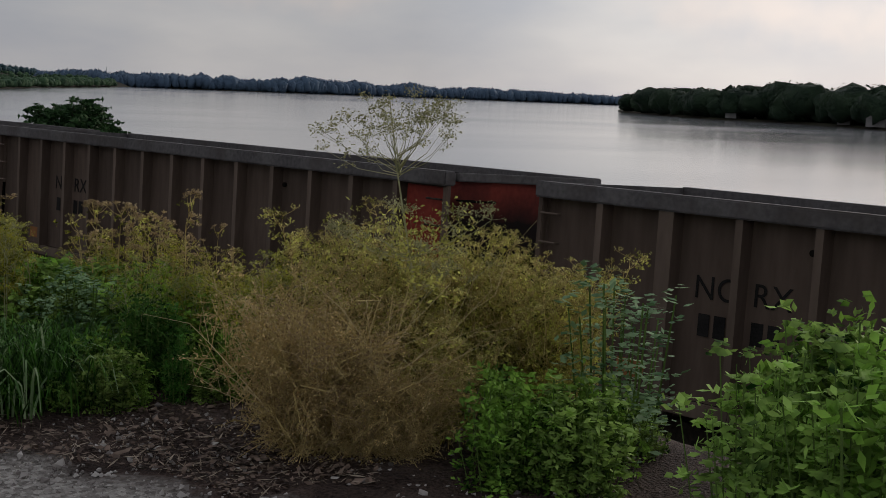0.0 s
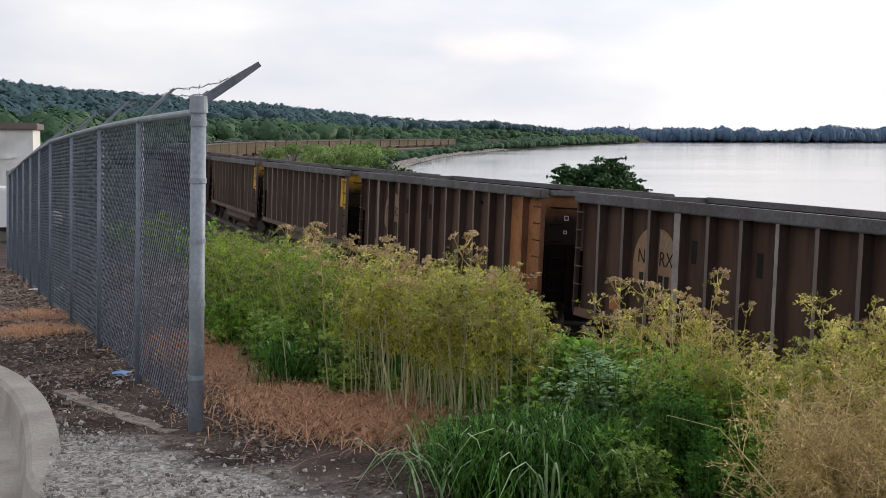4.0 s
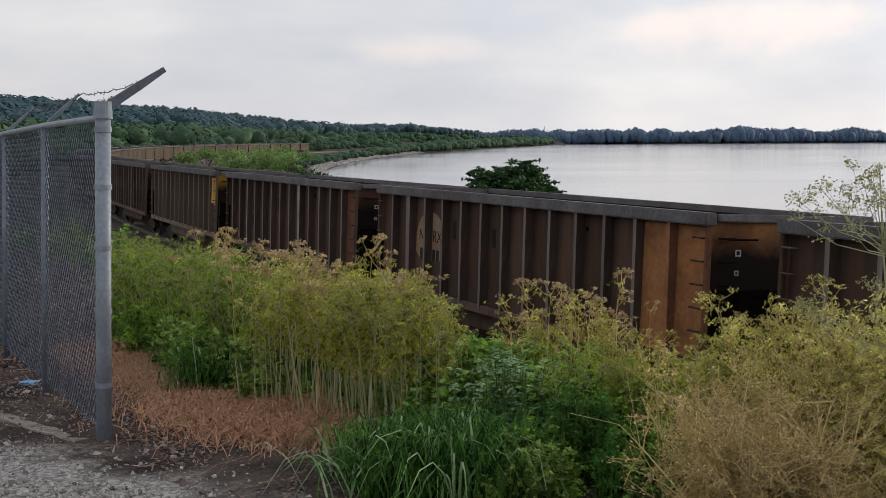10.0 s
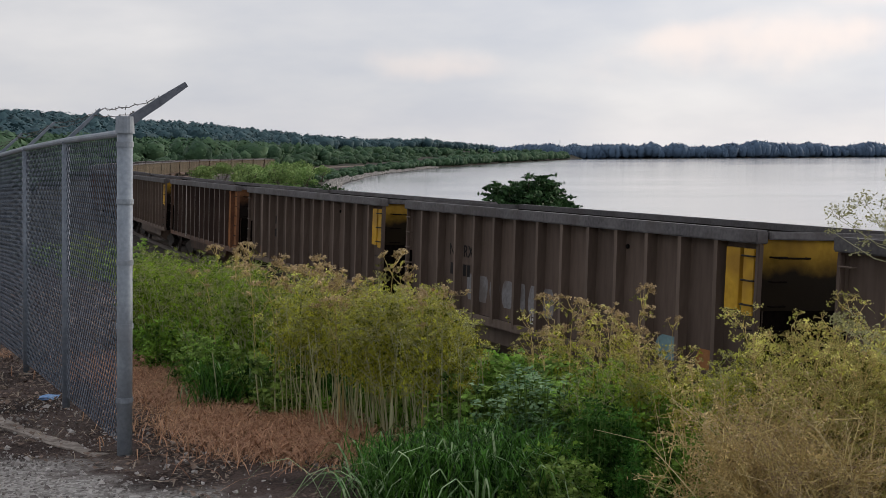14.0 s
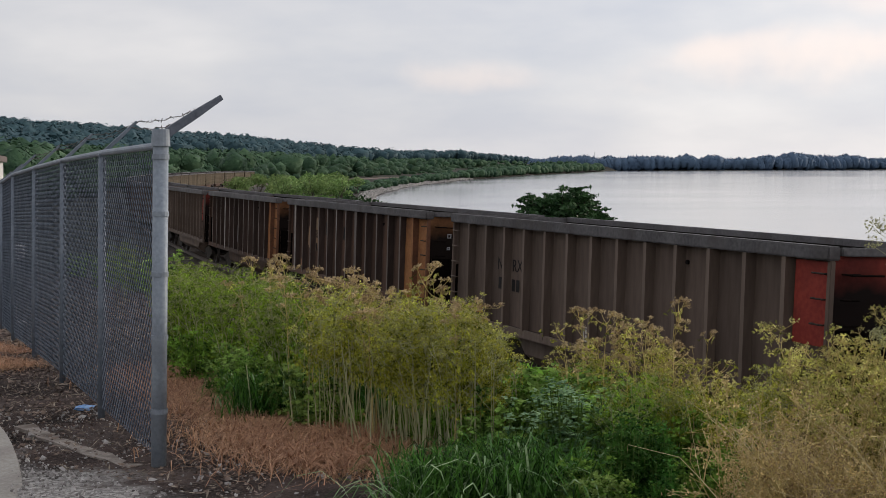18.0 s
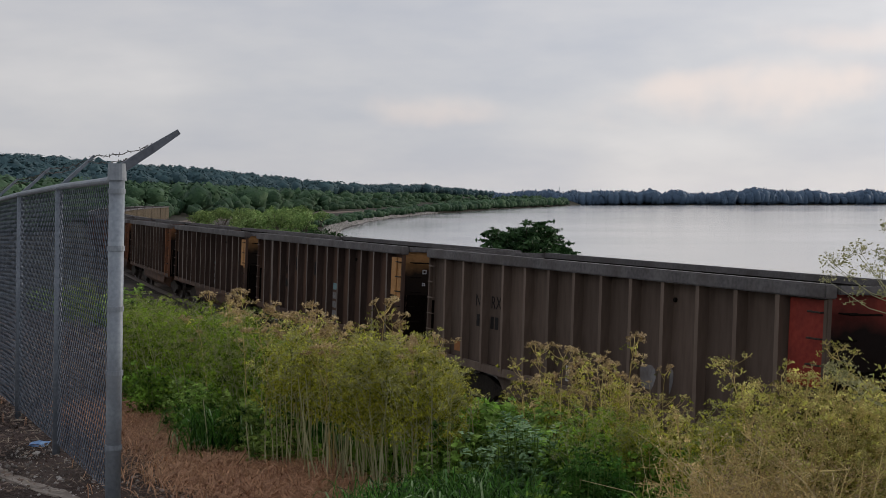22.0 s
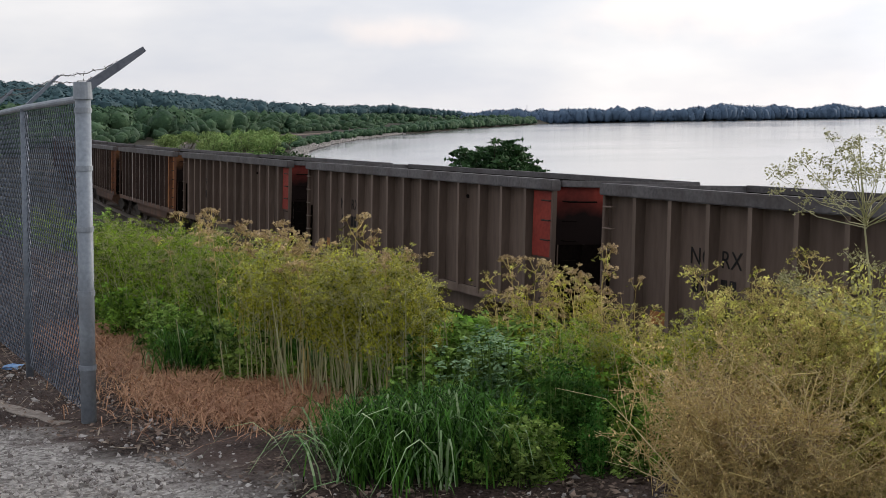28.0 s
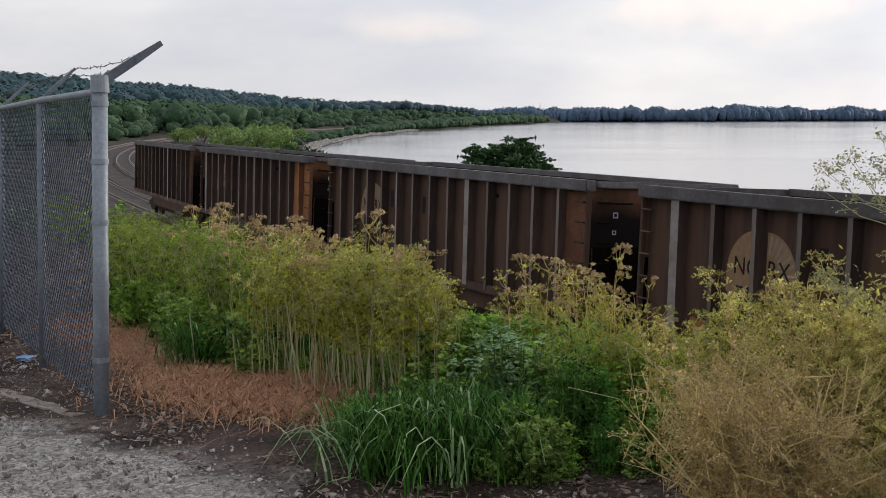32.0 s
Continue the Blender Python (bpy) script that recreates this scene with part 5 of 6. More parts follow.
van = thing("parked_van", "white parked van on the yard beyond the fence", "van", at=pose(p.x, p.y, p.z, 0, 0, 12))
bm = bmesh.new()
prof = [(-2.4, 0.45), (2.3, 0.45), (2.4, 0.95), (1.6, 1.15), (1.0, 1.9), (-2.35, 1.95), (-2.4, 1.0)]
a = [bm.verts.new((x, -0.9, z)) for x, z in prof]
c = [bm.verts.new((x, 0.9, z)) for x, z in prof]
bm.faces.new(a)
bm.faces.new(c[::-1])
for i in range(len(prof)):
    j = (i + 1) % len(prof)
    bm.faces.new((a[i], c[i], c[j], a[j]))
bmesh.ops.bevel(bm, geom=bm.edges[:], offset=0.06, segments=2, affect="EDGES")
part("body", bm, M_VAN, van)
part("side_window", box(-2.0, -0.9, -0.925, -0.9, 1.35, 1.75), M_GLASS, van)
part("bumper", box(-2.45, 2.42, -0.93, 0.93, 0.42, 0.58, 0.03), M_TYRE, van)
for x in (-1.5, 1.5):
    for y in (-0.85, 0.85):
        part("wheel", rod((x, y - 0.1, 0.33), (x, y + 0.1, 0.33), 0.33, 20), M_TYRE, van)


# ---- trees and far woods ----
def crown_points(rng, k, r, h, normals=False):
    """Points in lumps over a rounded crown of radius r and height h, thicker towards the outside."""
    lumps = 9
    c = rng.normal(size=(lumps, 3))
    c /= np.linalg.norm(c, axis=1)[:, None]
    c[:, 2] = np.abs(c[:, 2]) * 0.9 - 0.25
    c *= rng.uniform(0.35, 0.72, (lumps, 1))
    size = rng.uniform(0.26, 0.46, (lumps, 1))
    pick = rng.integers(0, lumps, k)
    d = rng.normal(size=(k, 3))
    d[:, 2] += 0.25
    d /= np.linalg.norm(d, axis=1)[:, None]
    p = c[pick] + d * size[pick] * (rng.uniform(0.93, 1.07, (k, 1)) if normals else rng.uniform(0.5, 1, (k, 1)))
    p = p * np.array([r, r, h / 2]) * 1.1
    return (p, d) if normals else p


def wood(name, xs, ys, zs, hs, material, label, seed, per=60, category="woodland", fine=0.15, rings=2, crown=(0.45, 0.80), full=False):
    """Many trees as one object: each a dense crown swelling into rounded boughs, with leaf clumps standing off it."""
    rng = np.random.default_rng(seed)
    bm = bmesh.new()
    bmesh.ops.create_icosphere(bm, subdivisions=rings, radius=1)
    B = np.array([v.co[:] for v in bm.verts])
    F = np.array([[v.index for v in f.verts] for f in bm.faces])
    bm.free()
    VV, FF, QQ, base = [], [], [], 0
    for x, y, z, h in zip(xs, ys, zs, hs):
        r = h * rng.uniform(*crown)
        c = rng.normal(size=(13, 3))
        c[:, 2] += 0.35
        c /= np.linalg.norm(c, axis=1)[:, None]
        amp, wid = rng.uniform(0.5, 1.0, 13), rng.uniform(0.72, 0.86, 13)
        deep = h * 0.62 if full else min(h * 0.56, r * 0.95)
        scale, rise = np.array([r, r, deep]), h - deep

        def swell(d):
            k = d @ c.T
            b = np.sqrt(np.clip((k - wid) / (1 - wid), 0, 1)) * amp
            return 0.56 + 0.44 * b.max(1)

        ph = rng.uniform(0, 6.28, 6)
        rough = 1 + 0.07 * np.sin(B[:, 0] * 9 + ph[0]) * np.sin(B[:, 1] * 8 + ph[1]) + 0.06 * np.sin(B[:, 2] * 10 + ph[2]) * np.sin(B[:, 0] * 13 + ph[3]) + rng.normal(size=len(B)) * 0.07
        VV.append(B * (swell(B) * rough)[:, None] * scale + (x, y, z + rise))
        FF.append(F + base)
        base += len(B)
        d = rng.normal(size=(per, 3))
        d[:, 2] = np.abs(d[:, 2]) * 0.9 - 0.2
        d /= np.linalg.norm(d, axis=1)[:, None]
        p = d * (swell(d) * rng.uniform(0.96, 1.06, per))[:, None] * scale
        nn = d + rng.normal(size=d.shape) * 0.25
        nn /= np.linalg.norm(nn, axis=1)[:, None]
        QQ.append(shingle_quads(p + (x, y, z + rise), nn, rng.uniform(0.6, 1.3, per) * r * fine, rng))
    VV, FF, QQ = np.concatenate(VV), np.concatenate(FF), np.concatenate(QQ).reshape(-1, 3)
    nq = len(QQ) // 4
    me = bpy.data.meshes.new(name)
    me.vertices.add(len(VV) + len(QQ))
    me.vertices.foreach_set("co", np.concatenate([VV, QQ]).astype(np.float32).reshape(-1))
    me.loops.add(len(FF) * 3 + len(QQ))
    me.loops.foreach_set("vertex_index", np.concatenate([FF.reshape(-1), np.arange(len(VV), len(VV) + len(QQ))]).astype(np.int32))
    me.polygons.add(len(FF) + nq)
    me.polygons.foreach_set("loop_start", np.concatenate([np.arange(0, len(FF) * 3, 3), len(FF) * 3 + np.arange(0, len(QQ), 4)]).astype(np.int32))
    me.polygons.foreach_set("use_smooth", np.concatenate([np.ones(len(FF), bool), np.zeros(nq, bool)]))
    me.update(calc_edges=True)
    me.materials.append(material)
    return tagged(new(name, me), label, category, kind="stuff")


rng = np.random.default_rng(21)
# far shore of the lake
az = rng.uniform(-60, -1.0, 6500)
edge = np.interp(az, [-180, -60, -30, -26, -14, -7, -4, 180], [1500, 1700, 2150, 2050, 1640, 1600, 1700, 1700])
r = edge + 18 + rng.uniform(0, 70, len(az))
top = np.interp(az, [-60, -30, -28, -24, -21.6, -18, -15.6, -13.2, -10.8, -7, -4], [22, 19, 19, 21, 23, 22, 25, 21, 22, 23, 22])
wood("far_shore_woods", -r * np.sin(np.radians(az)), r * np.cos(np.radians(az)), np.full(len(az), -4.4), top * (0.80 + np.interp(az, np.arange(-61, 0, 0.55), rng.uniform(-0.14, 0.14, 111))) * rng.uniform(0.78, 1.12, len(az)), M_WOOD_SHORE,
     "distant treeline along the far lake shore with blue haze painted in", 31, 18, fine=0.30, rings=1, crown=(0.30, 0.52), full=True)
# headland with houses
az = rng.uniform(-46, -29.5, 330)
beach = np.interp(-az, [29.2, 29.4, 31, 33, 36.6, 40.3, 60], [775, 768, 680, 604, 568, 486, 420])
r = beach + 14 + rng.uniform(0, 60, len(az))
top = np.interp(az, [-46, -40, -38, -36, -34, -31.5, -30.2, -29.5], [20, 19, 20, 21, 18, 18, 17, 12])
wood("headland_woods", -r * np.sin(np.radians(az)), r * np.cos(np.radians(az)), np.full(len(az), -4.1), top * rng.uniform(0.62, 0.88, len(az)), M_WOOD_HEAD,
     "dark trees on a wooded headland across the lake", 32, 130, fine=0.13)
# bluffs on the outer side of the railway
hx, hy = [], []
while len(hx) < 5600:
    a = rng.uniform(-9, 30)
    d = 240 + (float(np.interp(a, RIDGE_AZ, RIDGE_R)) - 200) * rng.uniform(0, 1) ** 0.8
    x, y = -d * math.sin(radians(a)), d * math.cos(radians(a))
    hx.append(x)
    hy.append(y)
hx, hy = np.array(hx), np.array(hy)
s, q = track_sq(hx, hy)
ok = q < -22
hx, hy, q = hx[ok], hy[ok], q[ok]
hz = ground_height(hx, hy)
far = np.hypot(hx, hy)
hs = np.minimum(rng.uniform(7.5, 13.5, len(hx)), 1.65 + far * np.tan(np.radians(np.interp(np.degrees(np.arctan2(-hx, hy)), RIDGE_AZ, RIDGE_EL))) - hz + rng.uniform(-1.5, 2.5, len(hx)))
ridge_el = np.interp(np.degrees(np.arctan2(-hx, hy)), RIDGE_AZ, RIDGE_EL)
m = (q < -80) & (far > 330)
cap = 1.65 + far * np.tan(np.radians(ridge_el * 0.5)) - hz
hs = np.where(m, hs, np.minimum(hs, cap) * rng.choice([0.5, 0.65, 0.8, 0.95, 1.25], len(hs)))
keep = hs > 2.2
hx, hy, hz, hs, m = hx[keep], hy[keep], hz[keep], hs[keep], m[keep]
wood("bluff_woods", hx[m], hy[m], hz[m], hs[m], M_WOOD_FAR, "dense woods over rolling bluffs with blue haze painted in", 33, 70, fine=0.20, rings=1, crown=(0.42, 0.72))
wood("lineside_woods", hx[~m], hy[~m], hz[~m], hs[~m] * 0.9, M_WOOD_NEAR, "dense green woods beyond the railway curve", 34, 150, fine=0.14, rings=1, crown=(0.42, 0.72))
# trees and scrub between the railway and the lake
ss = rng.uniform(250, 1450, 560)
qq = np.interp(ss, SHORE_S, SHORE_Q) - rng.uniform(0.5, 9, len(ss))
pts = np.array([on_track(a, b) for a, b in zip(ss, qq)])
hh = np.interp(ss, [250, 400, 560, 760, 1000, 1450], [1.8, 2.2, 3.6, 5.5, 7.5, 9]) * rng.uniform(0.5, 1.1, len(ss))
wood("lakeside_trees", pts[:, 0], pts[:, 1], np.full(len(ss), -4.3), hh, M_WOOD_NEAR, "low green trees along the lake bank", 35, 130, fine=0.14)

# trees close to the outer side of the line
ss, qq = rng.uniform(150, 1100, 620), -rng.uniform(9, 62, 620)
pts = np.array([on_track(a, b) for a, b in zip(ss, qq)])
hh = np.interp(-qq, [9, 25, 62], [3.5, 6.5, 9.5]) * rng.uniform(0.6, 1.1, len(ss))
wood("lineside_trees", pts[:, 0], pts[:, 1], np.full(len(ss), -3.7), hh, M_WOOD_NEAR, "green trees along the outer side of the railway", 36, 200, fine=0.12)

# rocks along the far bank
rr = np.random.default_rng(77)
ss = rr.uniform(140, 620, 1500)
qq = np.interp(ss, SHORE_S, SHORE_Q) + rr.uniform(-2.2, 0.6, len(ss))
P = np.array([on_track(a, b, -4.75) for a, b in zip(ss, qq)])
P[:, 2] += np.interp(qq - np.interp(ss, SHORE_S, SHORE_Q), [-2.2, 0.6], [0.5, -0.1])
octa = np.array([(1, 0, 0), (0, 1, 0), (-1, 0, 0), (0, -1, 0), (0, 0, 0.8), (0, 0, -0.8)])
verts = (P[:, None] + octa * rr.uniform(0.25, 0.65, (len(ss), 1, 1)) * rr.uniform(0.65, 1.3, (len(ss), 6, 1))).reshape(-1, 3)
tris = [(6 * i + u, 6 * i + v, 6 * i + w) for i in range(len(ss)) for u, v, w in ((0, 1, 4), (1, 2, 4), (2, 3, 4), (3, 0, 4), (1, 0, 5), (2, 1, 5), (3, 2, 5), (0, 3, 5))]
me = bpy.data.meshes.new("shore_rocks")
me.from_pydata(verts.tolist(), [], tris)
me.materials.append(M_RIPRAP)
tagged(new("shore_rocks", me), "pale rocks along the lake bank", "rocks", kind="stuff")


def bush(name, label, category, at, r, h, material, leaves, leaf, seed, group="", long=1.7, trunk=0.03, flat=0.2):
    """A shrub or small tree: forked tapering stems and a lumpy crown of single leaves."""
    rg = np.random.default_rng(seed)
    ob = thing(name, label, category, at=Matrix.Translation(at), group=group)
    P = crown_points(rg, leaves, r, h * 0.85) + (0, 0, h * 0.55)
    bm = bmesh.new()
    for i in range(6):
        a = rg.uniform(0, 6.28)
        m1 = (r * 0.25 * math.cos(a), r * 0.25 * math.sin(a), h * 0.35)
        m2 = (r * 0.65 * math.cos(a + 0.3), r * 0.65 * math.sin(a + 0.3), h * rg.uniform(0.6, 0.85))
        rod((0.05 * math.cos(a), 0.05 * math.sin(a), -0.1), m1, trunk, 6, bm, trunk * 0.7)
        rod(m1, m2, trunk * 0.7, 6, bm, trunk * 0.25)
    part("trunk", bm, M_BARK, ob)
    part("crown", quads("crown", leaf_quads(P, rg.uniform(0.7, 1.3, leaves) * leaf, rg, long, flat), material), None, ob)
    return ob


# light green scrub inside the curve
for i in range(46):
    s = rng.uniform(86, 250)
    q = rng.uniform(10.5, max(12, float(np.interp(s, SHORE_S, SHORE_Q)) - 3))
    p = on_track(s, q, -4.05)
    h = rng.uniform(2.8, 5.4) * (0.8 if s < 120 else 1.0)
    bush("willow_scrub", "light green willow scrub beside the railway curve", "shrub", p, h * 0.5, h, M_YOUNG, 900, 0.17, 100 + i, "lineside scrub", 2.0, 0.05)
p = at_polar(-5.2, 48, -4.0)

# dark leafy shrub on the lake side of the line
def compound_shrub():
    rg = np.random.default_rng(3)
    ob = thing("sumac_shrub", "dark green leafy shrub on the lake side of the railway", "shrub", at=Matrix.Translation(p))
    stems, leaves = [], []
    bm = bmesh.new()
    for i in range(46):
        a = rg.uniform(0, 6.28)
        rr = 1.95 * math.sqrt(rg.uniform(0, 1))
        tipv = np.array([rr * math.cos(a) + 0.15 * rr, rr * math.sin(a) * 0.8, 4.72 - 0.26 * rr ** 2 + rg.uniform(-0.35, 0.25)])
        mid = tipv * (0.45, 0.45, 0.6)
        rod((0, 0, -0.3), mid, 0.035, 5, bm, 0.025)
        rod(mid, tipv, 0.025, 5, bm, 0.008)
        for j in range(21):
            b = rg.uniform(0, 6.28)
            up = rg.uniform(-0.25, 0.5)
            dirv = np.array([math.cos(b), math.sin(b), up])
            dirv /= np.linalg.norm(dirv)
            o = tipv - (0, 0, rg.uniform(0, 1.5))
            for u in np.linspace(0.12, 0.62, 7):
                sidev = np.cross(dirv, (0, 0, 1))
                for sgn in (-1, 1):
                    c = o + dirv * u + sidev * sgn * 0.075 - np.array([0, 0, 0.22 * u * u])
                    leaves.append(c)
    part("trunk", bm, M_BARK, ob)
    part("crown", quads("crown", leaf_quads(np.array(leaves), rg.uniform(0.075, 0.125, len(leaves)), rg, 2.2, 0.2), M_SHRUB), None, ob)
    return ob


compound_shrub()
for i, (az_, r_, h_) in enumerate(((-6.6, 41, 3.0), (-2.6, 44, 2.2), (1.6, 60, 2.3), (3.4, 72, 2.6), (4.1, 105, 3.9), (3.4, 112, 3.7), (5.0, 108, 3.4))):
    bush("lineside_shrub", "dark green low shrub on the lake bank", "shrub", at_polar(az_, r_, -4.1), h_ * 0.7, h_, M_SHRUB, 500, 0.2, 300 + i, "lineside scrub")

# lattice mast on the far shore
p2 = at_polar(-6.97, 1650, -4)
mast = thing("radio_mast", "thin grey mast rising above the far treeline", "mast", at=Matrix.Translation(p2))
part("pole", rod((0, 0, 0), (0, 0, 22.5), 0.5, 8, r2=0.25), M_GALV, mast)

# small houses on the headland
M_HOUSE = mat("weathered_house_wall", (0.20, 0.195, 0.19), (0.32, 0.31, 0.30), scale=0.3, rough=0.7)
M_SHINGLE = mat("grey_shingle_roof", (0.16, 0.15, 0.15), (0.26, 0.25, 0.24), scale=0.5, rough=0.8)


def house(az_, r_, w, d, h, turn):
    q = at_polar(az_, r_, -4.05)
    ob = thing("lake_house", "pale house with grey gabled roof on the wooded headland", "house", at=pose(q.x, q.y, q.z, 0, 0, turn), group="lake houses")
    part("wall", box(-w / 2, w / 2, -d / 2, d / 2, 0, h), M_HOUSE, ob)
    bm = bmesh.new()
    e = 0.4
    a = [bm.verts.new(v) for v in ((-w / 2 - e, -d / 2 - e, h), (-w / 2 - e, d / 2 + e, h), (-w / 2 - e, 0, h + d * 0.36))]
    c = [bm.verts.new(v) for v in ((w / 2 + e, -d / 2 - e, h), (w / 2 + e, d / 2 + e, h), (w / 2 + e, 0, h + d * 0.36))]
    bm.faces.new(a)
    bm.faces.new(c[::-1])
    for i in range(3):
        j = (i + 1) % 3
        bm.faces.new((a[i], c[i], c[j], a[j]))
    part("roof", bm, M_SHINGLE, ob)
    for x in (-w * 0.3, 0, w * 0.3):
        part("window", box(x - 0.6, x + 0.6, -d / 2 - 0.04, -d / 2, 1.0, 2.3), M_GLASS, ob)


for row in ((-40.2, 502, 12, 7, 2.8, 40), (-38.9, 532, 7, 5, 2.2, 36), (-34.2, 606, 6, 5, 2.2, 35)):
    house(*row)


# ---- bank vegetation ----
def umbel_plant(seed, height, spread, nst, mats, bare=0.38, dense=1.0, leafsize=0.0165, umbel=0.07, heads=1.0, limbs=(7, 11), seed_size=0.0105):
    """A tall branching weed: pale stems, feathery sprays and flat-topped umbels, each of rays that end in small seed clusters. Returns its three meshes."""
    rg = np.random.default_rng(seed)
    P, Q, W, C, CS, U = [], [], [], [], [], []
    for i in range(nst):
        a = rg.uniform(0, 6.28)
        b0 = np.array([math.cos(a), math.sin(a), 0]) * spread * 0.45 * math.sqrt(rg.uniform(0, 1))
        h = height * rg.uniform(0.74, 1.0)
        lean = np.array([math.cos(a), math.sin(a), 0]) * spread * rg.uniform(0.1, 0.62)
        nodes = [b0 + lean * u ** 1.5 + np.array([0, 0, h * u]) + rg.normal(size=3) * 0.012 for u in np.linspace(0, 1, 6)]
        for u, (n0, n1) in enumerate(zip(nodes, nodes[1:])):
            P.append(n0)
            Q.append(n1)
            W.append(0.019 - 0.0026 * u)
        for j in range(int(rg.integers(*limbs))):
            u = rg.uniform(bare, 1.0) if j else 1.0
            f = min(int(u * 5), 4)
            o = nodes[f] + (nodes[f + 1] - nodes[f]) * (u * 5 - f)
            b = rg.uniform(0, 6.28)
            d = np.array([math.cos(b), math.sin(b), rg.uniform(0.6, 1.4)])
            d /= np.linalg.norm(d)
            ln = rg.uniform(0.16, 0.40) * (1.3 - 0.6 * u) * height / 1.7 if j else 0.12
            e = o + d * ln
            m1 = o + d * ln * 0.5 - np.array([0, 0, 0.02])
            P += [o, m1]
            Q += [m1, e]
            W += [0.010, 0.007]
            for g in range(int(3.2 * dense * (1.45 - 0.75 * u)) + (1 if rg.random() < 0.5 else 0)):
                kk = 14
                hub = o + (e - o) * rg.uniform(0.15, 0.9) + rg.normal(size=3) * np.array([0.07, 0.07, 0.05])
                fr = rg.normal(size=3) * (1, 1, 0.4)
                fr *= 0.085 / (np.linalg.norm(fr) + 1e-6)
                along = rg.uniform(-1, 1, (kk, 1))
                C.append(hub + fr * along - np.array([0, 0, 0.035]) * along ** 2 + rg.normal(size=(kk, 3)) * 0.010 * (1.25 - np.abs(along)))
                CS.append(np.full(kk, leafsize) * rg.uniform(0.6, 1.3, kk))
            for g in range(int(rg.integers(1, 4) * heads + 0.5) if u > bare + 0.35 * (1 - bare) else 0):
                c0 = e + (rg.normal(size=3) * np.array([0.07, 0.07, 0.05]) if g else 0)
                P.append(e)
                Q.append(c0)
                W.append(0.005)
                tilt = rg.normal(size=3) * 0.25 + np.array([0, 0, 1]) + d * 0.5
                tilt /= np.linalg.norm(tilt)
                rr = umbel * rg.uniform(0.6, 1.15)
                for q in range(9):
                    v = rg.normal(size=3)
                    v -= tilt * (v @ tilt)
                    v *= rr * math.sqrt(rg.uniform(0.1, 1)) / (np.linalg.norm(v) + 1e-6)
                    tip = c0 + v + tilt * (rr * 0.85 - (v @ v) / rr * 0.35)
                    P.append(c0)
                    Q.append(tip)
                    W.append(0.0026)
                    U.append(tip + rg.normal(size=(4, 3)) * 0.008)
    st = quads("stems", blade_quads(P, Q, W, rg), mats[0])
    C, CS = np.concatenate(C), np.concatenate(CS)
    lv = quads("feathery_leaves", leaf_quads(C, CS, rg, 2.6), mats[1])
    U = np.concatenate(U)
    sd = quads("seed_heads", leaf_quads(U, rg.uniform(0.65, 1.35, len(U)) * seed_size, rg, 1.6, 0.3), mats[2])
    return st, lv, sd


def twig_bush(seed, height, spread, nst):
    """A withered bush: a fan of leaning bare stems that fork into many fine twigs with shrivelled leaves."""
    rg = np.random.default_rng(seed)
    P, Q, W, C = [], [], [], []
    for i in range(nst):
        a = rg.uniform(0, 6.28)
        out = np.array([math.cos(a), math.sin(a), 0])
        h, reach = height * rg.uniform(0.6, 1.0), spread * rg.uniform(0.2, 1.0)
        nodes = [out * (0.05 + reach * u ** 1.6) + np.array([0, 0, h * (1.25 * u - 0.25 * u * u)]) + rg.normal(size=3) * 0.02 for u in np.linspace(0, 1, 6)]
        for u, (n0, n1) in enumerate(zip(nodes, nodes[1:])):
            P.append(n0)
            Q.append(n1)
            W.append(0.014 - 0.0022 * u)
        for j in range(11):
            u = rg.uniform(0.08, 0.98)
            f = min(int(u * 5), 4)
            o = nodes[f] + (nodes[f + 1] - nodes[f]) * (u * 5 - f)
            d = rg.normal(size=3) + np.array([0, 0, 0.7]) + out * 0.3
            d /= np.linalg.norm(d)
            e = o + d * rg.uniform(0.15, 0.34)
            P.append(o)
            Q.append(e)
            W.append(0.006)
            for g in range(6):
                o2 = o + (e - o) * rg.uniform(0.2, 1)
                d2 = d + rg.normal(size=3) * 0.8
                e2 = o2 + d2 / np.linalg.norm(d2) * rg.uniform(0.06, 0.16)
                P.append(o2)
                Q.append(e2)
                W.append(0.0035)
                C.append(o2 + (e2 - o2) * rg.uniform(0.1, 1.1, (7, 1)) + rg.normal(size=(7, 3)) * 0.016)
    for i in range(7):
        a = rg.uniform(0, 6.28)
        d = np.array([math.cos(a), math.sin(a), rg.uniform(1.1, 2.6)])
        d *= rg.uniform(0.75, 1.05) * height / np.linalg.norm(d)
        pts = [d * u + (0, 0, -0.12 * u * u) + rg.normal(size=3) * 0.025 for u in np.linspace(0.05, 1.05, 6)]
        for u, (n0, n1) in enumerate(zip(pts, pts[1:])):
            P.append(n0)
            Q.append(n1)
            W.append(0.013 - 0.0018 * u)
            e = n1 + rg.normal(size=3) * 0.10 + d * 0.10
            P.append(n1)
            Q.append(e)
            W.append(0.006)
    st = quads("stems", blade_quads(P, Q, W, rg), M_DRYSTEM)
    C = np.concatenate(C)
    k = len(C) // 2
    return st, quads("leaves", leaf_quads(C[:k], rg.uniform(0.006, 0.011, k), rg, 2.6), M_TANLEAF), quads("seeds", leaf_quads(C[k:], rg.uniform(0.006, 0.012, len(C) - k), rg, 1.8), M_DRYSEED)


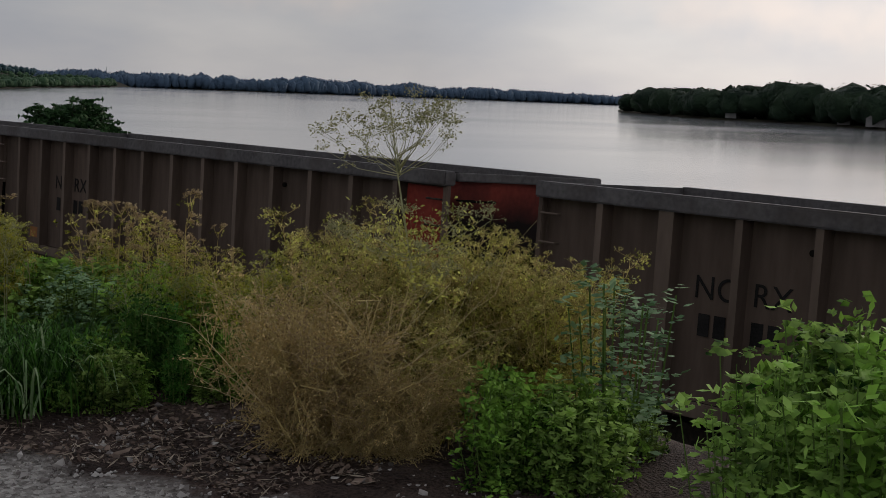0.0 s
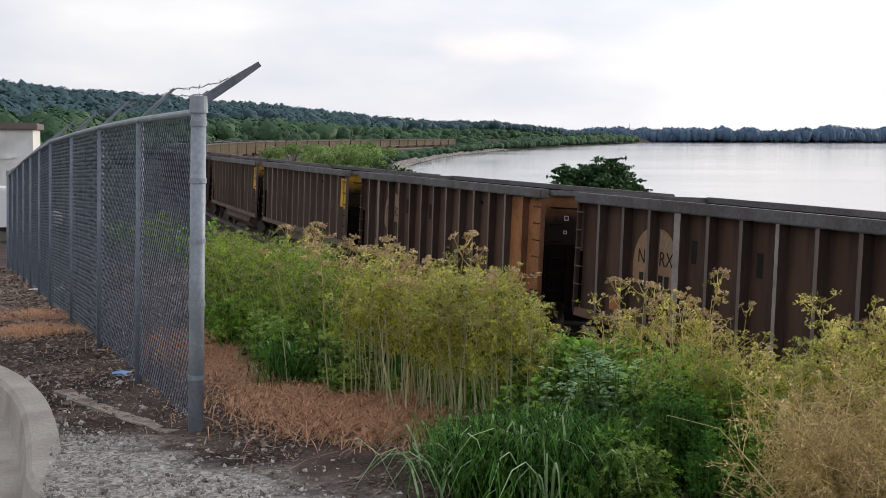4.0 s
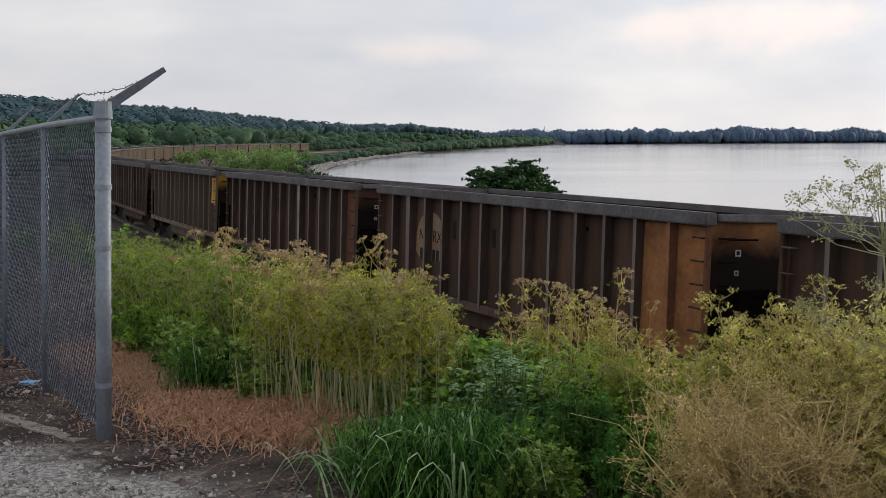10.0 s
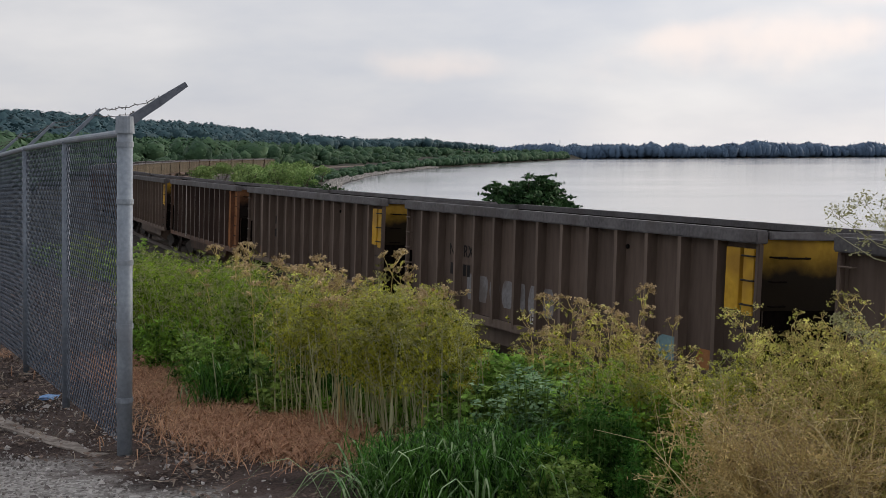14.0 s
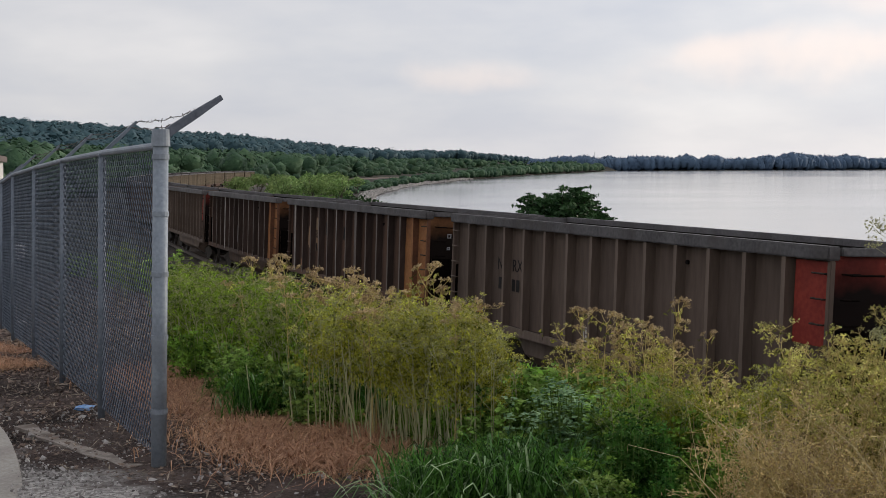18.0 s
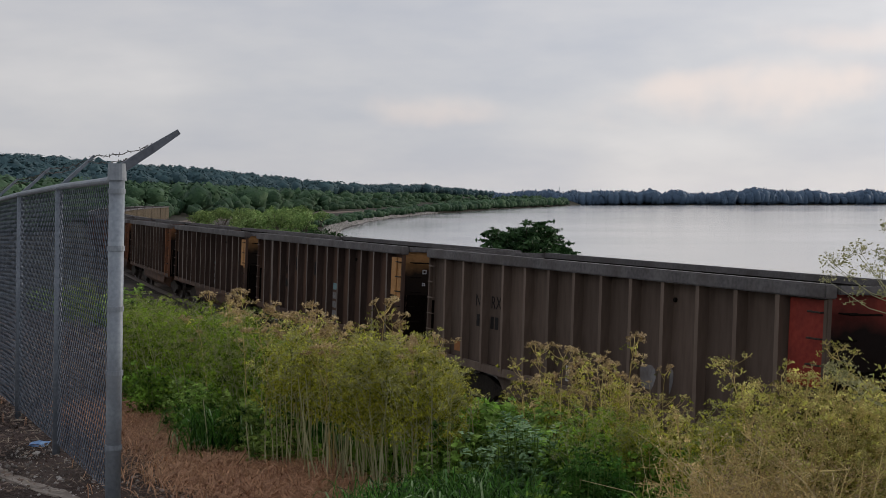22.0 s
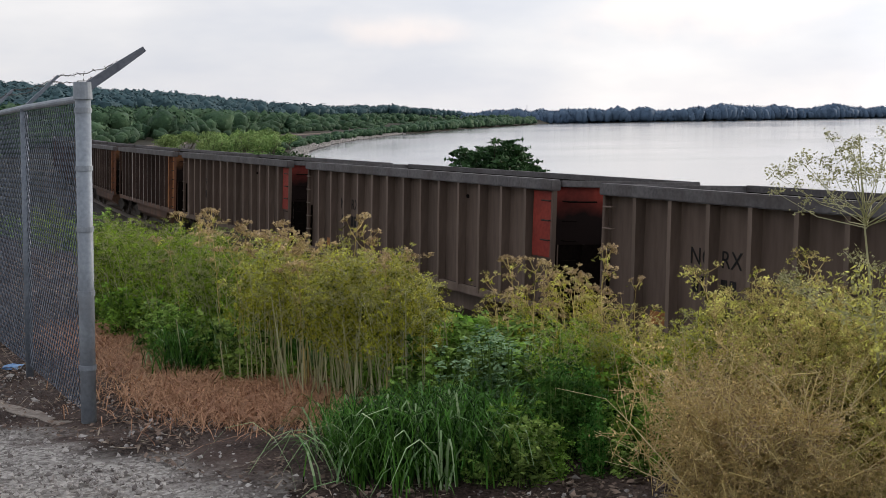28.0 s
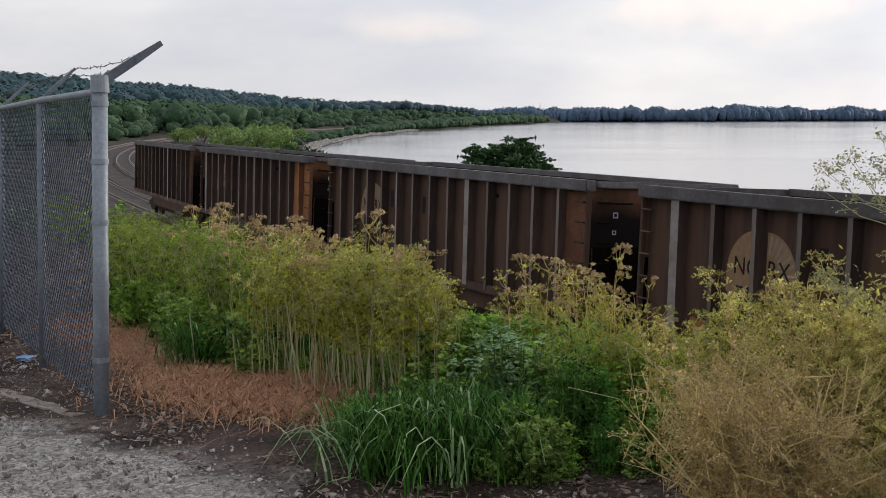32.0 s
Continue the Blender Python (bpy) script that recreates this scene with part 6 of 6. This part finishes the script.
def cane_clump(seed, n):
    """Bare pale hollow stalks standing close together, some broken off."""
    rg = np.random.default_rng(seed)
    P, Q, W = [], [], []
    for i in range(n):
        b0 = np.array([rg.normal() * 0.20, rg.normal() * 0.20, 0])
        h = rg.uniform(0.2, 0.85)
        lean = rg.normal(size=3) * (0.07, 0.07, 0)
        m = b0 + lean * 0.5 + (0, 0, h * 0.5) + rg.normal(size=3) * 0.008
        P += [b0, m]
        Q += [m, b0 + lean + (0, 0, h)]
        W += [0.0125, 0.009]
    return quads("stalks", blade_quads(P, Q, W, rg), M_STEM)


def bare_branch(seed):
    """A few long bare twigs from one root, forking."""
    rg = np.random.default_rng(seed)
    P, Q, W = [], [], []
    for i in range(4):
        a = rg.uniform(0, 6.28)
        d = np.array([math.cos(a), math.sin(a), rg.uniform(0.9, 2.2)])
        d /= np.linalg.norm(d)
        o, w = np.zeros(3), 0.009
        for u in range(6):
            e = o + d * rg.uniform(0.12, 0.19)
            P.append(o)
            Q.append(e)
            W.append(w)
            if u > 1:
                f = d + rg.normal(size=3) * 0.55
                m = e + f / np.linalg.norm(f) * rg.uniform(0.10, 0.24)
                P += [e, m]
                Q += [m, m + (f + rg.normal(size=3) * 0.6) * 0.08]
                W += [w * 0.6, w * 0.4]
            d = d + rg.normal(size=3) * 0.13
            d /= np.linalg.norm(d)
            o, w = e, w * 0.87
    return quads("twigs", blade_quads(P, Q, W, rg), M_BARESTEM)


def umbrella_plant(seed, height):
    """One tall stem whose branches rise to a wide lacy dome of small umbels, with a thicker tier of leaves below."""
    rg = np.random.default_rng(seed)
    P, Q, W, C, U = [], [], [], [], []
    nodes = [np.array([0.03 * math.sin(u * 5), 0.02 * u, height * 0.87 * u]) for u in np.linspace(0, 1, 7)]
    for u, (n0, n1) in enumerate(zip(nodes, nodes[1:])):
        P.append(n0)
        Q.append(n1)
        W.append(0.016 - 0.0018 * u)

    def umbel(c0, rr, k):
        for q in range(k):
            v = rg.normal(size=3) * (1, 1, 0.3)
            v *= rr * math.sqrt(rg.uniform(0.15, 1)) / np.linalg.norm(v)
            tip = c0 + v + np.array([0, 0, rr * 0.7 - (v @ v) / rr * 0.5])
            P.append(c0)
            Q.append(tip)
            W.append(0.0018)
            U.append(tip + rg.normal(size=(6, 3)) * 0.010)

    for tier, (u0, n, reach, rise) in enumerate(((0.86, 30, 0.36, 0.27), (0.62, 14, 0.42, 0.24), (0.42, 8, 0.40, 0.25))):
        for i in range(n):
            a = rg.uniform(0, 6.28)
            o = nodes[3] + (nodes[6] - nodes[3]) * max(0.0, (u0 - 0.5) * 2) * rg.uniform(0.85, 1)
            rr = reach * math.sqrt(rg.uniform(0.02, 1))
            e = o + np.array([math.cos(a) * rr, math.sin(a) * rr, rise * (1.0 - 0.55 * (rr / reach) ** 2) * rg.uniform(0.8, 1.05)])
            m1 = o + (e - o) * 0.55 - np.array([0, 0, 0.03])
            P += [o, m1]
            Q += [m1, e]
            W += [0.0042, 0.0024]
            umbel(e, rg.uniform(0.03, 0.055), 8)
            umbel(m1 + (e - m1) * 0.6 + rg.normal(size=3) * 0.03, 0.035, 5)
            for g in range(0 if tier == 0 else 4):
                hub = o + (e - o) * rg.uniform(0.2, 1.0) + rg.normal(size=3) * 0.04
                C.append(hub + rg.normal(size=(10, 3)) * 0.03)
    C, U = np.concatenate(C), np.concatenate(U)
    return (quads("stems", blade_quads(P, Q, W, rg), M_STEM), quads("feathery_leaves", leaf_quads(C, rg.uniform(0.006, 0.013, len(C)), rg, 2.6), M_GOLD),
            quads("seed_heads", leaf_quads(U, rg.uniform(0.005, 0.009, len(U)), rg, 1.7, 0.2), M_PALESEED))


def leafy_weed(seed, height, spread, k, leaf, material, long=1.6, flat=0.3):
    """A broad-leaved weed: upright stems with leaves all the way up."""
    rg = np.random.default_rng(seed)
    P, Q, C = [], [], []
    for i in range(k):
        a = rg.uniform(0, 6.28)
        r = spread * math.sqrt(rg.uniform(0, 1))
        b0 = np.array([math.cos(a) * r * 0.6, math.sin(a) * r * 0.6, 0])
        t = np.array([math.cos(a) * r, math.sin(a) * r, height * rg.uniform(0.6, 1.0)])
        P.append(b0)
        Q.append(b0 + (t - b0) * 0.9)
        tiers = rg.uniform(0.12, 1.0, 11)
        u = np.repeat(tiers, 6)[:, None]
        turn = rg.uniform(0, 6.28, (66, 1))
        out = rg.uniform(0.25, 1.0, (66, 1)) * (0.115 - 0.055 * u)
        C.append(b0 + (t - b0) * u + np.concatenate([np.cos(turn) * out, np.sin(turn) * out, -0.25 * out + rg.normal(size=(66, 1)) * 0.008], 1))
    st = quads("stems", blade_quads(P, Q, 0.009, rg), M_GREENSTEM)
    C = np.concatenate(C)
    lv = quads("leaves", leaf_quads(C, rg.uniform(0.7, 1.3, len(C)) * leaf, rg, long, flat), material)
    return st, lv


def arch_blades(seed, n, height, spread, width, material, droop=0.7, base=0.15):
    """A tuft of arching grass blades, each in five joined flat pieces."""
    rg = np.random.default_rng(seed)
    V = []
    for i in range(n):
        a = rg.uniform(0, 6.28)
        b0 = np.array([rg.normal() * base, rg.normal() * base, 0])
        h = height * rg.uniform(0.5, 1.05)
        out = np.array([math.cos(a), math.sin(a), 0])
        sd = np.array([-math.sin(a), math.cos(a), 0])
        reach = spread * rg.uniform(0.3, 1.1)
        us = np.linspace(0, 1, 6)
        z = h * (us * 1.35 - droop * us ** 3)
        pts = b0 + out * (reach * us ** 1.6)[:, None] + np.array([0, 0, 1]) * z[:, None]
        w = width * (1 - us ** 2) + 0.0012
        for j in range(5):
            V.append([pts[j] - sd * w[j], pts[j] + sd * w[j], pts[j + 1] + sd * w[j + 1], pts[j + 1] - sd * w[j + 1]])
    return quads("blades", np.array(V), material)


PROTO = {}


def planted(key, name, label, category, group, maker, names, az_, r_, scale=1.0, turn=0.0, sink=0.06, z=None):
    """Puts a plant of a kind at a bearing and distance; the first of a kind makes its meshes."""
    if key not in PROTO:
        PROTO[key] = maker()
    meshes = PROTO[key]
    meshes = meshes if isinstance(meshes, tuple) else (meshes,)
    q = at_polar(az_, r_, z)
    ob = thing(name, label, category, group=group)
    ob.matrix_basis = Matrix.Translation((q.x, q.y, q.z - sink)) @ Matrix.Rotation(turn, 4, "Z") @ Matrix.Diagonal((scale, scale, scale, 1))
    for me, nm in zip(meshes, names):
        part(nm, me, None, ob)["kind"] = "stuff"
    return ob


UMB, GR, LF = ("stem_cluster", "feathery_foliage", "seed_head_cluster"), ("blade_cluster",), ("stem_cluster", "foliage")
rg = np.random.default_rng(8)


HEM = {"full": (1.9, 0.55, 8, (M_STEM, M_SPRAY, M_SEED), 0.52, 1.5, 0.0135), "lush": (1.8, 0.55, 8, (M_STEM, M_LUSH, M_LUSHSEED), 0.25, 1.2),
       "thin": (1.7, 0.34, 2, (M_DRYSTEM, M_GOLD, M_DRYSEED), 0.66, 0.25, 0.0165, 0.055, 1.0, (5, 8), 0.0155),
       "wisp": (1.7, 0.40, 3, (M_DRYSTEM, M_SPRAY, M_GOLDSEED), 0.58, 0.7, 0.0155, 0.055, 0.8, (5, 8), 0.013),
       "gold": (1.6, 0.66, 9, (M_DRYSTEM, M_GOLD, M_GOLDSEED), 0.22, 1.25, 0.0142, 0.06, 0.9, (7, 11), 0.010)}
HEM_LABEL = {"wisp": "slender yellow-green weed with open flat seed heads on the bank", "full": "tall yellow-green weed with flat seed heads on the bank", "thin": "thin tall weed with tan flat seed heads on the bank", "lush": "bushy green weed with flat seed heads on the bank",
             "tan": "withered tan bush of fine bare twigs on the bank edge", "gold": "bushy golden weed with flat seed heads on the bank"}


def hemlock(kind, az_, r_, top_z, turn=None):
    """A hemlock whose top reaches the height top_z."""
    q = at_polar(az_, r_)
    h = max(0.5, top_z - q.z)
    v = int(rg.integers(0, 3))
    if kind == "tan":
        tall, maker = 1.0, lambda: twig_bush(90 + v, 1.0, 0.55, 13)
    else:
        spec = HEM[kind]
        tall, maker = spec[0], lambda: umbel_plant(40 + v * 7 + len(kind), *spec)
    planted(kind + str(v), "hemlock_plant", HEM_LABEL[kind], "weed", "bank weeds", maker, UMB, az_, r_, h / tall, float(rg.uniform(0, 6.28)) if turn is None else turn)


def weed(kind, az_, r_, h):
    v = int(rg.integers(0, 2))
    spec = {"nettle": (0.9, 0.36, 20, 0.036, M_NETTLE, 1.9, 0.62), "green": (0.8, 0.38, 22, 0.026, M_GREEN, 2.2, 0.45), "silver": (0.8, 0.24, 16, 0.024, M_SILVER, 1.8, 0.8), "plume": (1.1, 0.17, 34, 0.019, M_PLUME, 2.8, 0.2), "elder": (1.1, 0.42, 22, 0.034, M_NETTLE, 1.9, 0.6)}[kind]
    label = {"nettle": "dull green leafy weed on the bank", "green": "fresh green leafy undergrowth on the bank", "silver": "pale-leaved weed among green undergrowth",
             "plume": "dark green feathery upright weed on the bank", "elder": "broad-leaved light green shrub on the bank"}[kind]
    planted("weed_" + kind + str(v), "leafy_weed", label, "weed", "bank weeds", lambda: leafy_weed(200 + v + len(kind) * 5, *spec), LF, az_, r_, h / spec[0], float(rg.uniform(0, 6.28)))


def spread_over(n, az0, az1, r0, r1):
    return [(float(rg.uniform(az0, az1)), float(rg.uniform(r0, r1))) for _ in range(n)]


FRONT_AZ, FRONT_R = [-22, -14, -7.9, -2.2, 2.8, 6.5, 8.9, 12, 20], [4.5, 5.0, 5.75, 6.4, 7.2, 8.0, 9.0, 11.1, 17]


def placed(n, az0, az1, r0, r1):
    """Bearings and distances; distances under 4 m count from the front edge of the weeds."""
    for a, r_ in spread_over(n, az0, az1, r0, r1):
        yield a, r_ + (float(np.interp(a, FRONT_AZ, FRONT_R)) if r1 < 4 else 0)


def hem(kinds, n, az0, az1, r0, r1, azs, drops, lo=0.97, hi=1.15):
    for a, r_ in placed(n, az0, az1, r0, r1):
        kind = kinds[int(rg.integers(0, len(kinds)))]
        hemlock(kind, a, r_, 1.65 - r_ * float(np.interp(a, azs, drops)) * rg.uniform(lo, hi))


def low(kinds, n, az0, az1, r0, r1, azs, drops, lo=0.97, hi=1.2):
    for a, r_ in placed(n, az0, az1, r0, r1):
        kind = kinds[int(rg.integers(0, len(kinds)))]
        q = at_polar(a, r_)
        weed(kind, a, r_, max(0.25, 1.65 - r_ * float(np.interp(a, azs, drops)) * rg.uniform(lo, hi) - q.z))


# yellow mass, greener towards its far end
B_AZ, B_DROP = [-3.6, -2.4, -0.7, 1.8, 4.3, 6.7, 9.2, 11.5], [0.150, 0.112, 0.097, 0.093, 0.089, 0.082, 0.073, 0.067]
hem(["full"], 17, -2.2, 5.6, 0.35, 1.3, B_AZ, B_DROP, 1.03, 1.25)
hem(["full", "lush"], 16, -2.2, 8.0, 1.4, 3.4, B_AZ, B_DROP, 1.02, 1.2)
hem(["thin"], 12, -1.5, 7.2, 0.4, 2.2, B_AZ, B_DROP, 0.76, 0.97)
hem(["lush"], 28, 5.6, 12.0, 0.8, 3.9, B_AZ, B_DROP, 1.0, 1.22)
hem(["thin"], 3, 7.0, 9.0, 0.8, 2.5, B_AZ, B_DROP, 0.84, 0.98)
low(["green", "nettle"], 34, 5.5, 12.0, 0.3, 2.6, [5, 12], [0.125, 0.110], 0.98, 1.25)
low(["green", "green", "nettle"], 24, -2.5, 6.5, 0.9, 2.4, [-3, 6], [0.180, 0.155], 0.97, 1.2)
low(["green"], 18, -2.5, 6.5, 0.45, 1.1, [-3, 6], [0.235, 0.195], 0.95, 1.2)
# low green middle with pale leaves, and thin hemlocks behind
low(["nettle", "green", "nettle"], 34, -9.5, -1.5, 6.9, 8.6, [-10, -6, -3, -1.5], [0.165, 0.142, 0.140, 0.165], 0.97, 1.15)
low(["silver"], 4, -7.0, -3.4, 6.6, 7.6, [-7, -3], [0.150, 0.150], 0.97, 1.15)
hem(["thin", "wisp", "wisp"], 24, -12.2, -5.4, 6.9, 8.4, [-12.5, -11.5, -10.5, -9, -7.5, -6, -5], [0.145, 0.132, 0.115, 0.104, 0.106, 0.115, 0.135], 0.94, 1.22)
hem(["full", "lush"], 6, -10.8, -6.6, 6.6, 7.6, [-12, -8], [0.165, 0.142], 1.0, 1.15)
low(["plume"], 12, -11.2, -6.8, 5.6, 6.8, [-12, -9, -7], [0.215, 0.165, 0.19], 0.97, 1.4)
low(["green", "nettle", "green"], 30, -13.6, -4.6, 5.6, 6.6, [-14, -5], [0.225, 0.235], 0.88, 1.2)
low(["green", "nettle"], 14, -14.6, -9.5, 6.4, 7.8, [-14, -9], [0.170, 0.162], 0.97, 1.15)
hem(["wisp", "full"], 10, -15.0, -10.8, 6.2, 7.4, [-15, -13, -11], [0.148, 0.158, 0.150], 0.98, 1.15)
low(["nettle", "green"], 16, -9.5, -1.0, 6.3, 7.0, [-9, -1], [0.215, 0.215], 0.95, 1.15)
# big golden bush, withered tan below
E_AZ, E_DROP = [-22.5, -20.2, -17.9, -15.6, -14.2, -13.2, -12.2, -11], [0.125, 0.118, 0.108, 0.130, 0.148, 0.165, 0.178, 0.21]
hem(["gold"], 14, -24.0, -17.6, 5.4, 6.6, E_AZ, E_DROP, 1.0, 1.2)
hem(["gold"], 15, -24.0, -18.0, 4.9, 5.6, E_AZ, E_DROP, 1.2, 1.9)
hem(["tan"], 15, -17.8, -15.4, 4.8, 5.5, [-22, -16, -11], [0.19, 0.185, 0.205], 0.92, 1.35)
hem(["tan"], 5, -22.5, -18.0, 4.7, 4.95, [-22, -16, -11], [0.24, 0.235, 0.215], 1.0, 1.25)
# one very tall plant
tall_weed = planted("tall", "hemlock_plant", "very tall thin weed with an open umbrella of dry seed heads", "weed", "bank weeds", lambda: umbrella_plant(92, 2.02), UMB, -22.6, 5.35, 1.1, 0.4, sink=0.0, z=-0.38)
for i, (a, r_) in enumerate(spread_over(5, -21.5, -16.2, 4.75, 5.1)):
    planted("twig" + str(i % 4), "dry_branch", "bare pale forked twig clump standing in a withered bush", "dry branch", "bank weeds", lambda: bare_branch(170 + i), ("twig_cluster",), a, r_, float(rg.uniform(0.7, 1.0)), float(rg.uniform(0, 6)))
# bare stalks in front of the yellow mass
for i, (a, r_) in enumerate(placed(15, -3.2, 6.8, 0.10, 1.0)):
    planted("cane" + str(i % 3), "hemlock_stalk", "bare pale hollow weed stalk clump on the bank edge", "weed", "bank weeds", lambda: cane_clump(70 + i, 6), ("stem_cluster",), a, r_, float(rg.uniform(0.75, 1.0)), float(rg.uniform(0, 6)))
# right-hand undergrowth and light leafy shrub
low(["green", "green", "nettle"], 22, -34.0, -26.0, 4.4, 5.6, [-34, -28, -22], [0.235, 0.22, 0.22], 0.95, 1.3)
hem(["gold"], 8, -30.0, -24.5, 5.4, 6.3, [-30, -27, -24], [0.13, 0.135, 0.16], 0.97, 1.2)
low(["elder", "green"], 10, -45.0, -36.0, 3.9, 5.0, [-45, -40, -36, -34], [0.15, 0.175, 0.215, 0.235])
weed("silver", -31.5, 5.2, 0.95)
# weeds down the bank behind, and beyond the fence
for a, r_ in spread_over(70, -44, 12, 8.8, 14.5):
    q = at_polar(a, r_)
    if float(track_sq(q.x, q.y)[1][0]) < -4.8:
        weed("green" if rg.random() < 0.6 else "nettle", a, r_, min(rg.uniform(0.6, 1.0), 1.55 - r_ * 0.175 - q.z) if q.z > -1.5 else 1.0)
for a, r_ in spread_over(20, 13.8, 19.5, 14.0, 27.0):
    q = at_polar(a, r_)
    if -10.8 < float(track_sq(q.x, q.y)[1][0]) < -5:
        hemlock("lush", a, r_, q.z + rg.uniform(0.8, 1.2))
for a, r_ in spread_over(30, 11.5, 19.0, 15.0, 45.0):
    q = at_polar(a, r_)
    if -10.0 < float(track_sq(q.x, q.y)[1][0]) < -5:
        weed("nettle", a, r_, rg.uniform(0.8, 1.2))

# long green grass, dark at heart, with paler blades drooping over it
GRT = ("blade_cluster", "drooping_blade_cluster")
for az0, az1, r0, r1, count in ((-4.4, 0.2, 5.75, 6.6, 13), (1.0, 9.0, 8.6, 11.0, 12)):
    for i, (a, r_) in enumerate(spread_over(count, az0, az1, r0, r1)):
        planted("grass" + str(i % 3), "grass_tuft", "long arching dark green grass tuft with paler drooping blades", "grass", "bank weeds",
                lambda: (arch_blades(60 + i, 330, 0.58, 0.36, 0.0027, M_GRASS, 0.80), arch_blades(65 + i, 24, 0.68, 0.42, 0.0056, M_GRASS_TIP, 1.02)), GRT, a, r_, float(rg.uniform(0.55, 1.1)), float(rg.uniform(0, 6)))

# rusty dry grass along the edge
EDGE = [(12.0, 11.2), (10.6, 10.1), (9.0, 9.15), (6.8, 8.0), (3.4, 7.15), (-2.0, 6.2), (-8, 5.5), (-14, 4.9), (-20, 4.5)]
for i in range(46):
    u = i / 45 * 4.0 if i < 46 else rg.uniform(4.0, 7.9)
    f = min(int(u), len(EDGE) - 2)
    a = EDGE[f][0] + (EDGE[f + 1][0] - EDGE[f][0]) * (u - f) + rg.uniform(-0.7, 0.7)
    r_ = EDGE[f][1] + (EDGE[f + 1][1] - EDGE[f][1]) * (u - f) + rg.uniform(-0.20, 0.35) * (1 if u < 3 else 0.6)
    planted("dry" + str(i % 3), "dry_grass_tuft", "low matted rusty dry grass tuft at the bank edge", "grass", "dry grass", lambda: arch_blades(80 + i, 480, 0.17, 0.30, 0.0015, M_DRYGRASS, 1.0, 0.22), GR, a, r_,
            float(rg.uniform(0.7, 1.25)) * (1.0 if u < 4 else 0.75), float(rg.uniform(0, 6)), 0.02)

# dry tufts on the soil beside the fence
for i, (a, r_) in enumerate(spread_over(9, 18.0, 22.0, 11.5, 14.5)):
    planted("dry" + str(i % 3), "dry_grass_tuft", "sparse rusty dry grass tuft on the soil", "grass", "dry grass", None, GR, a, r_, float(rg.uniform(0.5, 0.8)), float(rg.uniform(0, 6)), 0.02)

motions()
